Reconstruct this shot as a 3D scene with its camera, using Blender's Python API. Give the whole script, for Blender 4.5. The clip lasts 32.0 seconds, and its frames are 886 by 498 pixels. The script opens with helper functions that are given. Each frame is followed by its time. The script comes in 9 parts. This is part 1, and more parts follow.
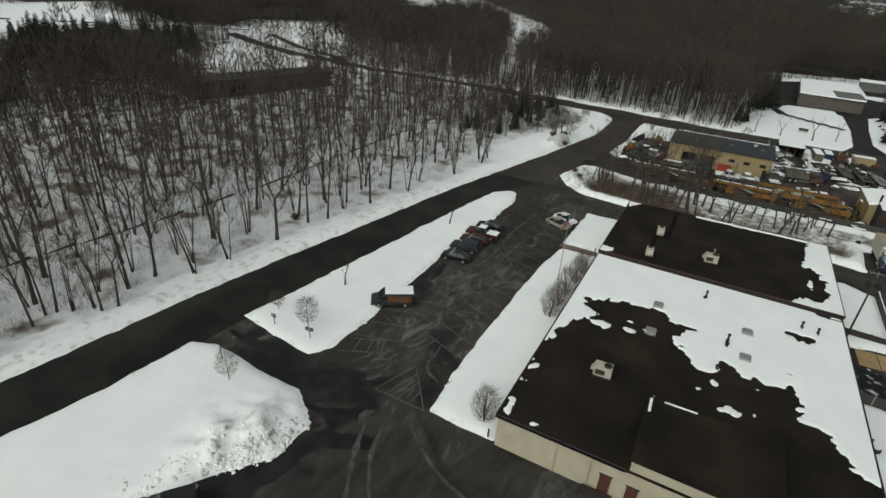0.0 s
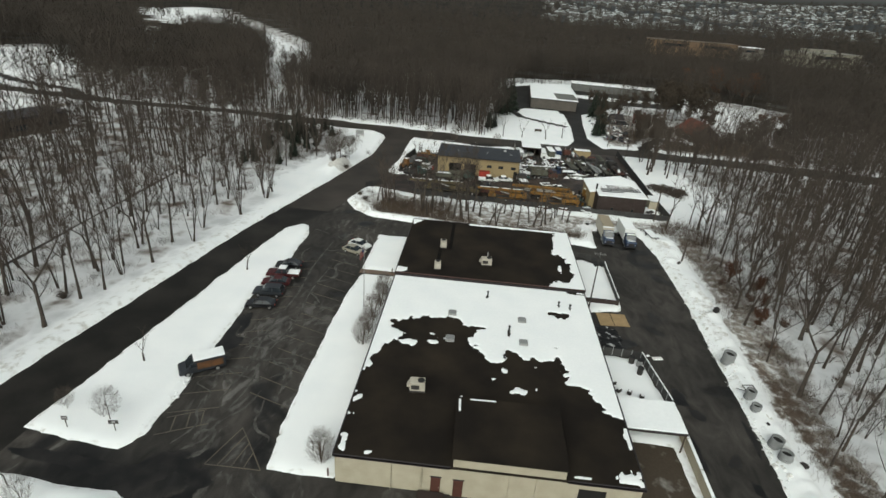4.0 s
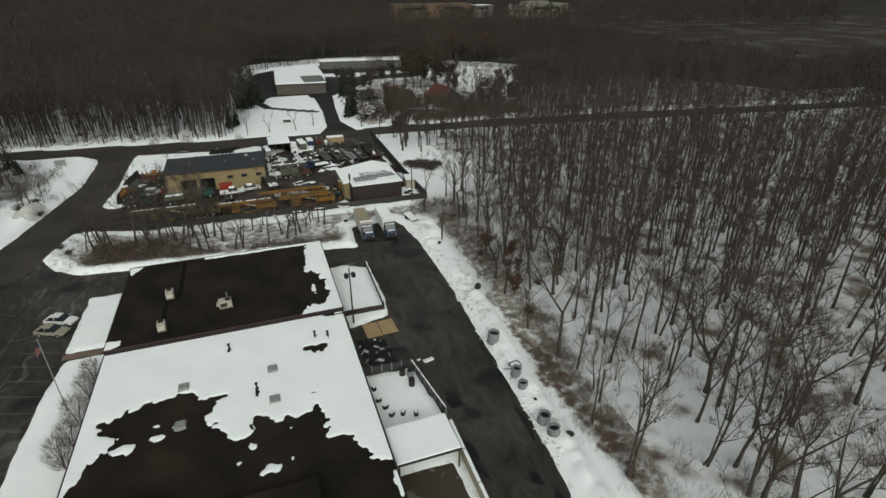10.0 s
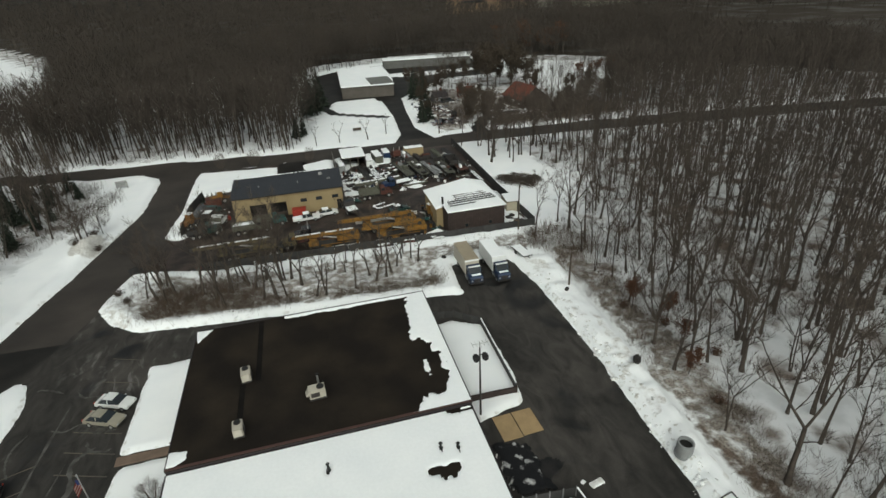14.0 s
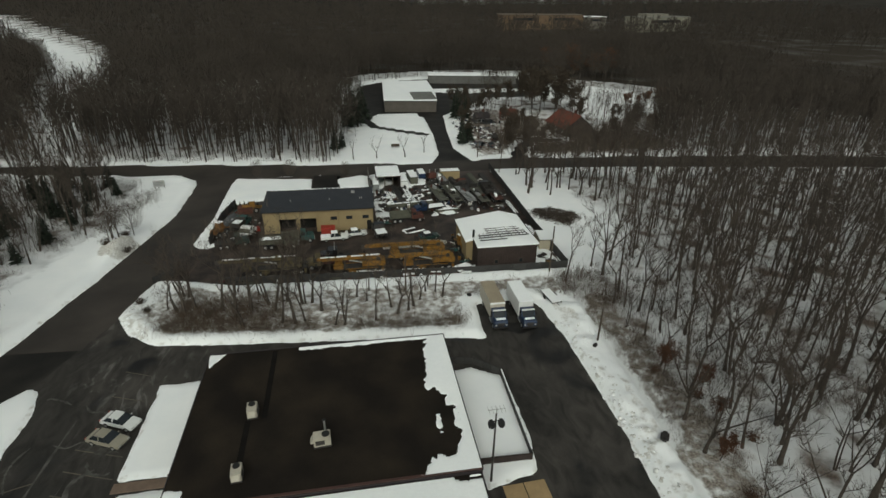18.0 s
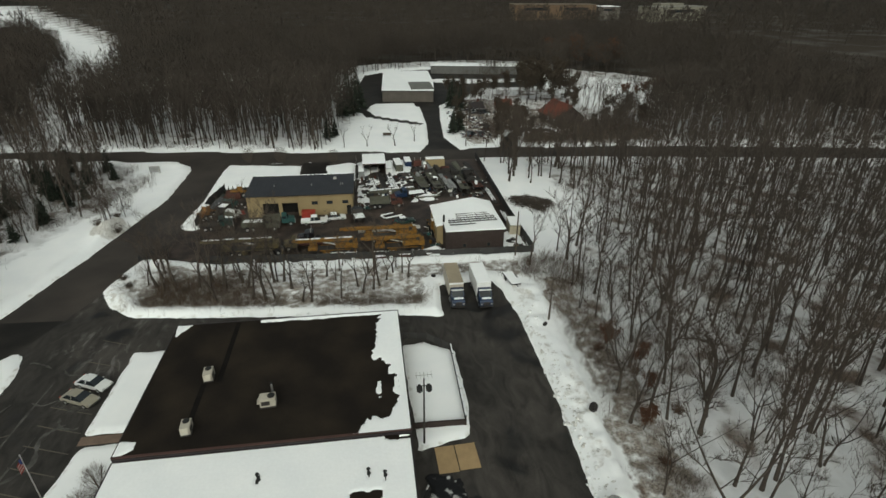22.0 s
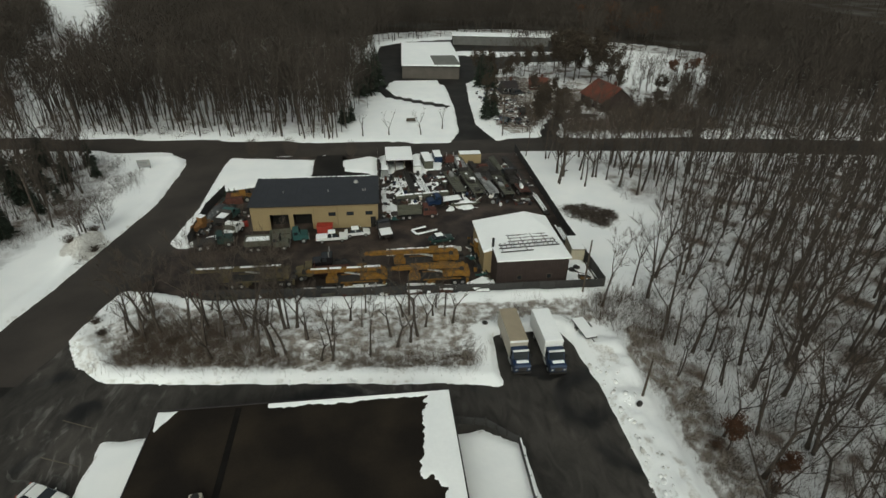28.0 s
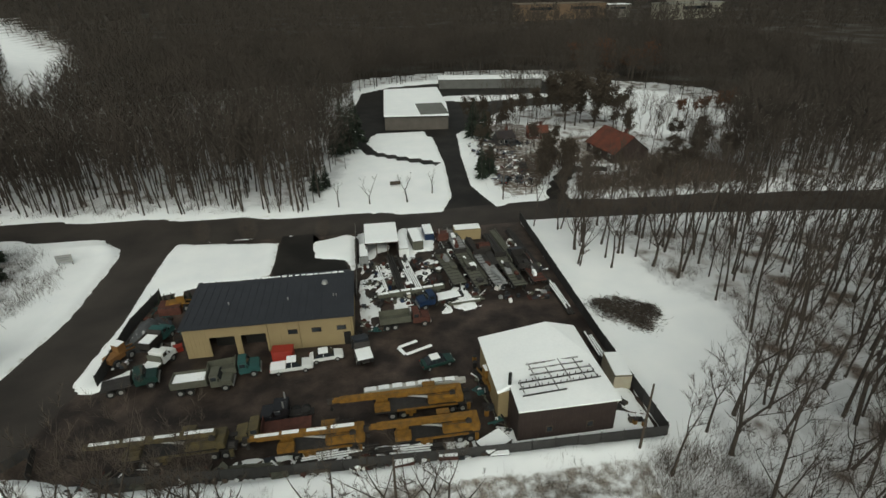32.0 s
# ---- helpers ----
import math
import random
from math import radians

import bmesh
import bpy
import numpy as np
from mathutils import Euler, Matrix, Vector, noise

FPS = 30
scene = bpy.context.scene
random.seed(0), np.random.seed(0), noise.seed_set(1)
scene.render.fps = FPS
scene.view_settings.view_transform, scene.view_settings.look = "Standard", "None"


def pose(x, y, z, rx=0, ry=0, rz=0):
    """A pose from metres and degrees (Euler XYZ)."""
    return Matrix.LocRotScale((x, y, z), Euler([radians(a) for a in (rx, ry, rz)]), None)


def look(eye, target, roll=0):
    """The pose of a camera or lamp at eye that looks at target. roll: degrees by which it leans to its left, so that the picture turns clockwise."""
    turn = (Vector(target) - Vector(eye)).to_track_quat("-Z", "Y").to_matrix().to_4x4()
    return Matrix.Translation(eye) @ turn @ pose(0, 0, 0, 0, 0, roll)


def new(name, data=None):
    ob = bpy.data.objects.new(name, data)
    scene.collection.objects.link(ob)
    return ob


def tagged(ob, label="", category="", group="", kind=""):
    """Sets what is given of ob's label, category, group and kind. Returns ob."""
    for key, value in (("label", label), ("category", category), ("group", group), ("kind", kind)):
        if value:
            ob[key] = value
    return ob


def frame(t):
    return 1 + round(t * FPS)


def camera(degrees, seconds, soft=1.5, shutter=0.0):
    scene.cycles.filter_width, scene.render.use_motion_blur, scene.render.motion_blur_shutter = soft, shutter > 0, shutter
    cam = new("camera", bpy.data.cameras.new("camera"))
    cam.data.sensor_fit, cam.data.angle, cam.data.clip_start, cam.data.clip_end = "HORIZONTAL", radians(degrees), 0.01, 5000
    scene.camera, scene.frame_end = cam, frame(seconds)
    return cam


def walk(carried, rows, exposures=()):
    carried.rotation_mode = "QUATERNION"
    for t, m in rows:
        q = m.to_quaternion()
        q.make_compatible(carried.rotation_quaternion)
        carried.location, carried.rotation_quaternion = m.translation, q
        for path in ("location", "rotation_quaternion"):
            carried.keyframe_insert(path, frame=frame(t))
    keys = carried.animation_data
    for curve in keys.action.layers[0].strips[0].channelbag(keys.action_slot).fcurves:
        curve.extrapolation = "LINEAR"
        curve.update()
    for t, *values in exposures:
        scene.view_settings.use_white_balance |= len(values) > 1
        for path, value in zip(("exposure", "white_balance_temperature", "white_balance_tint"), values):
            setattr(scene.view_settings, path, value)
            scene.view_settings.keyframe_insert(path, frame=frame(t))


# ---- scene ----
cam = camera(79.8, 32.0, soft=1.5)
METRES, EYE, TILT, LEAN, TURN = 120.0, 38.5, -27.75, -3.47, 28.6
ROWS = [
    (0.0, 0.0, 0.0, 0.0, 0.0, 0.0, -0.0),
    (0.5, -0.002, -0.0123, 0.0155, 1.0, -0.04, -0.87),
    (1.0, -0.0058, -0.0234, 0.0282, 1.99, -0.17, -1.98),
    (1.5, -0.0098, -0.0303, 0.0332, 2.97, -0.13, -2.71),
    (2.0, -0.0151, -0.0359, 0.0347, 3.69, 0.45, -2.84),
    (2.5, -0.0155, -0.0375, 0.0368, -2.64, 0.59, 0.05),
    (3.0, -0.0129, -0.0371, 0.0358, -9.31, 0.57, 3.27),
    (3.5, -0.0126, -0.0405, 0.0332, -14.94, -0.21, 6.9),
    (4.0, -0.0068, -0.041, 0.0322, -21.72, -1.25, 10.13),
    (4.5, 0.0026, -0.0429, 0.0312, -28.97, -3.04, 13.94),
    (6.5, 0.0576, -0.0593, 0.0331, -36.88, -7.11, 18.42),
    (7.0, 0.0619, -0.0652, 0.0346, -37.41, -7.63, 18.94),
    (7.5, 0.0683, -0.0661, 0.0349, -38.63, -7.94, 19.97),
    (8.0, 0.0745, -0.0633, 0.0352, -39.78, -8.25, 20.92),
    (8.5, 0.0816, -0.057, 0.0364, -41.03, -8.75, 21.5),
    (9.0, 0.0908, -0.047, 0.0397, -42.29, -9.34, 22.1),
    (9.5, 0.101, -0.0351, 0.0445, -43.33, -9.9, 22.48),
    (10.0, 0.1119, -0.0209, 0.0513, -44.22, -10.21, 22.5),
    (10.5, 0.1225, -0.0047, 0.059, -45.0, -10.69, 22.46),
    (11.0, 0.1334, 0.0161, 0.0676, -45.74, -11.56, 22.23),
    (11.5, 0.1424, 0.0377, 0.0766, -45.85, -12.03, 22.2),
    (12.0, 0.149, 0.06, 0.0864, -40.21, -10.05, 21.05),
    (12.5, 0.1539, 0.0851, 0.0982, -37.81, -9.1, 20.72),
    (13.0, 0.1591, 0.109, 0.1079, -37.9, -8.98, 21.26),
    (13.5, 0.167, 0.1323, 0.1153, -38.27, -8.79, 22.41),
    (14.0, 0.1764, 0.1564, 0.1244, -38.58, -8.58, 23.56),
    (14.5, 0.1847, 0.1768, 0.1348, -38.9, -7.69, 24.05),
    (16.5, 0.2051, 0.1868, 0.1604, -36.79, -6.71, 18.67),
    (17.0, 0.205, 0.1827, 0.1615, -35.9, -6.42, 18.2),
    (17.5, 0.205, 0.1775, 0.1596, -35.16, -6.23, 18.15),
    (18.0, 0.2051, 0.1709, 0.1547, -34.49, -6.1, 18.61),
    (18.5, 0.206, 0.1623, 0.1501, -34.09, -6.04, 18.76),
    (19.0, 0.2084, 0.1522, 0.1463, -33.77, -5.95, 18.99),
    (19.5, 0.2124, 0.1416, 0.1416, -33.51, -6.05, 19.05),
    (20.0, 0.217, 0.1306, 0.1372, -33.18, -6.36, 18.93),
    (20.5, 0.2233, 0.1192, 0.1328, -32.96, -6.55, 18.54),
    (21.0, 0.2294, 0.109, 0.1281, -32.45, -7.17, 18.27),
    (21.5, 0.2358, 0.1047, 0.125, -32.52, -6.87, 18.18),
    (22.0, 0.2406, 0.105, 0.1239, -32.58, -6.43, 18.14),
    (22.5, 0.2456, 0.1097, 0.1232, -32.81, -6.28, 18.07),
    (23.0, 0.2494, 0.1182, 0.1231, -33.18, -5.91, 18.35),
    (23.5, 0.2529, 0.1297, 0.1244, -33.84, -5.77, 18.51),
    (24.0, 0.2553, 0.146, 0.1283, -34.35, -5.67, 18.31),
    (24.5, 0.2573, 0.1634, 0.1369, -34.8, -6.26, 17.85),
    (25.0, 0.2586, 0.1839, 0.147, -35.03, -6.4, 17.69),
    (25.5, 0.2595, 0.2065, 0.1576, -35.2, -5.41, 18.27),
    (27.5, 0.2918, 0.2588, 0.1914, -32.58, -9.7, 17.72),
    (28.0, 0.3052, 0.2694, 0.2003, -31.74, -9.57, 17.39),
    (28.5, 0.3195, 0.2805, 0.2088, -30.91, -9.94, 17.21),
    (29.0, 0.3356, 0.2953, 0.2169, -30.44, -9.52, 17.26),
    (29.5, 0.3513, 0.3131, 0.2242, -30.4, -8.82, 17.34),
    (30.0, 0.3664, 0.3334, 0.2309, -30.52, -7.99, 17.64),
    (30.5, 0.3828, 0.3562, 0.2375, -30.94, -7.26, 18.11),
    (31.0, 0.3976, 0.3792, 0.246, -31.51, -6.77, 18.56),
    (31.5, 0.4123, 0.4022, 0.2572, -32.2, -6.69, 18.92),
    (32.0, 0.4276, 0.4281, 0.2684, -32.91, -6.46, 19.55),
]
EXPOSURES = [(0.0, -0.22), (1.0, -0.46), (2.0, -0.32), (3.0, -0.40), (4.0, 0.13), (6.0, -0.16), (9.0, -0.25), (11.5, -0.05), (13.0, 0.06), (17.0, -0.44), (19.0, -0.36), (20.2, -0.37), (21.5, -0.20), (23.0, -0.22), (25.5, -0.24), (28.0, -0.28), (32.0, -0.20)]
walk(cam, [(t, pose(0, 0, EYE, TILT, LEAN, TURN) @ pose(METRES * x, METRES * y, METRES * z, 90 + pitch, roll, yaw)) for t, x, y, z, yaw, pitch, roll in ROWS],
     [(t, stops, 6450 if t < 15 else 6600, 0 if t < 15 else -2) for t, stops in EXPOSURES])

# ---- world, sun ----
world = bpy.data.worlds.new("overcast_sky")
scene.world = world
world.use_nodes = True
wn, wl = world.node_tree.nodes, world.node_tree.links
sky = wn.new("ShaderNodeTexSky")
sky.sky_type, sky.sun_disc = "NISHITA", False
sky.sun_elevation, sky.sun_rotation = radians(38), radians(200)
sky.air_density, sky.dust_density, sky.ozone_density = 1.0, 6.0, 1.0
grey = wn.new("ShaderNodeHueSaturation")
grey.inputs["Saturation"].default_value = 0.22
wl.new(sky.outputs[0], grey.inputs["Color"])
wl.new(grey.outputs[0], wn["Background"].inputs["Color"])
wn["Background"].inputs["Strength"].default_value = 0.11
sun = new("sun", bpy.data.lights.new("sun", "SUN"))
sun.data.energy, sun.data.angle, sun.data.color = 0.9, radians(35), (1.0, 0.97, 0.92)
sun.matrix_world = look((0, 0, 50), (-18, 50, 8))


# ---- materials ----
def mat(name, col, rough=0.8, var=0.25, scale=1.2, fine=14.0, bump=0.15, metal=0.0, col2=None, edge=0.5, sharp=0.25, by_object=0.0, spec=0.35):
    """A surface with a stain noise and a grain noise; col2 takes over in patches."""
    m = bpy.data.materials.new(name)
    m.use_nodes = True
    n, l = m.node_tree.nodes, m.node_tree.links
    b = n["Principled BSDF"]
    b.inputs["Roughness"].default_value, b.inputs["Metallic"].default_value = rough, metal
    b.inputs["Specular IOR Level"].default_value = spec
    tc = n.new("ShaderNodeTexCoord")
    big, small = n.new("ShaderNodeTexNoise"), n.new("ShaderNodeTexNoise")
    big.inputs["Scale"].default_value, big.inputs["Detail"].default_value = scale, 6
    small.inputs["Scale"].default_value, small.inputs["Detail"].default_value = fine, 4
    l.new(tc.outputs["Object"], big.inputs["Vector"])
    l.new(tc.outputs["Object"], small.inputs["Vector"])
    ramp = n.new("ShaderNodeValToRGB")
    c2 = col2 or [c * (1 + var) for c in col]
    c1 = col if col2 else [c * (1 - var) for c in col]
    ramp.color_ramp.elements[0].color, ramp.color_ramp.elements[1].color = (*c1, 1), (*c2, 1)
    ramp.color_ramp.elements[0].position, ramp.color_ramp.elements[1].position = edge - sharp, edge + sharp
    l.new(big.outputs["Fac"], ramp.inputs["Fac"])
    mix = n.new("ShaderNodeMix")
    mix.data_type, mix.blend_type = "RGBA", "MULTIPLY"
    mix.inputs["Factor"].default_value = 1.0
    r2 = n.new("ShaderNodeMapRange")
    r2.inputs["To Min"].default_value, r2.inputs["To Max"].default_value = 1 - var, 1 + var
    l.new(small.outputs["Fac"], r2.inputs["Value"])
    l.new(ramp.outputs["Color"], mix.inputs["A"])
    l.new(r2.outputs["Result"], mix.inputs["B"])
    out = mix.outputs["Result"]
    if by_object:
        info, r3, mx = n.new("ShaderNodeObjectInfo"), n.new("ShaderNodeMapRange"), n.new("ShaderNodeMix")
        r3.inputs["To Min"].default_value, r3.inputs["To Max"].default_value = 1 - by_object, 1 + by_object
        mx.data_type, mx.blend_type = "RGBA", "MULTIPLY"
        mx.inputs["Factor"].default_value = 1.0
        l.new(info.outputs["Random"], r3.inputs["Value"])
        l.new(out, mx.inputs["A"])
        l.new(r3.outputs["Result"], mx.inputs["B"])
        out = mx.outputs["Result"]
    l.new(out, b.inputs["Base Color"])
    if bump:
        bp = n.new("ShaderNodeBump")
        bp.inputs["Strength"].default_value, bp.inputs["Distance"].default_value = bump, 0.05
        l.new(small.outputs["Fac"], bp.inputs["Height"])
        l.new(bp.outputs["Normal"], b.inputs["Normal"])
    return m


SNOW = mat("snow", (0.80, 0.82, 0.83), 0.65, 0.05, 0.25, 3.0, 0.35, col2=(0.86, 0.87, 0.87))
SNOW_DIRTY = mat("ploughed_snow", (0.50, 0.48, 0.44), 0.75, 0.18, 0.8, 5.0, 0.8, col2=(0.80, 0.81, 0.81), edge=0.45, sharp=0.13)
# Far floor brown mixes leaf litter with painted shade under dense trees.
FAR_FLOOR = mat("far_floor_litter_and_shade", (0.05, 0.043, 0.036), 0.95, 0.2, 0.03, 0.4, 0.0, col2=(0.10, 0.095, 0.09), edge=0.60, sharp=0.12, spec=0.0)
ASPHALT = mat("wet_street_asphalt", (0.0125, 0.0115, 0.0105), 0.6, 0.22, 0.16, 6.0, 0.2, col2=(0.030, 0.027, 0.024), edge=0.54, sharp=0.14, spec=0.15)
YARD = mat("muddy_yard", (0.018, 0.0135, 0.0115), 0.55, 0.35, 0.30, 3.0, 0.6, col2=(0.072, 0.053, 0.043), edge=0.54, sharp=0.15, spec=0.25)
ROOF = mat("dark_roof_membrane", (0.0125, 0.0102, 0.0085), 0.85, 0.3, 0.20, 9.0, 0.2, col2=(0.029, 0.0225, 0.016), edge=0.57, sharp=0.2, spec=0.08)
FASCIA = mat("dark_fascia", (0.022, 0.018, 0.02), 0.5, 0.2, 2.0)
CREAM = mat("cream_block_wall", (0.33, 0.295, 0.22), 0.85, 0.1, 0.7, 8.0, 0.2, col2=(0.40, 0.36, 0.275))
TAN = mat("tan_metal_siding", (0.235, 0.178, 0.095), 0.65, 0.07, 0.4, 5.0, 0.1, col2=(0.28, 0.215, 0.115))
SLATE = mat("charcoal_metal_roof", (0.020, 0.022, 0.027), 0.55, 0.12, 0.4, 6.0, 0.1, col2=(0.03, 0.032, 0.038))
DARK_WALL = mat("dark_brown_siding", (0.031, 0.021, 0.018), 0.75, 0.25, 1.0, 10.0, 0.2)
DOOR_BROWN = mat("brown_painted_door", (0.07, 0.028, 0.02), 0.6, 0.15, 2.0)
# Near-black that paints in the shade inside openings and hollow things.
DARK_HOLE = mat("painted_interior_shade", (0.012, 0.011, 0.01), 0.9, 0.2, 2.0)
GLASS = mat("tinted_window_glass", (0.02, 0.024, 0.028), 0.08, 0.05, 1.0, 5.0, 0.0, spec=0.6)
BARK = mat("grey_brown_bark", (0.046, 0.038, 0.032), 0.9, 0.3, 1.5, 10.0, 0.5, col2=(0.092, 0.076, 0.064), spec=0.15)
TWIG = mat("bare_twigs", (0.058, 0.047, 0.039), 0.9, 0.15, 0.3, 4.0, 0.0, col2=(0.098, 0.080, 0.066), spec=0.1)
FAR_BARK = mat("far_bare_wood", (0.042, 0.037, 0.032), 0.95, 0.15, 0.05, 1.0, 0.0, col2=(0.067, 0.056, 0.047), spec=0.05)
SHRUB_TWIG = mat("grey_shrub_twigs", (0.085, 0.074, 0.065), 0.9, 0.2, 1.0, 8.0, 0.0, col2=(0.14, 0.12, 0.108), spec=0.1)
NEEDLE = mat("dark_conifer_needles", (0.012, 0.018, 0.012), 0.85, 0.3, 1.0, 8.0, 0.0, col2=(0.024, 0.032, 0.02))
BRUSH = mat("dry_brush_stems", (0.07, 0.053, 0.04), 0.9, 0.25, 1.0, 8.0, 0.0, col2=(0.12, 0.092, 0.07), spec=0.1)
RUSSET = mat("dry_russet_leaves", (0.085, 0.048, 0.03), 0.9, 0.25, 1.0, 8.0, 0.0)
STEEL = mat("galvanised_steel", (0.35, 0.35, 0.34), 0.45, 0.15, 3.0, metal=0.6)
BEIGE = mat("beige_unit_casing", (0.39, 0.36, 0.30), 0.6, 0.1, 1.5)
BLACK = mat("black_rubber", (0.015, 0.015, 0.015), 0.8, 0.2, 4.0)
ROAD_BROWN = mat("salted_brown_asphalt", (0.027, 0.0235, 0.021), 0.7, 0.2, 0.12, 6.0, 0.2, col2=(0.054, 0.046, 0.040), edge=0.5, sharp=0.2, spec=0.2)
CONCRETE = mat("grey_concrete", (0.22, 0.225, 0.225), 0.9, 0.15, 1.2, 12.0, 0.3)
PLYWOOD = mat("weathered_plywood", (0.30, 0.21, 0.11), 0.8, 0.15, 0.8, 10.0)
LINE = mat("worn_parking_paint", (0.050, 0.045, 0.039), 0.8, 0.15, 0.9, 9.0, 0.1, col2=(0.15, 0.125, 0.092), edge=0.52, sharp=0.14)
POLE_WOOD = mat("weathered_pole_wood", (0.07, 0.055, 0.042), 0.9, 0.2, 1.0)
FENCE = mat("dark_fence_slats", (0.035, 0.034, 0.033), 0.7, 0.2, 1.0, by_object=0.2)
REDPAINT = mat("red_paint", (0.24, 0.025, 0.015), 0.5, 0.15, 1.0)
RUST = mat("rusty_red_metal", (0.07, 0.026, 0.018), 0.75, 0.3, 1.5, 9.0, 0.3)
YELLOW = mat("crane_yellow_paint", (0.10, 0.055, 0.016), 0.6, 0.3, 1.6, 9.0, 0.15, col2=(0.22, 0.11, 0.017), edge=0.46, sharp=0.2)
WHITE = mat("white_paint", (0.68, 0.69, 0.68), 0.45, 0.06, 1.0)
BLUE = mat("dark_blue_paint", (0.010, 0.024, 0.060), 0.35, 0.15, 1.0)
DARKSTEEL = mat("dark_oily_steel", (0.030, 0.027, 0.025), 0.6, 0.35, 1.5, 9.0, 0.3, by_object=0.35)
OLIVE = mat("olive_grey_paint", (0.085, 0.085, 0.065), 0.6, 0.2, 1.0)
TEAL = mat("teal_paint", (0.025, 0.075, 0.072), 0.5, 0.15, 1.0)
TARP = mat("tan_truck_box", (0.28, 0.235, 0.17), 0.7, 0.1, 0.7)
BACKHILL = mat("far_wooded_hill", (0.034, 0.031, 0.028), 0.95, 0.25, 0.02, 0.2, 0.0, col2=(0.05, 0.046, 0.042), spec=0.0)
TOWN_ROOF = mat("far_snowy_roofs", (0.30, 0.32, 0.32), 0.9, 0.3, 0.02, 0.1, 0.0, spec=0.0)
TOWN_SNOW = mat("far_town_snow", (0.055, 0.058, 0.060), 0.95, 0.3, 0.012, 0.06, 0.0, col2=(0.15, 0.16, 0.165), edge=0.60, sharp=0.06, spec=0.0)


# ---- helpers for meshes ----
def mesh_ob(name, verts, faces, material, smooth=False):
    me = bpy.data.meshes.new(name)
    me.from_pydata(verts if isinstance(verts, list) else verts.tolist(), [], faces if isinstance(faces, list) else faces.tolist())
    for m in material if isinstance(material, (list, tuple)) else [material]:
        me.materials.append(m)
    if smooth:
        me.polygons.foreach_set("use_smooth", [True] * len(me.polygons))
    me.update()
    return new(name, me)


def part(name, bm, material, parent, label=""):
    me = bpy.data.meshes.new(name)
    bm.normal_update()
    bm.to_mesh(me)
    bm.free()
    me.materials.append(material)
    ob = new(name, me)
    ob.parent = parent
    return tagged(ob, label)


def share(name, me, parent, m=None):
    """A further piece on the mesh data me."""
    ob = new(name, me)
    ob.parent = parent
    if m is not None:
        ob.matrix_basis = m
    return ob


def thing(name, m, label, category, group="", kind=""):
    ob = new(name)
    ob.empty_display_size = 0.3
    ob.matrix_basis = m
    return tagged(ob, label, category, group, kind)


def box(bm, c, s, bevel=0.02, rz=0.0, rx=0.0, ry=0.0):
    made = bmesh.ops.create_cube(bm, size=1.0, matrix=pose(*c, rx, ry, rz) @ Matrix.Diagonal((*s, 1)))["verts"]
    if bevel:
        bmesh.ops.bevel(bm, geom=list({e for v in made for e in v.link_edges}), offset=min(bevel, min(s) * 0.4), segments=1, affect="EDGES")
    return bm


def Box(c, s, bevel=0.02, rz=0.0, rx=0.0, ry=0.0):
    return box(bmesh.new(), c, s, bevel, rz, rx, ry)


def cyl(bm, a, b, r, r2=None, sides=10):
    """A round bar from a to b."""
    a, b = Vector(a), Vector(b)
    q = (b - a).to_track_quat("Z", "Y").to_matrix().to_4x4()
    bmesh.ops.create_cone(bm, cap_ends=True, segments=sides, radius1=r, radius2=r if r2 is None else r2, depth=(b - a).length, matrix=Matrix.Translation((a + b) / 2) @ q)
    return bm


def Cyl(a, b, r, r2=None, sides=10):
    return cyl(bmesh.new(), a, b, r, r2, sides)


def prism(bm, outline, axis, lo, hi):
    """An outline of (u, v) pairs drawn out along an axis: 'y' takes (x, z), 'x' takes (y, z), 'z' takes (x, y)."""
    def at(u, v, w):
        return {"y": (u, w, v), "x": (w, u, v), "z": (u, v, w)}[axis]
    a = [bm.verts.new(at(u, v, lo)) for u, v in outline]
    b = [bm.verts.new(at(u, v, hi)) for u, v in outline]
    bm.faces.new(a), bm.faces.new(b[::-1])
    for i in range(len(a)):
        j = (i + 1) % len(a)
        bm.faces.new((a[i], b[i], b[j], a[j]))
    bmesh.ops.recalc_face_normals(bm, faces=bm.faces)
    return bm


def Prism(outline, axis, lo, hi):
    return prism(bmesh.new(), outline, axis, lo, hi)


_tables = {}


def vnoise(x, y, seed=0):
    """Smooth noise from 0 to 1 with cells of 1."""
    if seed not in _tables:
        _tables[seed] = np.random.RandomState(seed).rand(256, 256)
    T = _tables[seed]
    ix, iy = np.floor(x).astype(int), np.floor(y).astype(int)
    u, v = x - ix, y - iy
    u, v = u * u * (3 - 2 * u), v * v * (3 - 2 * v)
    a, b, c, d = T[ix % 256, iy % 256], T[(ix + 1) % 256, iy % 256], T[ix % 256, (iy + 1) % 256], T[(ix + 1) % 256, (iy + 1) % 256]
    return (a * (1 - u) + b * u) * (1 - v) + (c * (1 - u) + d * u) * v


def fnoise(x, y, seed=0):
    return (vnoise(x, y, seed) + 0.5 * vnoise(2.03 * x, 2.03 * y, seed + 1) + 0.25 * vnoise(4.1 * x, 4.1 * y, seed + 2)) / 1.75


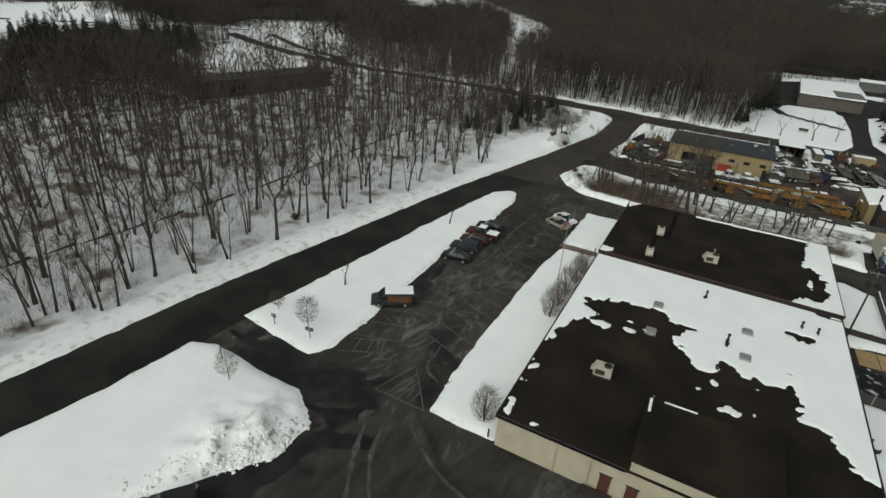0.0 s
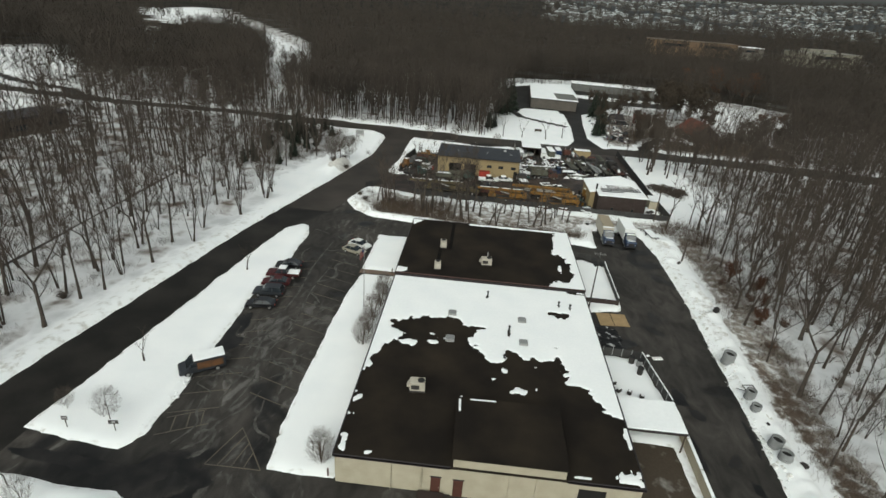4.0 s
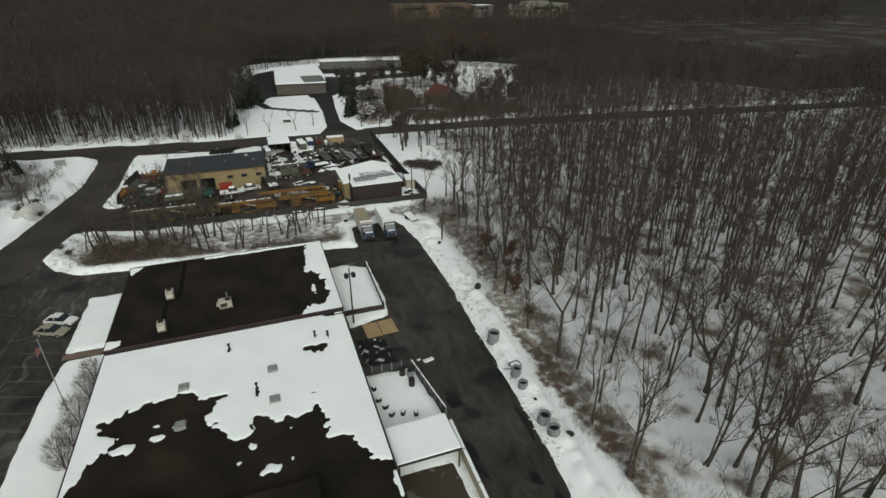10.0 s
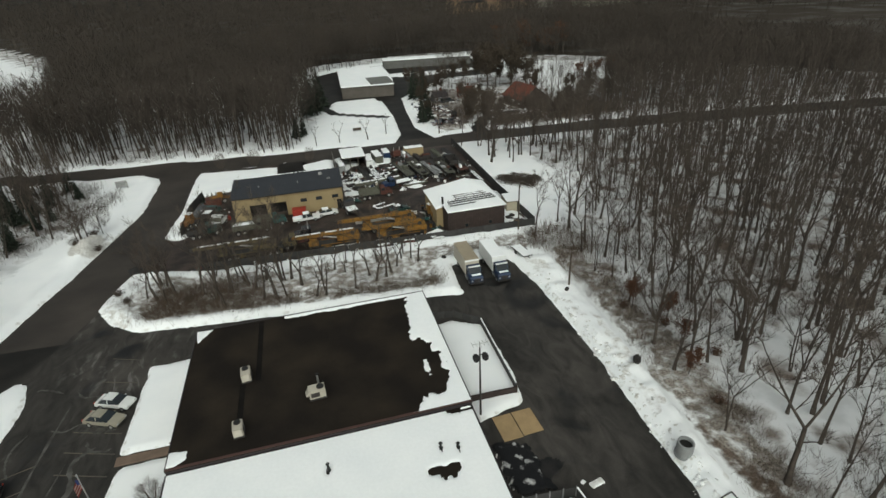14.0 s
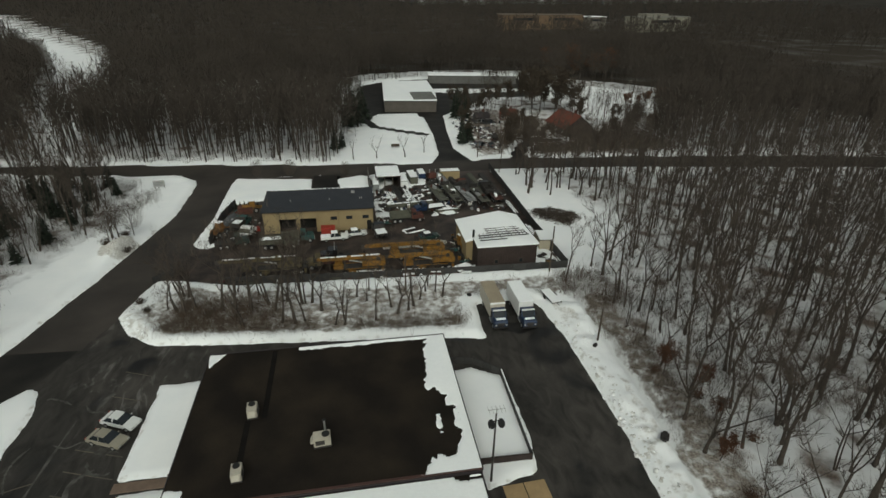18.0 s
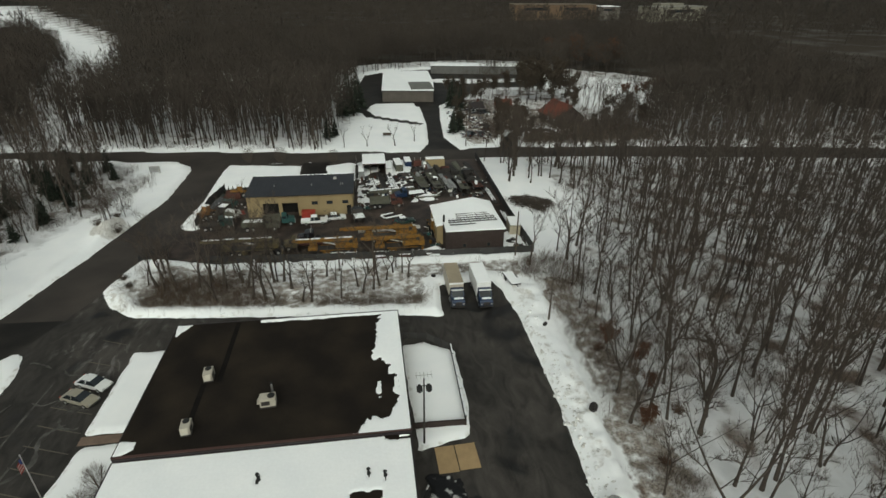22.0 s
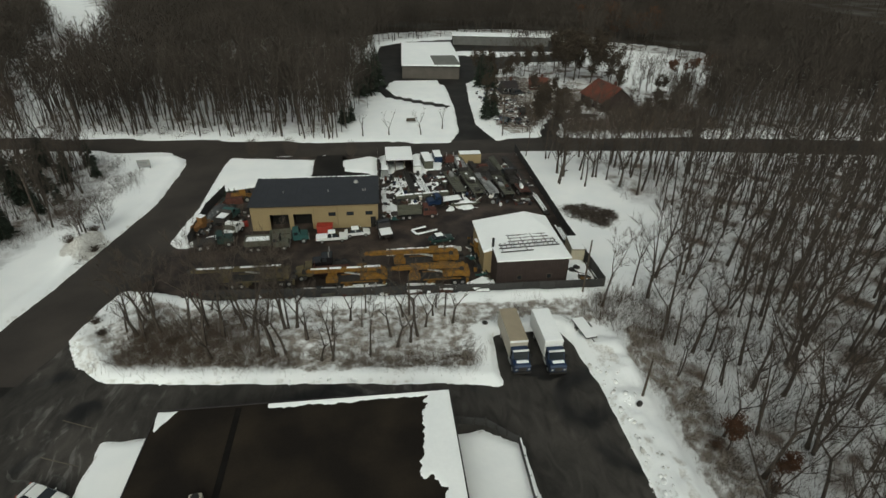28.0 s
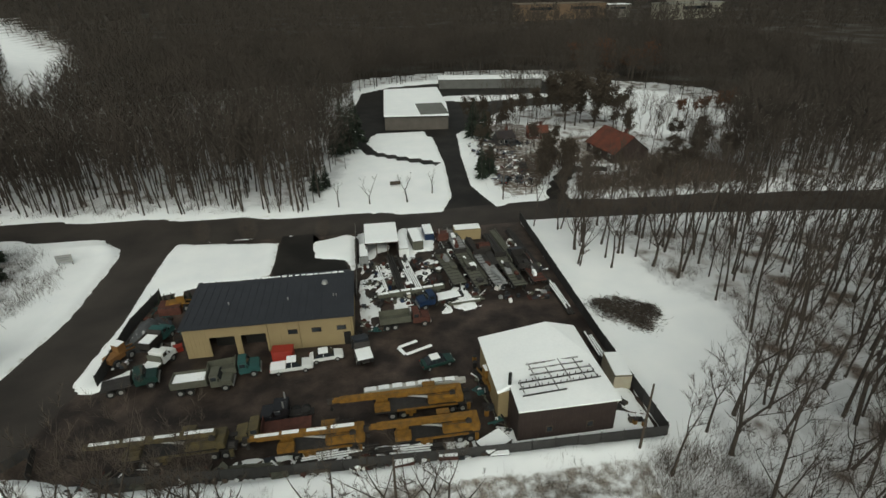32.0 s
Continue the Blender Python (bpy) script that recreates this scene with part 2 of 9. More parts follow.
def inside(x, y, poly):
    """Distance to the edge of an outline: positive inside it, negative outside."""
    p = np.array(poly, float)
    q = np.roll(p, -1, 0)
    best = np.full(np.shape(x), 1e18)
    odd = np.zeros(np.shape(x), bool)
    for (ax, ay), (bx, by) in zip(p, q):
        dx, dy = bx - ax, by - ay
        t = np.clip(((x - ax) * dx + (y - ay) * dy) / (dx * dx + dy * dy), 0, 1)
        best = np.minimum(best, (x - ax - t * dx) ** 2 + (y - ay - t * dy) ** 2)
        if dy:
            odd ^= ((ay > y) != (by > y)) & (x < dx * (y - ay) / dy + ax)
    return np.where(odd, 1, -1) * np.sqrt(best)


def step01(a, b, x):
    t = np.clip((x - a) / (b - a), 0, 1)
    return t * t * (3 - 2 * t)


def ribbon(points, width):
    """The outline of a way of that width along its middle line."""
    p = np.array(points, float)
    d = np.gradient(p, axis=0)
    n = np.stack([-d[:, 1], d[:, 0]], 1) / np.linalg.norm(d, axis=1)[:, None] * width / 2
    return [*map(tuple, p + n), *map(tuple, (p - n)[::-1])]


# ---- plan: cleared ground and snow beds ----
STREET_A = [(-51, -40), (-49.5, -5), (-48.2, 11.9), (-46.6, 20), (-45.5, 30), (-44.8, 37), (-42.2, 51.3), (-38.3, 74.3), (-34.3, 95.6), (-28.6, 112), (-26.5, 121), (-22.6, 136), (-22, 150),
            (-22, 177), (-30, 184), (-36, 180), (-31.6, 176), (-30.5, 172), (-30.4, 152), (-33, 139), (-36, 124), (-43.9, 89), (-48.9, 60), (-52.3, 40), (-54, 26), (-55.3, 15), (-57, -5), (-59, -40)]
STREET_B = [(-260, 222), (-224, 206), (-184, 193), (-134, 187), (-94, 189.5), (-62, 184), (-35, 180), (-22, 177), (-3, 176.5), (12, 176), (32, 175.5), (47, 176), (82, 173.5), (141, 166), (220, 155), (330, 138),
            (331, 147), (220, 165), (150, 176), (87, 183.8), (52, 185), (32, 183.5), (2, 185.6), (-25, 188.8), (-54, 192), (-82, 195), (-134, 195), (-184, 201), (-222, 214), (-257, 230)]
LOT = [(-46, 29.5), (-45.5, 37), (-40, 62), (-36.5, 98), (-29.6, 112.5), (-25.4, 106), (-21, 102.7), (-13, 101.6), (0, 100.4), (20, 98.3), (26.6, 97.2), (27.2, 106.5), (36.2, 107), (37.2, 104),
       (38.2, 96), (38.2, 82), (37.2, 63), (36.4, 49), (35.6, 38), (34, 31), (33, 0), (-14, -8), (-33, 5)]
YARD_AREA = [(-30, 123), (-21, 121.5), (-12, 118.5), (46.5, 116.5), (47, 176.4), (-2, 176.4), (-23, 176.4), (-24, 140)]
FAR_DRIVE = [(32, 183), (35.4, 192), (37.5, 215), (38, 243), (14, 252), (13, 287), (17, 318), (30, 330), (76, 342), (104, 336), (110, 312), (102, 282), (72, 280), (60, 262), (46, 245), (43, 222), (41, 198), (44, 184)]
FAR_LOOP = ribbon([(36, 216), (27, 222), (18, 229), (15, 240), (19, 252)], 3.6)
HOUSE_DRIVE = ribbon([(58, 184), (63, 196), (70, 206), (80, 203)], 5.0)
NW_DRIVE = ribbon([(-150, 192), (-165, 205), (-195, 214), (-240, 240)], 5.5)
NW_LANE = ribbon([(-440, 108), (-399, 138), (-350, 178), (-300, 220), (-262, 246)], 6.0)
NW_LANE_2 = ribbon([(-290, 72), (-246, 90), (-214, 103), (-182, 116), (-158, 132)], 5.0)
CLEARED = [STREET_A, STREET_B, LOT, YARD_AREA, FAR_DRIVE, FAR_LOOP, HOUSE_DRIVE, NW_DRIVE, NW_LANE, NW_LANE_2]
ISLAND = [(-44.7, 36.2), (-39, 35.2), (-33.2, 34.6), (-31.8, 37), (-31.6, 43), (-31.9, 57), (-32.2, 68), (-30.9, 79.5), (-31.1, 91.4), (-32.3, 95), (-33.9, 95.8), (-36.6, 92.9), (-39, 78), (-42, 55)]
SW_LAWN = [(-49.6, -8), (-48.2, 11.9), (-46.6, 20), (-45.8, 29.6), (-43, 30.9), (-35, 30.2), (-30.4, 30), (-26.3, 27.3), (-26.2, 22.8), (-28.8, 19.4), (-31, 16), (-34, 12.5), (-36, -8)]
STRIP_1 = [(-18, 34.4), (-10.4, 34.1), (-10.4, 77.2), (-17.5, 77.1), (-18.5, 68), (-18.6, 45)]
STRIP_2 = [(-17.9, 78.7), (-10.4, 78.6), (-10.4, 94), (-17.7, 93.8)]
YARD_LAWN = [(-23.5, 136.4), (-22.2, 134.5), (-20.2, 134.0), (-14.4, 137.2), (-15.4, 139.4), (-20.2, 136.6), (-20.7, 138), (-20.2, 150), (-18.5, 157), (-13.8, 158.6), (-1.8, 160.4), (-1.9, 173.6), (-21.5, 176.4), (-22.3, 172), (-22.2, 150)]
YARD_LAWN_2 = [(4.5, 172.7), (11, 175.2), (12.8, 174), (12.8, 157), (10.9, 164.3), (5.2, 166)]
PAD = [(19.4, 91), (23, 91.2), (26.9, 88.6), (27, 78), (26.3, 72.8), (20, 71.5)]
COURT = [(19.4, 60.6), (26, 60.2), (27.3, 50.2), (26.9, 36), (25.6, 34.5), (25.4, 43.5), (19.4, 44)]
BARN_APRON = [(27, 117.2), (46.3, 117), (46.2, 127), (28, 119.5)]
FAR_ISLE = [(18, 246), (20, 250), (36, 250), (37.5, 236), (36, 222), (28, 224.5), (20, 231), (17.4, 238)]
FAR_STRIP = [(50, 306), (96, 302), (98, 296), (66, 292), (50, 296)]
BEDS = [ISLAND, SW_LAWN, STRIP_1, STRIP_2, YARD_LAWN, YARD_LAWN_2, PAD, COURT, BARN_APRON, FAR_ISLE, FAR_STRIP]
SCRAP = [(13.2, 143), (34, 145), (34, 176), (13.2, 176)]
FENCE_STRIP = [(-13, 119.4), (6, 117.9), (29, 116.9), (29, 119.2), (4, 120.6), (-12, 121.2)]
CLEARING_NW = [(-440, 850), (-314, 675), (-242, 570), (-175, 470), (-130, 400), (-106, 348), (-92, 290), (-86, 262), (-100, 250), (-112, 300), (-137, 345), (-176, 415), (-214, 480), (-262, 520), (-330, 580), (-470, 740)]
NW_FIELD = [(-250, 218), (-290, 285), (-262, 318), (-200, 264), (-186, 226), (-205, 207)]
CLEARING_2 = [(-106, 330), (-90, 262), (-77, 204), (-85, 204), (-103, 255), (-124, 318)]
NW_FIELD_5 = [(-285, 98), (-325, 158), (-385, 226), (-520, 200), (-430, 130), (-330, 92)]
NW_FIELD_6 = [(-166, 55), (-194, 82), (-214, 96), (-244, 84), (-228, 48), (-192, 30)]
HOUSE_YARD = [(48, 188), (100, 184), (102, 206), (88, 228), (66, 240), (50, 236)]
NW_FIELD_2 = [(-217, 180), (-224, 201), (-186, 184), (-156, 180), (-150, 140), (-186, 152)]
NW_FIELD_3 = [(-418, 200), (-456, 228), (-447, 280), (-369, 228), (-352, 180)]
NW_FIELD_4 = [(-336, 500), (-287, 560), (-245, 484), (-200, 350), (-235, 330), (-262, 430)]
TRI = [(-31, 174), (-36, 180.5), (-62, 184), (-52, 178), (-44, 172), (-42, 162), (-43, 150), (-47, 134), (-52, 112), (-39, 112)]
EAST_GLADE = [(48, 152), (60, 150), (68, 138), (63, 126), (54, 119), (47.5, 117), (47.5, 139)]
FAR_LAWN = [(4, 187), (33, 184), (36, 213), (26, 221), (14, 226), (8, 205)]
HOUSE_FIELD = [(104, 236), (118, 228), (146, 250), (148, 292), (124, 310), (104, 270)]
STRIP_BANK = [(-28, 111), (-21, 103), (0, 101), (26, 98), (27, 107), (37, 107), (44, 104), (46, 116), (0, 117), (-15, 119), (-23, 124)]
BANK_BRUSH = [(-22, 105.4), (-12, 103.0), (0, 101.8), (24, 99.7), (25.5, 103.2), (0, 106.0), (-6, 108), (-9, 112.5), (-20, 114.5)]
EAST_BANK = [(36, 30), (37.5, 62), (38.5, 82), (38.4, 106), (44.5, 104), (43.2, 78), (41.3, 59), (39.8, 44), (39.2, 30)]
LITTER = [(41.0, 66), (43.4, 64), (44.6, 57), (44.2, 50), (44.0, 46), (43.0, 41), (43.4, 31), (41.0, 31), (40.4, 38.5), (40.9, 44), (40.9, 49), (41.0, 55)]
EAST_BRUSH = [(41, 28), (40.3, 44), (41.5, 59), (43.2, 78), (44.0, 106), (50.5, 106), (50, 78), (48, 59), (46.5, 44), (46, 28)]


def snow_field(x, y):
    f = np.full(np.shape(x), 1e9)
    for poly in CLEARED:
        f = np.minimum(f, -inside(x, y, poly))
    for poly in BEDS:
        f = np.maximum(f, inside(x, y, poly))
    patch = inside(x, y, SCRAP)
    f = np.maximum(f, np.minimum(patch, 6 * (fnoise(x / 2.0, y / 4.2, 40) - 0.475 - 0.004 * np.maximum(x - 26, 0) ** 1.5)))
    return np.maximum(f, np.minimum(inside(x, y, FENCE_STRIP), 6 * (fnoise(x / 2.2, y / 2.2, 44) - 0.45)))


def lines(*runs):
    out = []
    for a, b, s in runs:
        out += list(np.arange(a, b, s))
    return np.array(out)


def far_lines(start, end, s, grow=1.13):
    out = []
    while start < end:
        out.append(start)
        start += s
        s *= grow
    return np.array(out + [end])


gx = np.concatenate([-far_lines(242, 3600, 3, 1.08)[::-1], lines((-240, -86, 2.8), (-86, -62, 0.8), (-62, 50, 0.55), (50, 240, 2.8)), far_lines(241, 3600, 3, 1.09)])
gy = np.concatenate([-far_lines(42, 1500, 4)[::-1], lines((-40, 4, 2.0), (4, 126, 0.55), (126, 180, 0.72), (180, 352, 2.3)), far_lines(353, 4200, 3, 1.08)])
X, Y = np.meshgrid(gx, gy, indexing="ij")
F = snow_field(X, Y)
RAG = (fnoise(X / 1.4, Y / 1.4, 3) - 0.5) * 0.62 + (fnoise(X / 5, Y / 5, 7) - 0.5) * 0.22
Fr = F + np.where(F > -3, RAG * np.clip(1 - np.abs(F) / 3, 0, 1), 0)
Z = -0.14 + 0.42 * step01(-0.35, 0.9, Fr)
Z += step01(0.4, 2.5, F) * step01(420, 200, np.hypot(X, Y - 80)) * ((fnoise(X / 9, Y / 9, 11) - 0.5) * 0.25 + (fnoise(X / 2, Y / 2, 15) - 0.5) * 0.07)
# ploughed ridges and heaps
lump = fnoise(X / 1.7, Y / 1.7, 21)
west_edge = step01(0.2, 1.4, F) * step01(4.5, 2.0, F) * (X < -28) * (Y > -30) * (inside(X, Y, SW_LAWN) < 0) * (inside(X, Y, ISLAND) < 0) * (Y < 178)
Z += west_edge * (0.15 + 0.35 * lump)
eb = inside(X, Y, EAST_BANK)
Z += step01(0.0, 1.2, eb) * (0.35 + 0.55 * lump + 0.5 * (vnoise(X / 0.8, Y / 0.8, 27) - 0.5)) * (0.6 + 0.8 * fnoise(X / 11, Y / 11, 25))
heap = np.exp(-(((X + 30.5) / 3.6) ** 2 + ((Y - 22.5) / 5.2) ** 2))
Z += np.where(inside(X, Y, SW_LAWN) > 0, heap * step01(0, 2.0, inside(X, Y, SW_LAWN)) * (0.3 + 1.5 * lump + 1.1 * (vnoise(X / 0.9, Y / 0.9, 23) - 0.5)), 0)
tip = np.exp(-(((X + 25.5) / 4) ** 2 + ((Y - 107) / 5) ** 2))
ridge = step01(0.1, 1.2, F) * step01(4.0, 1.5, F) * (inside(X, Y, STRIP_BANK) > 0)
Z += np.where(F > 0, (tip * 0.6 * step01(0.2, 2.2, F) + ridge * 0.45) * (0.4 + lump), 0)
pile = np.exp(-(((X + 36.5) / 3.5) ** 2 + ((Y - 135) / 5) ** 2))
Z += np.where(F > 0, pile * step01(0, 2, F) * (1.2 + 1.5 * lump), 0)
# land falls and rises far away
R = np.hypot(X, Y - 80)
Z += step01(700, 2600, R) * 85 * (0.55 + 0.9 * fnoise(X / 700, Y / 700, 31)) + step01(350, 700, R) * 6 * (fnoise(X / 160, Y / 160, 33) - 0.5)
DITCH = ribbon([(-92, 10), (-79.5, 27), (-76, 50), (-74.4, 70), (-74.8, 88), (-74.4, 112), (-75, 130), (-77, 154), (-82, 180)], 1.15)
dd = inside(X, Y, DITCH)
Z -= 0.55 * step01(-1.0, 0.4, dd)


def ground_z(x, y):
    i, j = int(np.clip(np.searchsorted(gx, x), 1, len(gx) - 1)), int(np.clip(np.searchsorted(gy, y), 1, len(gy) - 1))
    u, v = (x - gx[i - 1]) / (gx[i] - gx[i - 1]), (y - gy[j - 1]) / (gy[j] - gy[j - 1])
    return float((Z[i - 1, j - 1] * (1 - u) + Z[i, j - 1] * u) * (1 - v) + (Z[i - 1, j] * (1 - u) + Z[i, j] * u) * v)


def sheet(name, xs, ys, zs, keep=None, material=SNOW, slots=None):
    nx, ny = len(xs), len(ys)
    XX, YY = np.meshgrid(xs, ys, indexing="ij")
    v = np.stack([XX, YY, zs], -1).reshape(-1, 3)
    a = (np.arange(nx - 1)[:, None] * ny + np.arange(ny - 1)[None]).ravel()
    faces = np.stack([a, a + ny, a + ny + 1, a + 1], 1)
    pick = np.ones(len(faces), bool) if keep is None else keep.ravel()
    faces = faces[pick]
    used = np.unique(faces)
    remap = np.zeros(len(v), int)
    remap[used] = np.arange(len(used))
    ob = mesh_ob(name, v[used], remap[faces], material, True)
    if slots is not None:
        ob.data.polygons.foreach_set("material_index", slots.ravel()[pick].astype(np.int32))
    return ob


def ground_material():
    """Snow that gives way to leaf litter, dead grass and plough dirt where the ground's own marks say so; woods snow is
    greyed to paint in tree shade.
    """
    m = bpy.data.materials.new("snowy_ground")
    m.use_nodes = True
    n, l = m.node_tree.nodes, m.node_tree.links
    b = n["Principled BSDF"]
    b.inputs["Roughness"].default_value, b.inputs["Specular IOR Level"].default_value = 0.7, 0.25
    tc = n.new("ShaderNodeTexCoord")

    def noise_tex(scale, detail=5, twist=0.0):
        t = n.new("ShaderNodeTexNoise")
        t.inputs["Scale"].default_value, t.inputs["Detail"].default_value, t.inputs["Distortion"].default_value = scale, detail, twist
        l.new(tc.outputs["Object"], t.inputs["Vector"])
        return t.outputs["Fac"]

    def ramp(src, lo, hi, a, c):
        r = n.new("ShaderNodeValToRGB")
        r.color_ramp.elements[0].position, r.color_ramp.elements[1].position = lo, hi
        r.color_ramp.elements[0].color, r.color_ramp.elements[1].color = (*a, 1), (*c, 1)
        l.new(src, r.inputs["Fac"])
        return r.outputs["Color"]

    def blend(fac, a, c):
        x = n.new("ShaderNodeMix")
        x.data_type = "RGBA"
        l.new(fac, x.inputs["Factor"]), l.new(a, x.inputs["A"]), l.new(c, x.inputs["B"])
        return x.outputs["Result"]

    def cover(attribute, lo, hi, src):
        """How far a cover hides the snow: its mark plus noise, pushed over a threshold."""
        at = n.new("ShaderNodeAttribute")
        at.attribute_name = attribute
        s = n.new("ShaderNodeMath")
        s.operation = "ADD"
        l.new(at.outputs["Fac"], s.inputs[0]), l.new(src, s.inputs[1])
        r = n.new("ShaderNodeMapRange")
        r.interpolation_type = "SMOOTHSTEP"
        r.inputs["From Min"].default_value, r.inputs["From Max"].default_value = lo, hi
        l.new(s.outputs[0], r.inputs["Value"])
        return r.outputs["Result"]

    fine, mid, wide = noise_tex(4.0), noise_tex(0.9), noise_tex(0.2)
    col = ramp(wide, 0.3, 0.7, (0.80, 0.82, 0.83), (0.86, 0.87, 0.87))
    # Greyer snow colour that paints in the shade under the trees.
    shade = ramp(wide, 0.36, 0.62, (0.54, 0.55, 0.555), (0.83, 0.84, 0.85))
    litter = ramp(fine, 0.3, 0.7, (0.065, 0.047, 0.036), (0.17, 0.13, 0.10))
    grass = ramp(fine, 0.3, 0.7, (0.10, 0.085, 0.07), (0.36, 0.32, 0.28))
    dirt = ramp(fine, 0.25, 0.7, (0.30, 0.28, 0.25), (0.70, 0.69, 0.66))
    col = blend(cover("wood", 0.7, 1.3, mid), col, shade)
    col = blend(cover("wood", 1.46, 1.72, wide), col, litter)
    col = blend(cover("dirt", 1.16, 1.5, mid), col, dirt)
    col = blend(cover("brush", 1.24, 1.60, mid), col, grass)
    col = blend(cover("litter", 1.20, 1.60, mid), col, litter)
    l.new(col, b.inputs["Base Color"])
    bp = n.new("ShaderNodeBump")
    bp.inputs["Strength"].default_value, bp.inputs["Distance"].default_value = 0.45, 0.08
    l.new(mid, bp.inputs["Height"])
    l.new(bp.outputs["Normal"], b.inputs["Normal"])
    return m


GROUND = ground_material()
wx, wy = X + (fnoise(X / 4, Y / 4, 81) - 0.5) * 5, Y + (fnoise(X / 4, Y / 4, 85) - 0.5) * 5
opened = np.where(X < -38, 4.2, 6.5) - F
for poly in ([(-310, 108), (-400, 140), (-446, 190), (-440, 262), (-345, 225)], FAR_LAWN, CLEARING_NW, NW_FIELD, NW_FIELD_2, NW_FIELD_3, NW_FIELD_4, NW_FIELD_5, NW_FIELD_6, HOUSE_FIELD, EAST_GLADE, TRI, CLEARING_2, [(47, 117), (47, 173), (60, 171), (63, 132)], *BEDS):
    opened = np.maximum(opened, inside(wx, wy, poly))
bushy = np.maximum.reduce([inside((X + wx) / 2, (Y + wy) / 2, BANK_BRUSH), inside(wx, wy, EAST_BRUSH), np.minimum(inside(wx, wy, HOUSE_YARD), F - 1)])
# Places both the painted tree shade and the leaf litter.
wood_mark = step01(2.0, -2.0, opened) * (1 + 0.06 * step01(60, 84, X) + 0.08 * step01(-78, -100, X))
brush_mark = np.maximum(step01(-1.0, 1.0, bushy), 0.95 * step01(1.0, 3.0, inside(X, Y, STRIP_BANK)))
HOUSE_MUD, HOUSE_MUD_2 = [(57, 189), (76, 188), (80, 210), (66, 222), (58, 214)], [(84, 190), (112, 186), (114, 206), (98, 213), (86, 205)]
litter_mark = step01(-1.2, 0.8, np.maximum.reduce([inside(wx, wy, LITTER), np.minimum(inside(wx, wy, HOUSE_MUD), F - 1), np.minimum(inside(wx, wy, HOUSE_MUD_2), F - 1), np.minimum(inside(wx, wy, [(47, 194), (57, 191), (60, 214), (66, 236), (80, 232), (80, 240), (66, 258), (51, 250)]), F - 1)]))
# Plough dirt; on the south-west heap it also paints in shading of the lumps.
dirt_shade_mark = np.maximum.reduce([0.70 * step01(6.0, 3.5, F) * step01(0.4, 1.0, F) * (X < -44) * (Y < 112) * (inside(X, Y, SW_LAWN) < 0) * (inside(X, Y, ISLAND) < 0), 0.75 * step01(1.3, 0.0, np.abs(F - 0.3)) * (np.abs(X) < 70), 0.76 * step01(0.1, 0.6, heap) * (inside(X, Y, SW_LAWN) > 0), 0.8 * step01(0.15, 0.5, tip) * (F > 0), 1.05 * step01(0.2, 0.6, pile) * (F > 0), 0.78 * step01(0, 1, eb) * step01(0.40, 0.56, vnoise(X / 1.3, Y / 4, 78))])
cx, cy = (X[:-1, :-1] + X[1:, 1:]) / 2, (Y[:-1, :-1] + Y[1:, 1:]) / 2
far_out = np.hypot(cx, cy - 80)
# Far ground under the woods takes the floor colour with tree shade painted in.
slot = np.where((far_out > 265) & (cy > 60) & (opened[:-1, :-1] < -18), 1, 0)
slot = np.where((far_out > 900) & (opened[:-1, :-1] < -18), 2, slot)
slot = np.where((cy > 1200) & (cx > 0.12 * cy) & (cx < 1900) & (cy < 2600), 4, slot)
slot = np.where(dd[:-1, :-1] > 0.0, 3, slot)
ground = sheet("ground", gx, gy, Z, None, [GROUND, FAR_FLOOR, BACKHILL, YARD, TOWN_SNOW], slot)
for mark, values in (("wood", wood_mark), ("brush", brush_mark), ("dirt", dirt_shade_mark), ("litter", litter_mark)):
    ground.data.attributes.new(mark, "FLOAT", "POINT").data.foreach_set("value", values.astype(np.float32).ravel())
tagged(ground, "snow-covered ground with ploughed banks and woodland floor", "ground", kind="structure")


def flat(name, outline, z, material, label, category):
    bm = bmesh.new()
    f = bm.faces.new([bm.verts.new((x, y, z)) for x, y in outline])
    if f.normal.z < 0:
        f.normal_flip()
    bmesh.ops.triangulate(bm, faces=bm.faces)
    me = bpy.data.meshes.new(name)
    bm.to_mesh(me)
    bm.free()
    me.materials.append(material)
    return tagged(new(name, me), label, category, kind="structure")


def grown(poly, by):
    """An outline pushed out a little from its middle, so that it runs under the snow's edge."""
    p = np.array(poly, float)
    q = (np.roll(p, -1, 0) - np.roll(p, 1, 0))
    n = np.stack([q[:, 1], -q[:, 0]], 1) / np.maximum(np.linalg.norm(q, axis=1), 1e-6)[:, None]
    s = np.sign(np.sum(p[:, 0] * np.roll(p[:, 1], -1) - np.roll(p[:, 0], -1) * p[:, 1]))
    return [tuple(v) for v in p + n * by * s]


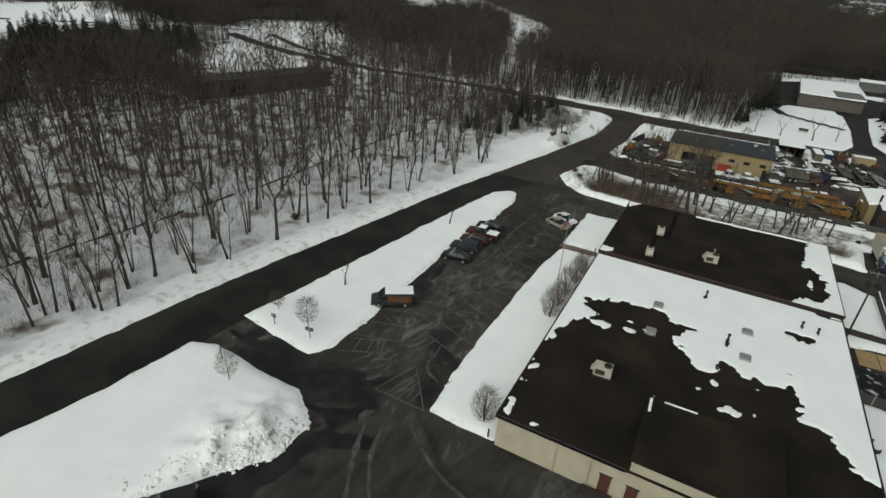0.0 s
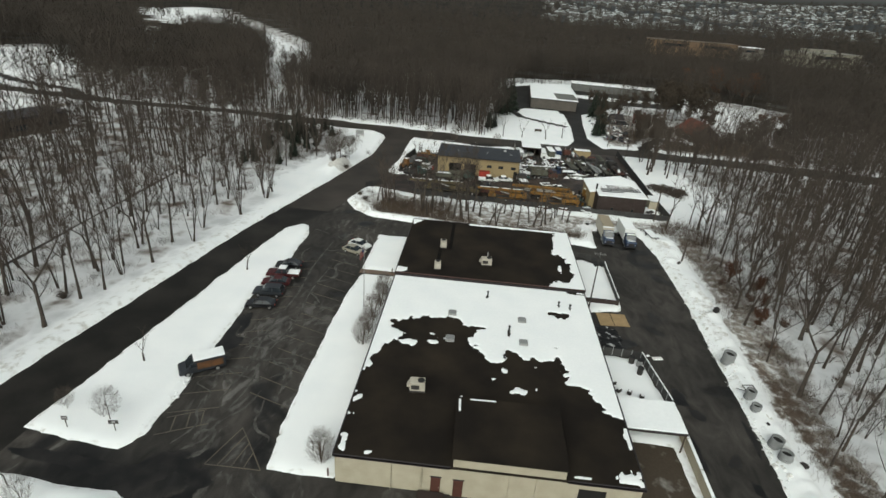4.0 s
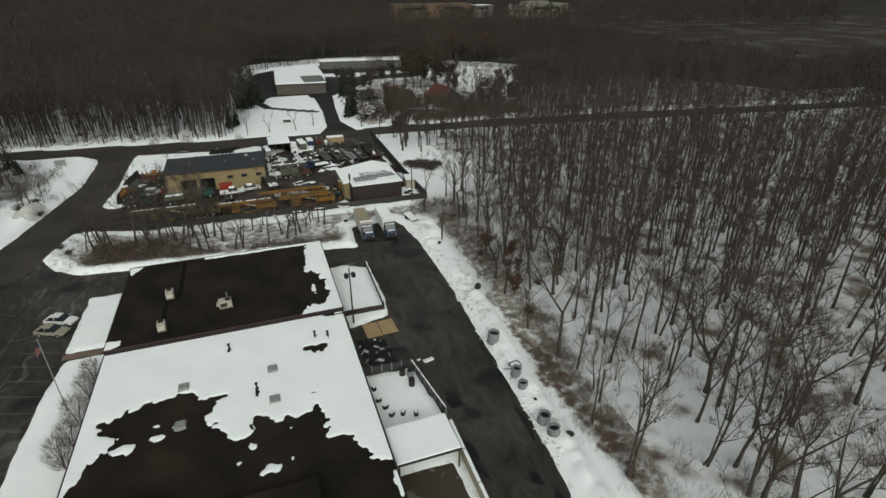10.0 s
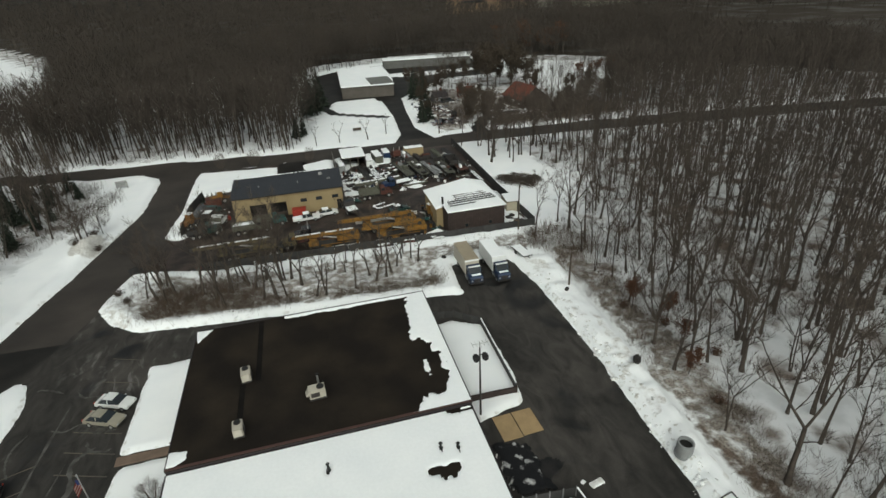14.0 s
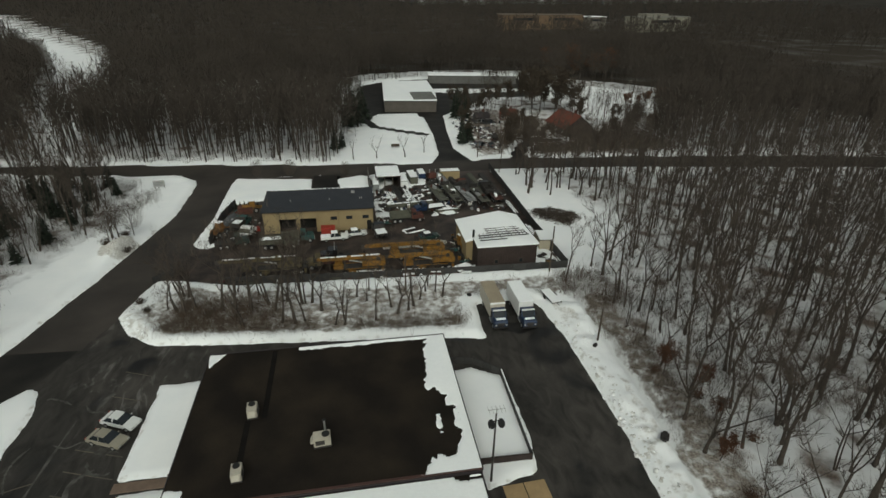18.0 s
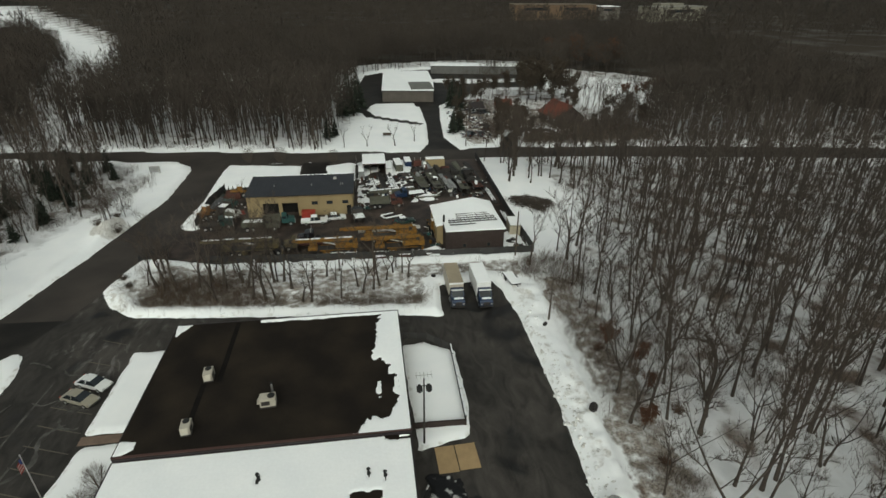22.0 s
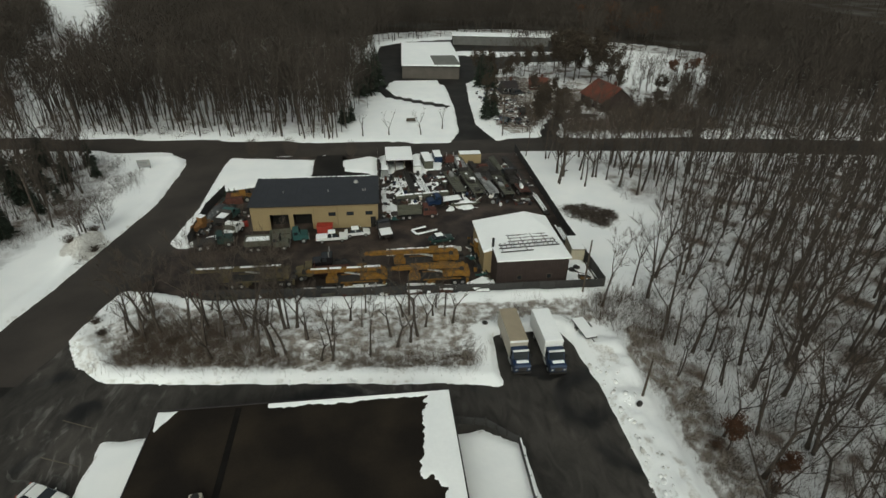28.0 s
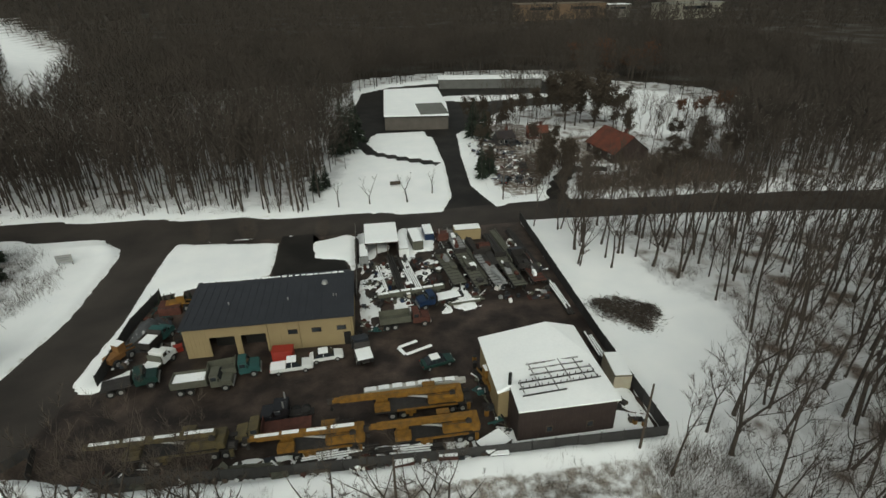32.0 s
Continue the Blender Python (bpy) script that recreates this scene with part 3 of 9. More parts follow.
def lot_material():
    """Worn asphalt: dark and wet in patches, pale with dried salt in wisps."""
    m = bpy.data.materials.new("worn_lot_asphalt")
    m.use_nodes = True
    n, l = m.node_tree.nodes, m.node_tree.links
    b = n["Principled BSDF"]
    tc, mp = n.new("ShaderNodeTexCoord"), n.new("ShaderNodeMapping")
    mp.inputs["Rotation"].default_value, mp.inputs["Scale"].default_value = (0, 0, 0.25), (1.0, 0.45, 1.0)
    l.new(tc.outputs["Object"], mp.inputs["Vector"])

    def noise_tex(scale, detail, twist, src):
        t = n.new("ShaderNodeTexNoise")
        t.inputs["Scale"].default_value, t.inputs["Detail"].default_value, t.inputs["Distortion"].default_value = scale, detail, twist
        l.new(src, t.inputs["Vector"])
        return t.outputs["Fac"]

    def mapped(src, lo, hi, top=1.0):
        r = n.new("ShaderNodeMapRange")
        r.interpolation_type = "SMOOTHSTEP"
        r.inputs["From Min"].default_value, r.inputs["From Max"].default_value, r.inputs["To Max"].default_value = lo, hi, top
        l.new(src, r.inputs["Value"])
        return r.outputs["Result"]

    def blend(fac, a, c, mode="MIX"):
        x = n.new("ShaderNodeMix")
        x.data_type, x.blend_type = "RGBA", mode
        if isinstance(fac, float):
            x.inputs["Factor"].default_value = fac
        else:
            l.new(fac, x.inputs["Factor"])
        for socket, v in (("A", a), ("B", c)):
            if isinstance(v, tuple):
                x.inputs[socket].default_value = (*v, 1)
            else:
                l.new(v, x.inputs[socket])
        return x.outputs["Result"]

    obj, drawn = tc.outputs["Object"], mp.outputs["Vector"]
    wet, wisp, broad, grain = noise_tex(0.085, 4, 0.9, obj), noise_tex(0.30, 7, 2.6, drawn), noise_tex(0.06, 2, 0.0, obj), noise_tex(7.0, 4, 0.0, obj)
    col = blend(mapped(broad, 0.35, 0.65), (0.029, 0.0265, 0.024), (0.047, 0.0425, 0.038))
    w = n.new("ShaderNodeMath")
    w.operation = "MULTIPLY"
    l.new(mapped(wisp, 0.52, 0.66), w.inputs[0]), l.new(mapped(broad, 0.40, 0.6, 0.62), w.inputs[1])
    west = n.new("ShaderNodeMath")
    west.operation = "MULTIPLY"
    sep = n.new("ShaderNodeSeparateXYZ")
    l.new(obj, sep.inputs["Vector"])
    l.new(w.outputs[0], west.inputs[0]), l.new(mapped(sep.outputs["X"], 24.0, 14.0), west.inputs[1])
    col = blend(west.outputs[0], col, (0.135, 0.13, 0.122))
    # standing melt water: the entrance drive and the ground along the ploughed heap are soaked
    soaked = n.new("ShaderNodeMath")
    soaked.operation = "MULTIPLY"
    l.new(mapped(sep.outputs["X"], -19.0, -31.0, 0.17), soaked.inputs[0]), l.new(mapped(sep.outputs["Y"], 44.0, 33.0), soaked.inputs[1])
    level = n.new("ShaderNodeMath")
    level.operation = "ADD"
    l.new(wet, level.inputs[0]), l.new(soaked.outputs[0], level.inputs[1])
    dark = mapped(level.outputs[0], 0.55, 0.66, 0.95)
    col = blend(dark, col, (0.0125, 0.012, 0.012))
    worn = n.new("ShaderNodeMapRange")
    worn.inputs["From Min"].default_value, worn.inputs["From Max"].default_value = 0.3, 0.7
    worn.inputs["To Min"].default_value, worn.inputs["To Max"].default_value = 0.62, 1.42
    l.new(noise_tex(0.55, 6, 1.2, drawn), worn.inputs["Value"])
    col = blend(1.0, col, worn.outputs["Result"], "MULTIPLY")
    g = n.new("ShaderNodeMapRange")
    g.inputs["To Min"].default_value, g.inputs["To Max"].default_value = 0.72, 1.28
    l.new(grain, g.inputs["Value"])
    col = blend(1.0, col, g.outputs["Result"], "MULTIPLY")
    l.new(col, b.inputs["Base Color"])
    rr = n.new("ShaderNodeMapRange")
    rr.inputs["To Min"].default_value, rr.inputs["To Max"].default_value = 0.85, 0.4
    l.new(dark, rr.inputs["Value"])
    l.new(rr.outputs["Result"], b.inputs["Roughness"])
    b.inputs["Specular IOR Level"].default_value = 0.22
    bp = n.new("ShaderNodeBump")
    bp.inputs["Strength"].default_value, bp.inputs["Distance"].default_value = 0.2, 0.03
    l.new(grain, bp.inputs["Height"])
    l.new(bp.outputs["Normal"], b.inputs["Normal"])
    return m


LOT_ASPHALT = lot_material()
cut_a, cut_b = (-31.4, 104), (-40.2, 104)
flat("road_west", grown(STREET_A[:9] + [cut_a, cut_b] + STREET_A[21:], 0.9), 0.008, ASPHALT, "wet black asphalt street between snow banks", "road")
flat("road_west_end", grown([cut_a] + STREET_A[9:21] + [cut_b], 0.9), 0.012, ROAD_BROWN, "dark brown street end at a junction", "road")
flat("road_north", grown(STREET_B, 0.9), 0.004, ROAD_BROWN, "dark asphalt cross street along the woods", "road")
flat("pavement_lot", grown(LOT, 0.9), 0.0, LOT_ASPHALT, "worn asphalt parking lot with dried salt trails", "parking lot")
flat("pavement_yard", grown(YARD_AREA, 0.9), -0.004, YARD, "dark muddy work yard with tyre tracks", "yard")
flat("road_far_drive", grown(FAR_DRIVE, 1.2), -0.004, ASPHALT, "asphalt drive and lot round a far building", "road")
flat("road_far_loop", grown(FAR_LOOP, 0.8), -0.008, ASPHALT, "narrow asphalt loop drive in the snow", "road")
flat("road_house_drive", grown(HOUSE_DRIVE, 0.8), -0.008, ASPHALT, "short asphalt drive to a red-roofed house", "road")
flat("road_woods_lane", grown(NW_LANE, 0.8), -0.012, ASPHALT, "asphalt lane across far snow fields", "road")
flat("road_woods_lane_2", grown(NW_LANE_2, 0.8), -0.012, ASPHALT, "asphalt lane to buildings in the woods", "road")
flat("road_woods_drive", grown(NW_DRIVE, 0.8), -0.008, ASPHALT, "curving asphalt drive through woods", "road")

# painted lines of the lot
lines_lot = thing("parking_lines", pose(0, 0, 0), "worn pale stall lines on the asphalt", "road marking", kind="structure")
stall = Box((0, 0, 0), (1, 1, 1), 0)
stall_me = bpy.data.meshes.new("stall_line")
stall.to_mesh(stall_me), stall.free()
stall_me.materials.append(LINE)


def painted(a, b, w=0.13):
    a, b = Vector((*a, 0.004)), Vector((*b, 0.004))
    d = b - a
    share("stall_line", stall_me, lines_lot, Matrix.Translation((a + b) / 2) @ pose(0, 0, 0, 0, 0, math.degrees(math.atan2(d.y, d.x))) @ Matrix.Diagonal((d.length, w, 0.012, 1)))


for i in range(14):
    y = 43.2 + 3.0 * i
    if y < 88:
        painted((-18.3, y), (-23.8, y + 1.9))
for i in range(13):
    y = 41.3 + 3.15 * i
    painted((-31.4, y - 0.8), (-26.2, y + 0.9))
for a, b in (((-24, 34.3), (-18.2, 34.3)), ((-24, 34.3), (-22.3, 39.6)), ((-22.3, 39.6), (-18.2, 34.3)), ((-22.7, 34.4), (-21.5, 38.6)), ((-21.3, 34.4), (-20.7, 37.6)), ((-20, 34.4), (-19.8, 36.4)),
             ((-31, 37.2), (-26.2, 39.6)), ((-31, 39.8), (-27.4, 41.6)), ((-29.6, 37.9), (-30.2, 40.2)), ((-28.2, 38.6), (-28.9, 40.9)), ((-26.9, 39.2), (-27.6, 41.5)), ((-19, 95.8), (-23, 97.4)), ((-18.6, 91), (-23, 92.6))):
    painted(a, b)


# black asphalt behind the workshop
flat("pavement_pad", [(-1.6, 150.6), (12.4, 150.6), (12.4, 157), (10.6, 164.2), (5.2, 165.8), (4.4, 176.6), (-1.6, 176.6)], 0.006, ASPHALT, "black asphalt pad behind the workshop", "pavement")
WET_AND_SHADE = mat("melt_water_and_shade", (0.007, 0.007, 0.007), 0.4, 0.25, 0.45, 5.0, 0.05, col2=(0.021, 0.019, 0.018), edge=0.52, sharp=0.12, spec=0.28)
SALT = mat("dried_salt_streaks", (0.036, 0.034, 0.031), 0.85, 0.2, 0.7, 6.0, 0.05, col2=(0.105, 0.101, 0.094), edge=0.51, sharp=0.18, spec=0.15)


def dark_patch(x, y, rx, ry, rz, seed, hole=0.0, z=0.006):
    """A ragged dark patch of melt water, and by the shelter of painted shadow; hole leaves its middle dry."""
    rr = random.Random(seed)
    n = 110
    w = [rr.uniform(-1, 1) for _ in range(18)]

    def edge(t, k):
        return 1 + 0.36 * sum(w[k + 2 * j] * math.sin((j + 1) * t + 6 * w[k + 2 * j + 1]) / (1 + 0.35 * j) for j in range(4)) + 0.05 * math.sin(9 * t + 6 * w[k]) + 0.035 * math.sin(17 * t + 5 * w[k + 1]) + 0.025 * math.sin(29 * t + 4 * w[k + 2])
    c, s = math.cos(radians(rz)), math.sin(radians(rz))

    def at(t, f):
        a, b = rx * f * math.cos(t), ry * f * math.sin(t)
        return (x + a * c - b * s, y + a * s + b * c, z)
    bm = bmesh.new()
    outer = [bm.verts.new(at(6.2832 * i / n, edge(6.2832 * i / n, 0))) for i in range(n)]
    if hole:
        inner = [bm.verts.new(at(6.2832 * i / n, hole * edge(6.2832 * i / n, 8))) for i in range(n)]
        for i in range(n):
            j = (i + 1) % n
            bm.faces.new((outer[i], outer[j], inner[j], inner[i]))
    else:
        bm.faces.new(outer)
    me = bpy.data.meshes.new("dark_patch")
    bm.to_mesh(me), bm.free()
    me.materials.append(WET_AND_SHADE)
    tagged(new("dark_patch", me), "dark ragged patch on asphalt", "puddle", kind="structure")


# Patches near the shelter on the east drive paint in dark shadow there.
for k, (x, y, rx, ry, rz, hole) in enumerate(((-26.0, 31.0, 4.4, 3.3, 20, 0.48), (-29.6, 31.9, 3.6, 1.1, 25, 0), (-36.0, 32.8, 5.5, 1.0, -6, 0), (-27.2, 26.6, 2.2, 1.0, 50, 0), (-25.6, 22.0, 1.5, 5.0, -18, 0), (-29.0, 16.0, 1.6, 4.5, -35, 0), (-22.0, 27.4, 3.2, 0.9, 20, 0),
                                              (29.4, 52.8, 0.9, 1.6, 10, 0), (30.4, 49.6, 0.6, 1.4, 30, 0), (28.2, 43.5, 0.5, 2.6, 4, 0), (34.0, 35.0, 0.7, 2.4, -8, 0), (24.6, 63.6, 2.2, 1.2, 30, 0), (35.7, 47.0, 0.35, 3.2, -6, 0.0), (32.0, 42.6, 0.6, 1.2, -40, 0), (33.0, 39.0, 0.5, 1.0, 20, 0), (-31.0, 58.5, 1.2, 3.4, 0, 0), (-30.6, 53.6, 1.4, 2.4, 0, 0), (32.5, 99.0, 2.6, 1.4, 0, 0))):
    dark_patch(x, y, rx, ry, rz, 700 + k, hole, 0.005 + 0.0004 * k)


def salt_trail(pts, w, seed):
    """A thin pale streak that wanders along a few points."""
    rr, lift = random.Random(seed), Vector((0, 0, 0.014 + 0.0007 * (seed - 740)))
    p = [Vector((a, b, 0)) for a, b in pts]
    line = []
    for i in range(len(p) - 1):
        a, b = p[max(i - 1, 0)], p[min(i + 2, len(p) - 1)]
        for k in range(9):
            t = k / 9
            line.append(0.5 * (2 * p[i] + (p[i + 1] - a) * t + (2 * a - 5 * p[i] + 4 * p[i + 1] - b) * t * t + (3 * p[i] - a - 3 * p[i + 1] + b) * t ** 3))
    bm = bmesh.new()
    rows = []
    for i, q in enumerate(line):
        d = line[min(i + 1, len(line) - 1)] - line[max(i - 1, 0)]
        side = Vector((-d.y, d.x, 0)).normalized() * w * rr.uniform(0.35, 1.1) * min(1, 0.15 + 0.2 * min(i, len(line) - 1 - i))
        rows.append((bm.verts.new(q + side + lift + Vector((0, 0, 0.0001 * i))), bm.verts.new(q - side + lift + Vector((0, 0, 0.0001 * i)))))
    for (a, b), (c, d) in zip(rows, rows[1:]):
        bm.faces.new((b, d, c, a))
    me = bpy.data.meshes.new("salt_trail")
    bm.to_mesh(me), bm.free()
    me.materials.append(SALT)
    tagged(new("salt_trail", me), "pale wandering streak of dried salt", "salt streak", kind="structure")


for k, pts in enumerate(([(-28.7, 36.3), (-27.4, 39.2), (-28.4, 41.4), (-28.6, 44)], [(-27.4, 35.6), (-25.6, 37.4), (-25.2, 40), (-23.4, 42.5), (-22.6, 46)], [(-26.2, 34.6), (-24.8, 36.2), (-25.0, 38.6), (-26.6, 38.2), (-26.4, 36.4)], [(-25.4, 41), (-24.4, 46), (-24.8, 52), (-23.6, 60), (-24, 70), (-23, 80)],
                         [(-26.8, 43), (-26.0, 50), (-26.6, 58), (-25.8, 68), (-26.2, 78), (-25.4, 90)], [(-29.5, 47), (-27.6, 49.4), (-25.6, 49), (-24.4, 50.6)], [(-28.4, 53), (-26.4, 55.4), (-27.4, 58.2), (-25.6, 60.6)], [(-20.5, 31), (-19.4, 27), (-16, 22), (-12, 16), (-10, 8)], [(-22.2, 30.2), (-20.6, 26), (-17.6, 20), (-16, 12)],
                         [(-18, 31.6), (-12, 28), (-2, 26.5), (8, 27)], [(-22.6, 48), (-20.4, 50.5), (-21.4, 54), (-19.8, 57)], [(-24.6, 72), (-21.6, 75), (-22.4, 79), (-20.4, 81)])):
    salt_trail(pts, 0.18 + 0.07 * (k % 3), 740 + k)
wander = random.Random(58)
for k in range(30):
    a, b, turn = wander.uniform(-29, -20), wander.uniform(36, 92), wander.uniform(0, 6.28)
    pts = [(a, b)]
    for j in range(wander.randrange(3, 6)):
        turn += wander.uniform(-1.1, 1.1)
        a, b = min(-18.8, max(-30.5, a + 1.7 * math.cos(turn))), b + 1.7 * math.sin(turn)
        pts.append((a, b))
    salt_trail(pts, 0.12 + 0.05 * (k % 3), 780 + k)


# ---- main building ----
S_ROOF, N_ROOF, BUMP = 3.9, 4.4, 5.1
hall = thing("low_commercial_building", pose(0, 0, 0), "long cream-walled building, dark flat roof half under snow", "building")
part("wall", Box((4.2, 34.25, 1.85), (29.4, 0.3, 3.7), 0), CREAM, hall, "cream south wall")
part("wall", Box((-10.45, 63.6, 1.85), (0.3, 58.6, 3.7), 0), CREAM, hall)
part("wall", Box((18.95, 63.6, 1.85), (0.3, 58.6, 3.7), 0), CREAM, hall)
part("wall", Box((4.25, 93.0, 2.0), (29.6, 0.3, 4.0), 0), CREAM, hall)
part("roof", Box((4.25, 52.3, 3.8), (29.9, 36.9, 0.2), 0.03), ROOF, hall, "dark brown flat roof membrane")
part("roof", Box((4.3, 82.0, 4.25), (30.0, 22.6, 0.3), 0.03), ROOF, hall, "dark brown flat roof membrane, one step higher")
part("step_coping", Box((4.3, 70.75, 4.43), (29.95, 0.34, 0.07), 0.02), mat("red_brown_coping", (0.055, 0.027, 0.022), 0.6, 0.2, 1.0), hall, "red-brown metal coping along the step")
part("roof_walk", Box((-2.65, 87.0, 4.408), (0.62, 12.0, 0.012), 0), mat("black_walk_strip", (0.0095, 0.0085, 0.008), 0.9, 0.2, 1.0, spec=0.04), hall, "black strip across the brown roof")
part("roof_walk", Box((-4.3, 77.9, 4.408), (0.62, 6.0, 0.012), 0), bpy.data.materials["black_walk_strip"], hall, "black strip across the brown roof")
part("step_wall", Box((4.3, 70.66, 4.0), (29.9, 0.12, 0.44), 0.02), FASCIA, hall, "dark fascia at the roof step")
part("bump_wall", Box((6.3, 38.2, 4.4), (10.7, 8.3, 1.2), 0), CREAM, hall, "raised cream bay")
part("bay_wall", Box((6.3, 34.07, 2.5), (10.7, 0.14, 5.0), 0), CREAM, hall)
part("bump_roof", Box((6.3, 38.2, BUMP - 0.06), (11.1, 8.7, 0.14), 0.03), ROOF, hall, "dark raised roof over the bay")
for x0, x1, y0, y1, zt in ((-10.72, 19.22, 33.85, 33.97, 3.93), (-10.74, -10.62, 33.97, 70.6, 3.95), (19.12, 19.24, 33.97, 70.6, 3.95), (-10.72, 19.32, 93.3, 93.42, 4.45), (-10.74, -10.62, 70.7, 93.3, 4.45), (19.22, 19.34, 70.7, 93.3, 4.45)):
    if y1 - y0 < 0.5:
        for a, b in (((x0, 0.7), (11.9, x1)) if y0 < 40 else ((x0, x1),)):
            part("eave_trim", Box(((a + b) / 2, (y0 + y1) / 2, zt - 0.17), (b - a, y1 - y0, 0.38), 0.02), FASCIA, hall)
    else:
        part("eave_trim", Box(((x0 + x1) / 2, (y0 + y1) / 2, zt - 0.17), (x1 - x0, y1 - y0, 0.38), 0.02), FASCIA, hall)
for x in (-0.6, 1.6):
    d = part("door", Box((x, 34.05 if x < 1 else 33.97, 1.1), (0.95, 0.12, 2.15), 0.01), DOOR_BROWN, hall, "brown steel door")
    part("door_frame", Box((x, 34.07 if x < 1 else 33.99, 2.22), (1.15, 0.1, 0.1), 0.01), FASCIA, d)
    part("door_knob", Cyl((x + 0.36, 33.88, 1.0), (x + 0.36, 33.96, 1.0), 0.035), STEEL, d)
for x in (-5.0, -2.0, 6.4, 9.0):
    part("downpipe", Cyl((x, 33.95, 0.1), (x, 33.95, 3.6), 0.06), CREAM, hall)
part("sill_block", Box((-1.0, 33.2, 0.25), (2.6, 1.3, 0.5), 0.05), DARK_WALL, hall, "dark timber stoop")
# Flat panel painted near-black for the shade inside the opening.
part("garage_opening", Box((14.4, 34.06, 1.4), (2.6, 0.1, 2.8), 0.01), DARK_HOLE, hall, "near-black panel as a dark loading opening")

# snow left on the roofs
MELT = [(-11.5, 30), (-10.8, 41.2), (-10.8, 45.5), (-9.4, 50.6), (-7.2, 55), (-9.1, 57.8), (-5, 59.2), (-1.5, 60.2), (1, 58.8), (3.4, 58), (1.4, 55), (3, 53), (4.8, 50.6), (6.4, 51.6), (7, 53.1), (9, 52),
        (13.2, 52.7), (14.1, 48.2), (16.6, 46.8), (17.2, 44.6), (18.9, 42.4), (19.8, 41), (19.8, 30)]
rx, ry = np.arange(-10.56, 19.11, 0.2), np.arange(34.05, 70.62, 0.2)
RX, RY = np.meshgrid(rx, ry, indexing="ij")
melt = -inside(RX, RY, MELT)
bits = np.full(RX.shape, -9.0)
for bx, by, ba, bb in ((7.6, 45.7, 0.9, 0.5), (-3.2, 55.6, 0.6, 0.3), (-0.9, 54.5, 0.9, 0.5), (-5.9, 53.3, 1.0, 0.5), (-2.8, 53.7, 0.7, 0.4), (4.9, 47.6, 0.35, 0.3), (9.9, 46.4, 0.2, 0.9), (6.3, 49.2, 0.35, 0.6), (10.4, 50.6, 0.5, 0.3),
                       (-10.0, 42.2, 0.55, 1.5), (-10.1, 35.4, 0.5, 1.1), (-7.4, 34.6, 0.6, 0.25), (17.8, 34.9, 1.4, 0.9), (18.9, 40.6, 0.35, 1.5), (13.4, 34.5, 0.6, 0.15), (1.2, 43.4, 0.12, 0.8), (3.2, 43.5, 1.7, 0.14)):
    bits = np.maximum(bits, 1 - np.hypot((RX - bx) / ba, (RY - by) / bb))
fringe = (fnoise(RX / 1.1, RY / 1.1, 51) - 0.5) * 1.7 + (vnoise(RX / 0.5, RY / 0.5, 55) - 0.5) * 0.8
for bx, by, ba, bb in ((14.9, 63.4, 1.5, 0.6), (7.0, 57.4, 0.22, 0.8), (14.6, 66.0, 0.14, 0.5), (16.2, 65.6, 0.12, 0.5), (4.0, 66.8, 0.18, 0.6), (17.9, 70.2, 1.2, 0.25), (13.0, 55.2, 0.3, 0.25)):
    melt = np.minimum(melt, np.hypot((RX - bx) / ba, (RY - by) / bb) * 1.3 - 1.3 + fringe * min(1.0, ba))
sf = np.maximum(melt + fringe * np.clip(1.5 - np.abs(melt), 0, 1), bits - 0.15 + fringe * 1.3)
rz = 3.9 - 0.05 + 0.15 * step01(-0.12, 0.35, sf) + 0.02 * fnoise(RX / 3, RY / 3, 58)
cell = np.maximum.reduce([sf[:-1, :-1], sf[1:, :-1], sf[:-1, 1:], sf[1:, 1:]]) > -0.15
cell &= ~((RX[:-1, :-1] > 0.8) & (RX[:-1, :-1] < 11.8) & (RY[:-1, :-1] < 42.5))
tagged(sheet("roof_snow", rx, ry, rz, cell, SNOW), "thin melting snow cover on the dark roof", "snow", kind="stuff")
SNOW_N = [(16.6, 93.5), (15.9, 87), (15.1, 83.6), (17.4, 81.2), (18.2, 78), (17.7, 73.2), (14.4, 72.9), (13.6, 71), (12, 70), (20, 70), (20, 94)]
rx2, ry2 = np.arange(-10.6, 19.25, 0.2), np.arange(70.75, 93.35, 0.2)
RX, RY = np.meshgrid(rx2, ry2, indexing="ij")
fringe = (fnoise(RX / 1.1, RY / 1.1, 61) - 0.5) * 1.7 + (vnoise(RX / 0.5, RY / 0.5, 65) - 0.5) * 0.8
nf = inside(RX, RY, SNOW_N)
nf = nf + fringe * np.clip(1.3 - np.abs(nf), 0, 1)
north = np.where((RX > 0.2) & (RX < 17), RY - 92.55 + (fringe * 0.3), -5)
corner = np.maximum(np.minimum(1.3 * inside(RX, RY, [(-10.9, 93.4), (-8.7, 93.2), (-9.4, 91.9), (-10.3, 90.5)]), 1.0), np.minimum(1.3 * inside(RX, RY, [(-11, 72.9), (-8.95, 72.7), (-8.85, 71.6), (-10.2, 70.7), (-11, 70.7)]), 1.0))
ovals = 1 - np.hypot((RX - 15.9) / 0.65, (RY - 77.4) / 1.9) + fringe * 0.9 - 0.25
nf = np.maximum.reduce([nf, north, corner + fringe * 0.15, np.where(np.abs(RY - 77.4) < 2.6, np.where(np.abs(RX - 15.9) < 1.1, ovals, -5), -5)])
rz = 4.4 - 0.05 + 0.15 * step01(-0.12, 0.35, nf)
cell = np.maximum.reduce([nf[:-1, :-1], nf[1:, :-1], nf[:-1, 1:], nf[1:, 1:]]) > -0.15
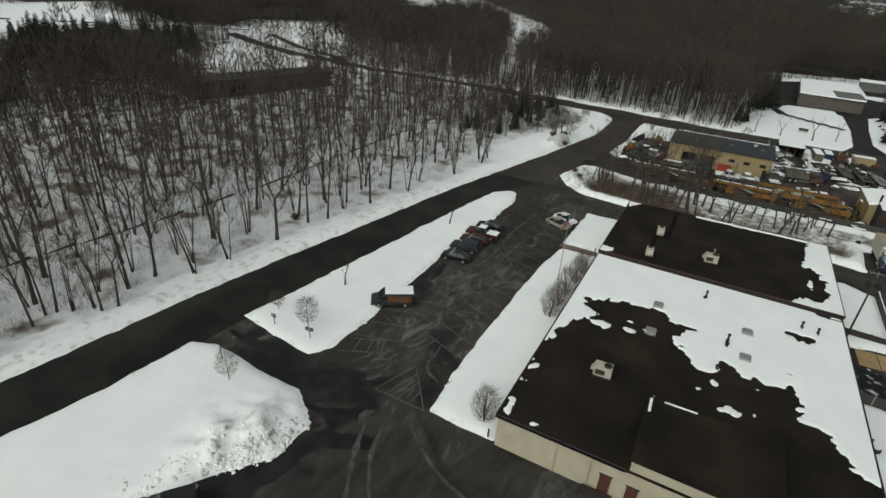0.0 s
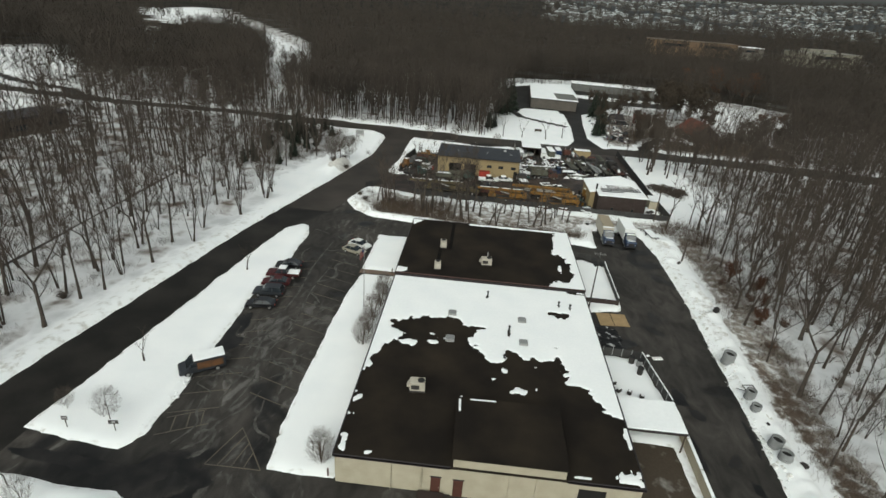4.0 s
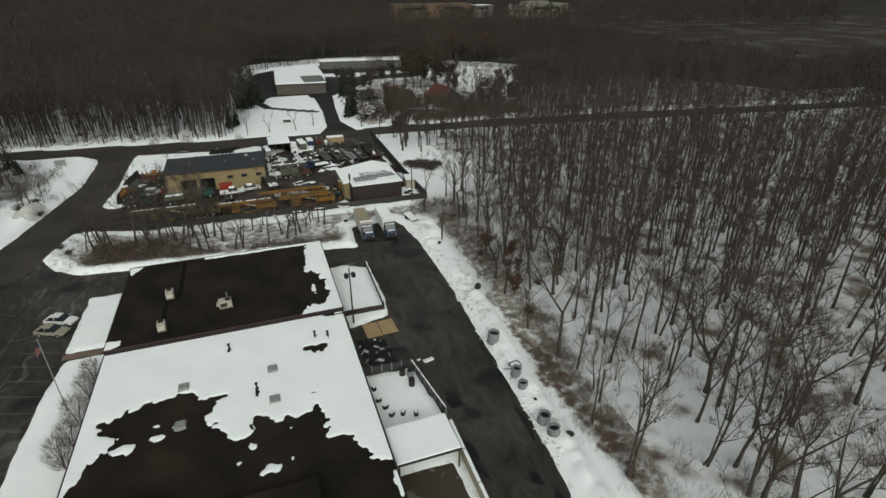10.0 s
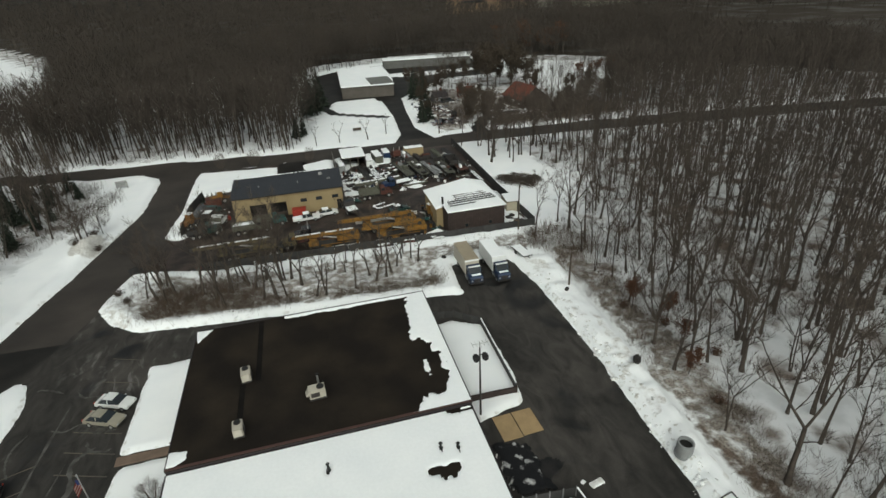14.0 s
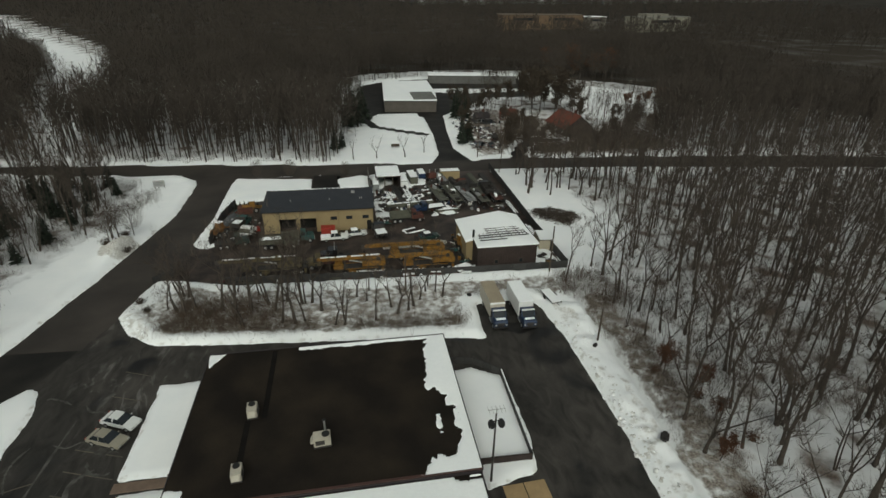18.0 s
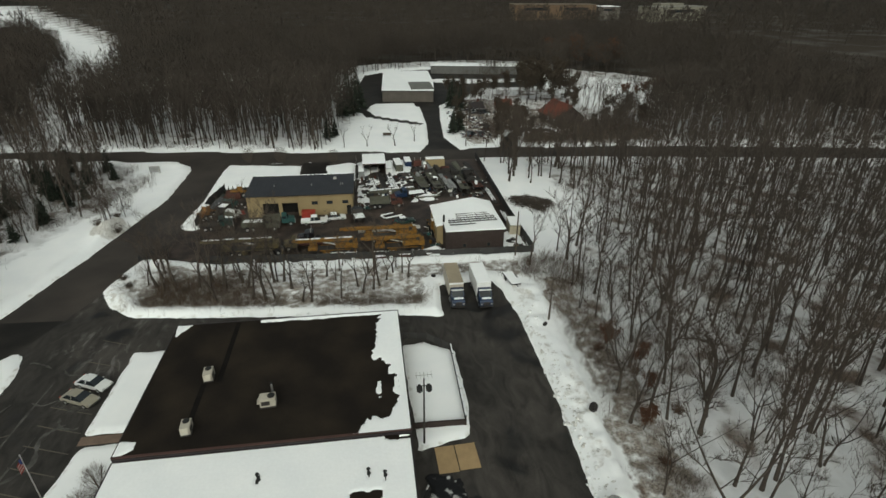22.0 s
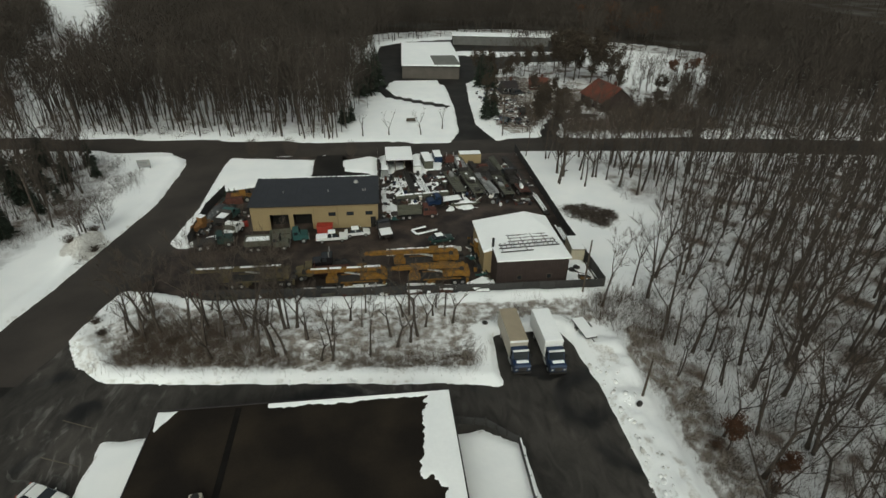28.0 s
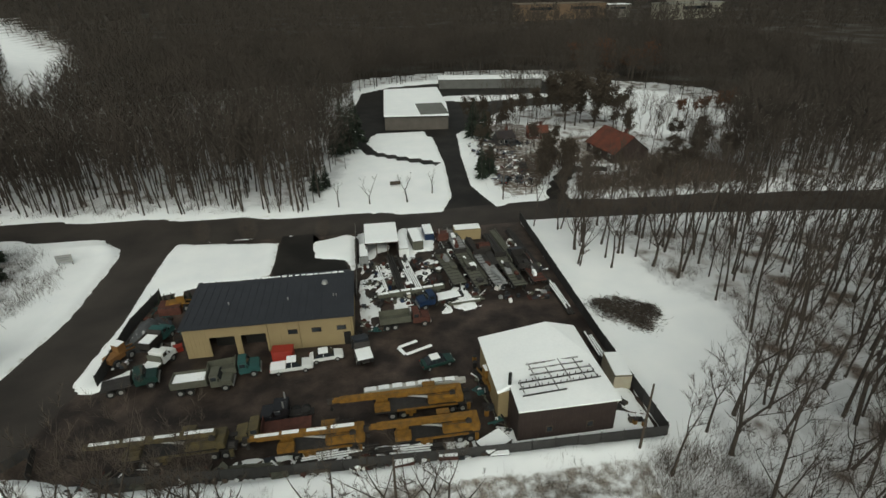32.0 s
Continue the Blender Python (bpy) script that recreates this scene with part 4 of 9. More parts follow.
tagged(sheet("roof_snow", rx2, ry2, rz, cell, SNOW), "band of melting snow along the roof's edge", "snow", kind="stuff")

# ---- yellow workshop in the yard ----
shop = thing("workshop_building", pose(1.2, 139.3, 0, 0, 0, -0.5), "tan metal workshop with a charcoal roof and open bay doors", "building")
W, D = 22.4, 10.8
part("wall", Prism([(-W / 2, 0), (-W / 2, 4.9), (W / 2, 4.9), (W / 2, 0), (-0.6, 0), (-0.6, 3.1), (-3.9, 3.1), (-3.9, 0), (-4.7, 0), (-4.7, 3.1), (-8.0, 3.1), (-8.0, 0)][::-1], "y", 0, 0.25), TAN, shop, "tan ribbed metal front wall")
for x in (-W / 2 + 0.12, W / 2 - 0.12):
    part("wall", Prism([(0.25, 0), (D, 0), (D, 5.3), (0.25, 4.9)], "x", x - 0.12, x + 0.12), TAN, shop, "tan metal end wall")
part("wall", Box((0, D - 0.12, 2.65), (W - 0.5, 0.24, 5.3), 0), TAN, shop)
part("roof", Prism([(-0.5, 4.86), (D + 0.3, 5.32), (D + 0.3, 5.5), (-0.5, 5.04)], "x", -W / 2 - 0.3, W / 2 + 0.3), SLATE, shop, "charcoal single-pitch metal roof")
for x in (-5.9, 2.2, 8.6, 9.0):
    part("roof_vent", Cyl((x, 4.6, 5.15), (x, 4.6, 5.65), 0.10), STEEL, shop)
part("roof_fan", Cyl((7.2, 8.2, 5.3), (7.2, 8.2, 5.8), 0.5, 0.35), STEEL, shop, "round roof fan")
for x in (-6.3, -2.3):
    # Board set back in the bay, painted as its unlit depth.
    part("bay_interior", Box((x, 2.4, 1.6), (3.3, 0.1, 3.2), 0), DARK_HOLE, shop, "near-black board painting the shade inside an open bay")
    part("bay_header", Box((x, 0.1, 3.2), (3.4, 0.12, 0.2), 0.01), DARK_WALL, shop)
for x, z, w in ((3.0, 2.9, 1.3), (6.2, 2.9, 1.3), (9.6, 2.9, 1.3)):
    wf = part("window", Box((x, -0.02, z), (w, 0.08, 0.75), 0.01), DARK_WALL, shop, "small dark window")
    part("pane", Box((x, -0.06, z), (w - 0.16, 0.04, 0.58), 0), GLASS, wf)
# Doorway is a flat panel; its darkness is painted.
part("door", Box((10.3, -0.03, 1.05), (0.95, 0.1, 2.1), 0.01), DARK_HOLE, shop, "near-black panel as a dark open doorway")
for x in (-0.3, 3.9, 10.9):
    part("downpipe", Cyl((x, -0.08, 0.1), (x, -0.08, 4.8), 0.07), TAN, shop)
for i in range(44):
    x = -W / 2 + 0.3 + i * 0.51
    if not (-8.1 < x < -0.5):
        part("siding_rib", Box((x, -0.012, 2.45), (0.05, 0.03, 4.8), 0), TAN, shop)
for i in range(22):
    x = -W / 2 + 0.3 + i * 1.05
    part("roof_seam", Prism([(-0.5, 5.05), (D + 0.3, 5.51), (D + 0.3, 5.55), (-0.5, 5.09)], "x", x - 0.03, x + 0.03), SLATE, shop)
part("lean_to_roof", Prism([(D + 0.3, 4.2), (D + 4.4, 3.4), (D + 4.4, 3.55), (D + 0.3, 4.35)], "x", 0.5, W / 2 - 0.5), SLATE, shop, "low charcoal lean-to roof")
part("lean_to_wall", Box((5.6, D + 2.3, 1.7), (10, 3.8, 3.4), 0.02), DARK_WALL, shop)
for i in range(22):
    part("roof_snow", Box((-10.4 + i * 0.95, D + 0.15 + random.uniform(-0.05, 0.05), 5.56), (random.uniform(0.5, 1.0), random.uniform(0.2, 0.4), 0.12), 0.04), SNOW, shop)

# ---- barn with the snow roof ----
barn = thing("storage_barn", pose(0, 0, 0), "dark-sided storage barn under thick roof snow", "building")
part("wall", Box((35.6, 118.2, 2.32), (11.2, 0.25, 4.64), 0), DARK_WALL, barn, "dark brown plank wall")
part("wall", Box((41.1, 125.1, 2.25), (0.25, 13.4, 4.5), 0), DARK_WALL, barn)
part("wall", Box((30.1, 120.2, 2.3), (0.25, 3.8, 4.6), 0), DARK_WALL, barn)
part("wall", Box((28.9, 126.8, 2.0), (0.25, 9.6, 4.0), 0), TAN, barn, "yellowish west wall")
part("wall", Box((35.0, 131.7, 2.05), (12.0, 0.25, 4.1), 0), DARK_WALL, barn)
part("wall", Box((29.5, 122.1, 2.0), (1.2, 0.25, 4.0), 0), TAN, barn)
part("gable", Prism([(28.8, 4.0), (41.2, 4.0), (41.2, 4.4), (37.6, 5.3)], "y", 131.5, 131.86), DARK_WALL, barn)
bm = bmesh.new()
grid = [((29.9, 117.8), 4.78), ((41.5, 117.8), 4.78), ((41.4, 125), 4.72), ((41.5, 132.0), 4.62), ((37.6, 132.1), 5.62), ((28.5, 132.0), 4.25), ((28.5, 121.8), 4.2), ((30.0, 122.0), 4.75), ((36.6, 123.2), 5.0)]
vt = [bm.verts.new((x, y, z)) for (x, y), z in grid]
for f in ((0, 1, 8), (1, 2, 8), (2, 3, 4, 8), (4, 5, 6, 8), (6, 7, 8), (7, 0, 8)):
    bm.faces.new([vt[i] for i in f])
bmesh.ops.recalc_face_normals(bm, faces=bm.faces)
bmesh.ops.solidify(bm, geom=bm.faces[:], thickness=0.2)
part("roof", bm, SNOW, barn, "hipped roof under smooth snow")
part("eave_board", Box((35.7, 117.98, 4.5), (11.5, 0.14, 0.16), 0.01), DARK_WALL, barn)
for x in (33.6, 38.3):
    w = part("window", Box((x, 118.03, 1.5), (0.8, 0.08, 0.9), 0.01), POLE_WOOD, barn, "small framed window")
    part("pane", Box((x, 118.0, 1.5), (0.6, 0.04, 0.7), 0), GLASS, w)
for i in range(24):
    part("plank", Box((30.3 + i * 0.465, 118.06, 2.2), (0.425, 0.05, 4.38), 0), DARK_WALL, barn)
part("stove_pipe", Cyl((30.2, 122.6, 4.3), (30.2, 122.6, 6.0), 0.2), BLACK, barn, "black stove pipe")
RACK_STEEL = mat("snowy_grey_steel", (0.09, 0.085, 0.08), 0.6, 0.2, 2.0, 9.0, 0.1, col2=(0.5, 0.5, 0.5), edge=0.56, sharp=0.1)
rack = thing("steel_roof_rack", pose(35.4, 120.9, 4.98, -1.0, 0, 3.5), "rusty steel frames lying on the barn's snowy roof", "steel frame")
for y, lo, hi in ((-0.9, -4.6, 0.6), (0.2, -4.6, 5.2), (1.2, -4.4, 4.9), (2.2, -2.6, 5.0), (3.2, -2.4, 4.4), (4.1, -2.4, 4.2)):
    part("rail", Box(((lo + hi) / 2, y, 0.12), (hi - lo, 0.13, 0.14), 0.01, random.uniform(-0.8, 0.8)), RACK_STEEL if y > 2 else DARKSTEEL, rack)
for x, lo, hi in ((-4.3, -1.0, 1.3), (-2.2, 0.2, 4.2), (-0.4, -0.9, 3.2), (1.6, 0.1, 4.2), (3.4, 0.2, 4.1), (4.8, 0.2, 2.4)):
    part("crossbar", Box((x, (lo + hi) / 2, 0.24), (0.1, hi - lo, 0.1), 0.01), RACK_STEEL, rack)
for x in np.arange(-4.2, 5, 0.75):
    part("strut", Box((x, 0.2, 0.32), (0.08, 0.08, 0.45), 0.01), DARKSTEEL, rack)
    part("strut", Box((x, 1.2, 0.32), (0.08, 0.08, 0.45), 0.01), DARKSTEEL, rack)

# ---- trees ----
class Soup:
    """Triangles and quads gathered as arrays."""
    def __init__(self):
        self.v, self.f, self.n = [], [], 0

    def tube(self, pts, radii, sides):
        pts = [Vector(p) for p in pts]
        for i, (p, r) in enumerate(zip(pts, radii)):
            d = (pts[min(i + 1, len(pts) - 1)] - pts[max(i - 1, 0)]).normalized()
            a = d.orthogonal().normalized()
            b = d.cross(a)
            for k in range(sides):
                t = 2 * math.pi * k / sides
                self.v.append(p + (a * math.cos(t) + b * math.sin(t)) * r)
        for i in range(len(pts) - 1):
            for k in range(sides):
                k2 = (k + 1) % sides
                o = self.n + i * sides
                self.f.append((o + k, o + k2, o + sides + k2))
                self.f.append((o + k, o + sides + k2, o + sides + k))
        self.n += len(pts) * sides

    def sliver(self, a, d, w, rnd):
        s = d.cross(Vector((rnd.uniform(-1, 1), rnd.uniform(-1, 1), rnd.uniform(-0.3, 0.3)))).normalized() * w
        self.v += [a - s, a + s, a + d]
        self.f.append((self.n, self.n + 1, self.n + 2))
        self.n += 3

    def arrays(self):
        return np.array([tuple(p) for p in self.v]), np.array(self.f)


def bare_tree(seed, h, limbs, subs, twigs, thick=0.012, start=0.38, spread=1.0, twig_w=0.022, sides=5, stems=1, crook=1.0, fork=True, rise=(0.7, 1.9)):
    """A leafless forest tree, crooked and forked: (trunk and limbs, twigs) as arrays."""
    rnd = random.Random(seed)
    wood, fine = Soup(), Soup()

    def wander(p, d, ln, n, bow, lift):
        """A bent line of n steps from p."""
        pts, d = [p], d.normalized()
        side = Vector((rnd.uniform(-1, 1), rnd.uniform(-1, 1), 0)) * bow
        for i in range(n):
            d = (d + side / n + Vector((rnd.uniform(-1, 1), rnd.uniform(-1, 1), 0)) * bow * 0.45 + Vector((0, 0, lift / n))).normalized()
            pts.append(pts[-1] + d * ln / n)
        return pts

    def dress(line, rad, count, t0, reach):
        """Limbs with twigs along a line."""
        turn = rnd.uniform(0, 6.28)
        n = len(line) - 1
        for i in range(count):
            t = t0 + (0.98 - t0) * (i + rnd.random() * 0.9) / count
            k = min(int(t * n), n - 1)
            u = t * n - k
            p, r = line[k].lerp(line[k + 1], u), rad[k] * (1 - u) + rad[k + 1] * u
            turn += 2.4 + rnd.uniform(-0.6, 0.6)
            ln = reach * rnd.uniform(0.55, 1.1) * (1.2 - 0.75 * t)
            d = Vector((math.cos(turn), math.sin(turn), rnd.uniform(*rise)))
            q = wander(p, d, ln, 3, 0.5 * crook, 0.5)
            rr = min(r * 0.55, 0.09)
            wood.tube(q, [rr, rr * 0.7, rr * 0.42, rr * 0.12], 3)
            for j in range(subs):
                w = (j + rnd.random()) / subs
                m = min(int((0.25 + 0.75 * w) * 3), 2)
                c = q[m].lerp(q[m + 1], rnd.random())
                e = (d.normalized() * 0.8 + Vector((rnd.uniform(-1, 1), rnd.uniform(-1, 1), rnd.uniform(0.1, 1.1)))).normalized() * ln * rnd.uniform(0.3, 0.6)
                fine.sliver(c, e, twig_w * 1.5, rnd)
                for _ in range(twigs):
                    c2 = c + e * rnd.uniform(0.15, 0.95)
                    fine.sliver(c2, (e.normalized() + Vector((rnd.uniform(-1, 1), rnd.uniform(-1, 1), rnd.uniform(-0.2, 1.0)))).normalized() * ln * rnd.uniform(0.15, 0.42), twig_w, rnd)

    for s in range(stems):
        lean = Vector((rnd.uniform(-1, 1), rnd.uniform(-1, 1), 0)) * (0.06 if stems == 1 else 0.2)
        base = Vector((rnd.uniform(-0.3, 0.3), rnd.uniform(-0.3, 0.3), -0.4)) * (1 if stems > 1 else 0) + Vector((0, 0, -0.2))
        hh = h * (1 if s == 0 else rnd.uniform(0.7, 0.95))
        r0 = hh * thick / (1 if stems == 1 else 1.3)
        split = rnd.uniform(0.24, 0.52) if fork and rnd.random() < 0.7 else 0.97
        trunk = wander(base, Vector((0, 0, 1)) + lean, hh * split, 5, 0.10 * crook, 0.0)
        rt = [r0 * (1.35 if i == 0 else 1 - (0.35 if split < 0.9 else 0.93) * i / 5) for i in range(6)]
        wood.tube(trunk, rt, sides)
        reach = hh * 0.24 * spread
        if split > 0.9:
            dress(trunk, rt, limbs, start, reach)
            continue
        forks = 2 if rnd.random() < 0.7 else 3
        turn = rnd.uniform(0, 6.28)
        dress(trunk, rt, max(1, limbs // 5), 0.55, reach * 0.8)
        for f in range(forks):
            turn += 6.283 / forks + rnd.uniform(-0.4, 0.4)
            open_ = rnd.uniform(0.22, 0.55)
            ld = wander(trunk[-1], trunk[-1] - trunk[-2] + Vector((math.cos(turn), math.sin(turn), 0)) * open_ * (trunk[-1] - trunk[-2]).length * 1.6, hh * (1 - split) * rnd.uniform(0.8, 1.05), 4, 0.16 * crook, 0.35)
            rl = [rt[-1] * v for v in (0.78, 0.6, 0.42, 0.24, 0.05)]
            wood.tube(ld, rl, max(3, sides - 1))
            dress(ld, rl, max(2, int(limbs * 0.9 / forks)), 0.12, reach)
    return wood.arrays(), fine.arrays()


def scatter(kinds, places, seed):
    """Many trees as one pair of arrays: kinds are (verts, faces); places are (x, y, z, scale)."""
    rs = np.random.RandomState(seed)
    which, turn = rs.randint(0, len(kinds), len(places)), rs.uniform(0, 6.283, len(places))
    V, Fc, n = [], [], 0
    for (x, y, z, s), w, a in zip(places, which, turn):
        v, f = kinds[w]
        c, si = math.cos(a) * s, math.sin(a) * s
        V.append(np.stack([v[:, 0] * c - v[:, 1] * si + x, v[:, 0] * si + v[:, 1] * c + y, v[:, 2] * s + z], 1))
        Fc.append(f + n)
        n += len(v)
    return np.concatenate(V), np.concatenate(Fc)


def fast_mesh(name, v, f, materials, idx=None):
    me = bpy.data.meshes.new(name)
    me.vertices.add(len(v))
    me.vertices.foreach_set("co", v.astype(np.float32).ravel())
    me.loops.add(f.size)
    me.loops.foreach_set("vertex_index", f.astype(np.int32).ravel())
    me.polygons.add(len(f))
    me.polygons.foreach_set("loop_start", np.arange(0, f.size, 3, dtype=np.int32))
    for m in materials:
        me.materials.append(m)
    if idx is not None:
        me.polygons.foreach_set("material_index", idx.astype(np.int32))
    me.update(calc_edges=True)
    return me


def both(pair):
    (v1, f1), (v2, f2) = pair
    return np.concatenate([v1, v2]), np.concatenate([f1, f2 + len(v1)])


WOODS_HALL = [(-138, 104), (-124, 150), (-134.5, 153.5), (-147, 112), (-164, 126), (-171, 118)]
WOODS_HALL_2 = [(-147, 53), (-187, 84), (-194, 75), (-164, 51.5), (-186, 29), (-179, 22)]
HOUSE_CLEAR = [(44, 186), (104, 184), (110, 205), (134, 240), (146, 296), (120, 306), (104, 276), (60, 262), (46, 245)]
BUILT = [HOUSE_CLEAR, WOODS_HALL, WOODS_HALL_2, [(-308, 515), (-290, 600), (-235, 590), (-235, 400)], [(-12, 33), (20.5, 33), (27, 34), (27.5, 94), (-19, 94)], [(18, 250), (50, 250), (50, 306), (18, 306)], [(72, 200), (96, 200), (98, 240), (72, 240)], SCRAP]
NW_BIG = [(-290, 124), (-310, 108), (-400, 140), (-446, 190), (-440, 262), (-345, 225), (-300, 160)]
OPEN = [NW_BIG, FAR_LAWN, CLEARING_NW, NW_FIELD, NW_FIELD_2, NW_FIELD_3, NW_FIELD_4, NW_FIELD_6, HOUSE_FIELD, EAST_GLADE, TRI, CLEARING_2, [(170, 610), (450, 610), (450, 740), (170, 740)]]


def wooded(x, y, margin):
    """Where trees may stand."""
    ok = snow_field(x, y) > margin
    for poly in BUILT:
        ok &= inside(x, y, poly) < -1.5
    for poly in OPEN:
        ok &= inside(x, y, poly) < 0
    ok &= inside(x, y, STRIP_BANK) < -0.5
    ok &= inside(x, y, EAST_BANK) < -1.0
    for poly in BEDS:
        ok &= inside(x, y, poly) < 0
    return ok


def jittered(x0, x1, y0, y1, s, seed):
    rs = np.random.RandomState(seed)
    a, b = np.meshgrid(np.arange(x0, x1, s), np.arange(y0, y1, s), indexing="ij")
    return (a + rs.uniform(-0.85, 0.85, a.shape) * s).ravel(), (b + rs.uniform(-0.85, 0.85, b.shape) * s).ravel(), rs


TREE_KINDS = [bare_tree(100 + i, 18.0, 11 + i % 3, 7, 9, 0.0105 + 0.0020 * (i % 3), 0.34 + 0.05 * (i % 3), 1.15, twig_w=0.020, fork=i % 3 > 0) for i in range(6)]
TREE_KINDS += [bare_tree(120, 17.0, 7, 6, 6, 0.0115, 0.4, 1.0, stems=3, twig_w=0.020), bare_tree(121, 15.0, 9, 6, 6, 0.011, 0.35, 1.1, stems=2, twig_w=0.020)]
TREE_KINDS += [bare_tree(130, 17.0, 15, 8, 10, 0.017, 0.22, 1.45, twig_w=0.020, crook=1.8, rise=(0.2, 1.3)), bare_tree(131, 16.0, 11, 7, 8, 0.016, 0.25, 1.4, stems=2, twig_w=0.020, crook=1.8, rise=(0.3, 1.5))]
TREE_KINDS += [bare_tree(140 + i, 10.5, 7 + i, 5, 6, 0.025, 0.40, 1.15, twig_w=0.018, crook=1.8, stems=1 + (i == 2), rise=(0.7, 2.0)) for i in range(4)]
TREE_KINDS += [bare_tree(150 + i, 15.0, 4, 5, 5, 0.0085, 0.42, 0.95, twig_w=0.018, crook=0.8, stems=4 + i, fork=False, rise=(1.1, 2.6)) for i in range(2)]
MID_KINDS = [bare_tree(200 + i, 18.0, 9, 6, 4, 0.010 + 0.0015 * (i % 3), 0.30 + 0.04 * (i % 4), 1.3, sides=3, twig_w=0.034, stems=1 + (i == 5), fork=i % 3 > 0) for i in range(7)]


def far_tree(seed, h, n, w, ln):
    """A far bare tree: a stem and a tall crown of thin upward twigs."""
    rr, s = random.Random(seed), Soup()
    top = Vector((rr.uniform(-0.6, 0.6), rr.uniform(-0.6, 0.6), h * 0.9))
    for k in range(2):
        s.sliver(Vector((0, 0, -0.5)), top, 0.17, rr)
    for k in range(5):
        a = rr.uniform(0, 6.283)
        s.sliver(top * rr.uniform(0.35, 0.6), Vector((math.cos(a) * h * 0.13, math.sin(a) * h * 0.13, h * rr.uniform(0.2, 0.35))), 0.07, rr)
    for k in range(n):
        t = rr.uniform(0.40, 0.97) if k % 4 else rr.uniform(0.5, 0.95)
        r = h * 0.17 * math.sqrt(rr.random()) * (1.1 - 0.8 * abs(t - 0.55))
        a = rr.uniform(0, 6.283)
        p = Vector((math.cos(a) * r, math.sin(a) * r, h * t)) + top * 0.0
        d = Vector((math.cos(a) * rr.uniform(-0.1, 0.9), math.sin(a) * rr.uniform(-0.1, 0.9), rr.uniform(0.3, 1.0))).normalized() * ln * rr.uniform(0.6, 1.3)
        s.sliver(p, d, w, rr)
    return s.arrays()


FAR_KINDS = [far_tree(300 + i, 18.0, 100, 0.12, 2.8) for i in range(6)]
VAST_KINDS = [far_tree(320 + i, 17.0, 36, 0.26, 3.7) for i in range(5)]
trunk_me = [fast_mesh("trunk", *k[0], [BARK]) for k in TREE_KINDS]
crown_me = [fast_mesh("crown", *k[1], [TWIG]) for k in TREE_KINDS]


def place_tree(x, y, k, s, label, group, lean=0.0):
    t = thing("bare_tree", pose(x, y, ground_z(x, y), random.uniform(-lean, lean), random.uniform(-lean, lean), random.uniform(0, 360)) @ Matrix.Scale(s, 4), label, "tree", group)
    share("trunk", trunk_me[k], t)
    share("crown", crown_me[k], t)
    return t


pick = random.Random(9)
# trees whose stems stand out
EAST_STEMS = [(52.1, 112.5, 8, 1.0), (44.4, 111.1, 4, 0.72), (49.7, 103.3, 1, 0.75), (52.5, 100.4, 2, 0.9), (50.9, 102.0, 0, 0.7), (57.3, 97.5, 3, 1.05), (48.4, 96.6, 7, 0.8), (54.9, 100.4, 1, 0.8), (56.1, 93.3, 9, 0.9),
              (59.4, 92.0, 8, 1.0), (51.3, 115.8, 5, 0.6), (56.9, 74.8, 9, 1.0), (48.8, 87.2, 1, 0.7), (57.2, 62.6, 3, 1.05), (60.4, 74.8, 0, 1.0), (55.0, 45.5, 0, 1.0)]
EAST_STEMS_2 = [(54.2, 39.5, 2, 0.8), (50.5, 34.2, 6, 1.0), (53.2, 33.1, 1, 0.95), (54.8, 31.9, 3, 1.0), (55.4, 28.1, 4, 0.85), (47.4, 40.4, 7, 0.5), (51.1, 51.9, 2, 0.75), (46.2, 48.4, 1, 0.5), (49.4, 48.6, 7, 0.55),
                (55.9, 53.3, 0, 0.95), (52.4, 62.5, 4, 0.8), (54.9, 61.7, 5, 0.9), (55.9, 25.3, 8, 0.9)]
WEST_STEMS = [(-62.0, 21.8, 1, 0.7), (-63.0, 23.7, 0, 0.75), (-62.6, 24.7, 3, 0.8), (-61.4, 26.0, 6, 0.8), (-59.8, 27.4, 6, 0.75), (-58.8, 27.7, 1, 0.7), (-58.1, 29.3, 4, 0.75), (-60.6, 32.4, 6, 0.9), (-60.6, 36.0, 2, 0.9),
              (-57.1, 39.3, 6, 1.1), (-56.5, 44.5, 6, 1.05), (-55.4, 52.9, 2, 1.1), (-55.7, 60.3, 3, 1.0), (-54.1, 63.4, 0, 0.9), (-54.5, 68.4, 6, 0.95), (-52.4, 73.2, 5, 0.85), (-53.4, 81.1, 1, 1.0), (-51.4, 88.5, 6, 0.9)]
for a, b, k, s in EAST_STEMS + EAST_STEMS_2:
    place_tree(a, b, k, s, "tall bare grey-brown tree in snowy woods", "woods east of the drive", 3)
for a, b, k, s in WEST_STEMS:
    place_tree(a, b, 15 if k == 6 else k, s, "slender bare tree at the edge of the street's snow bank", "woods west of the street", 4)
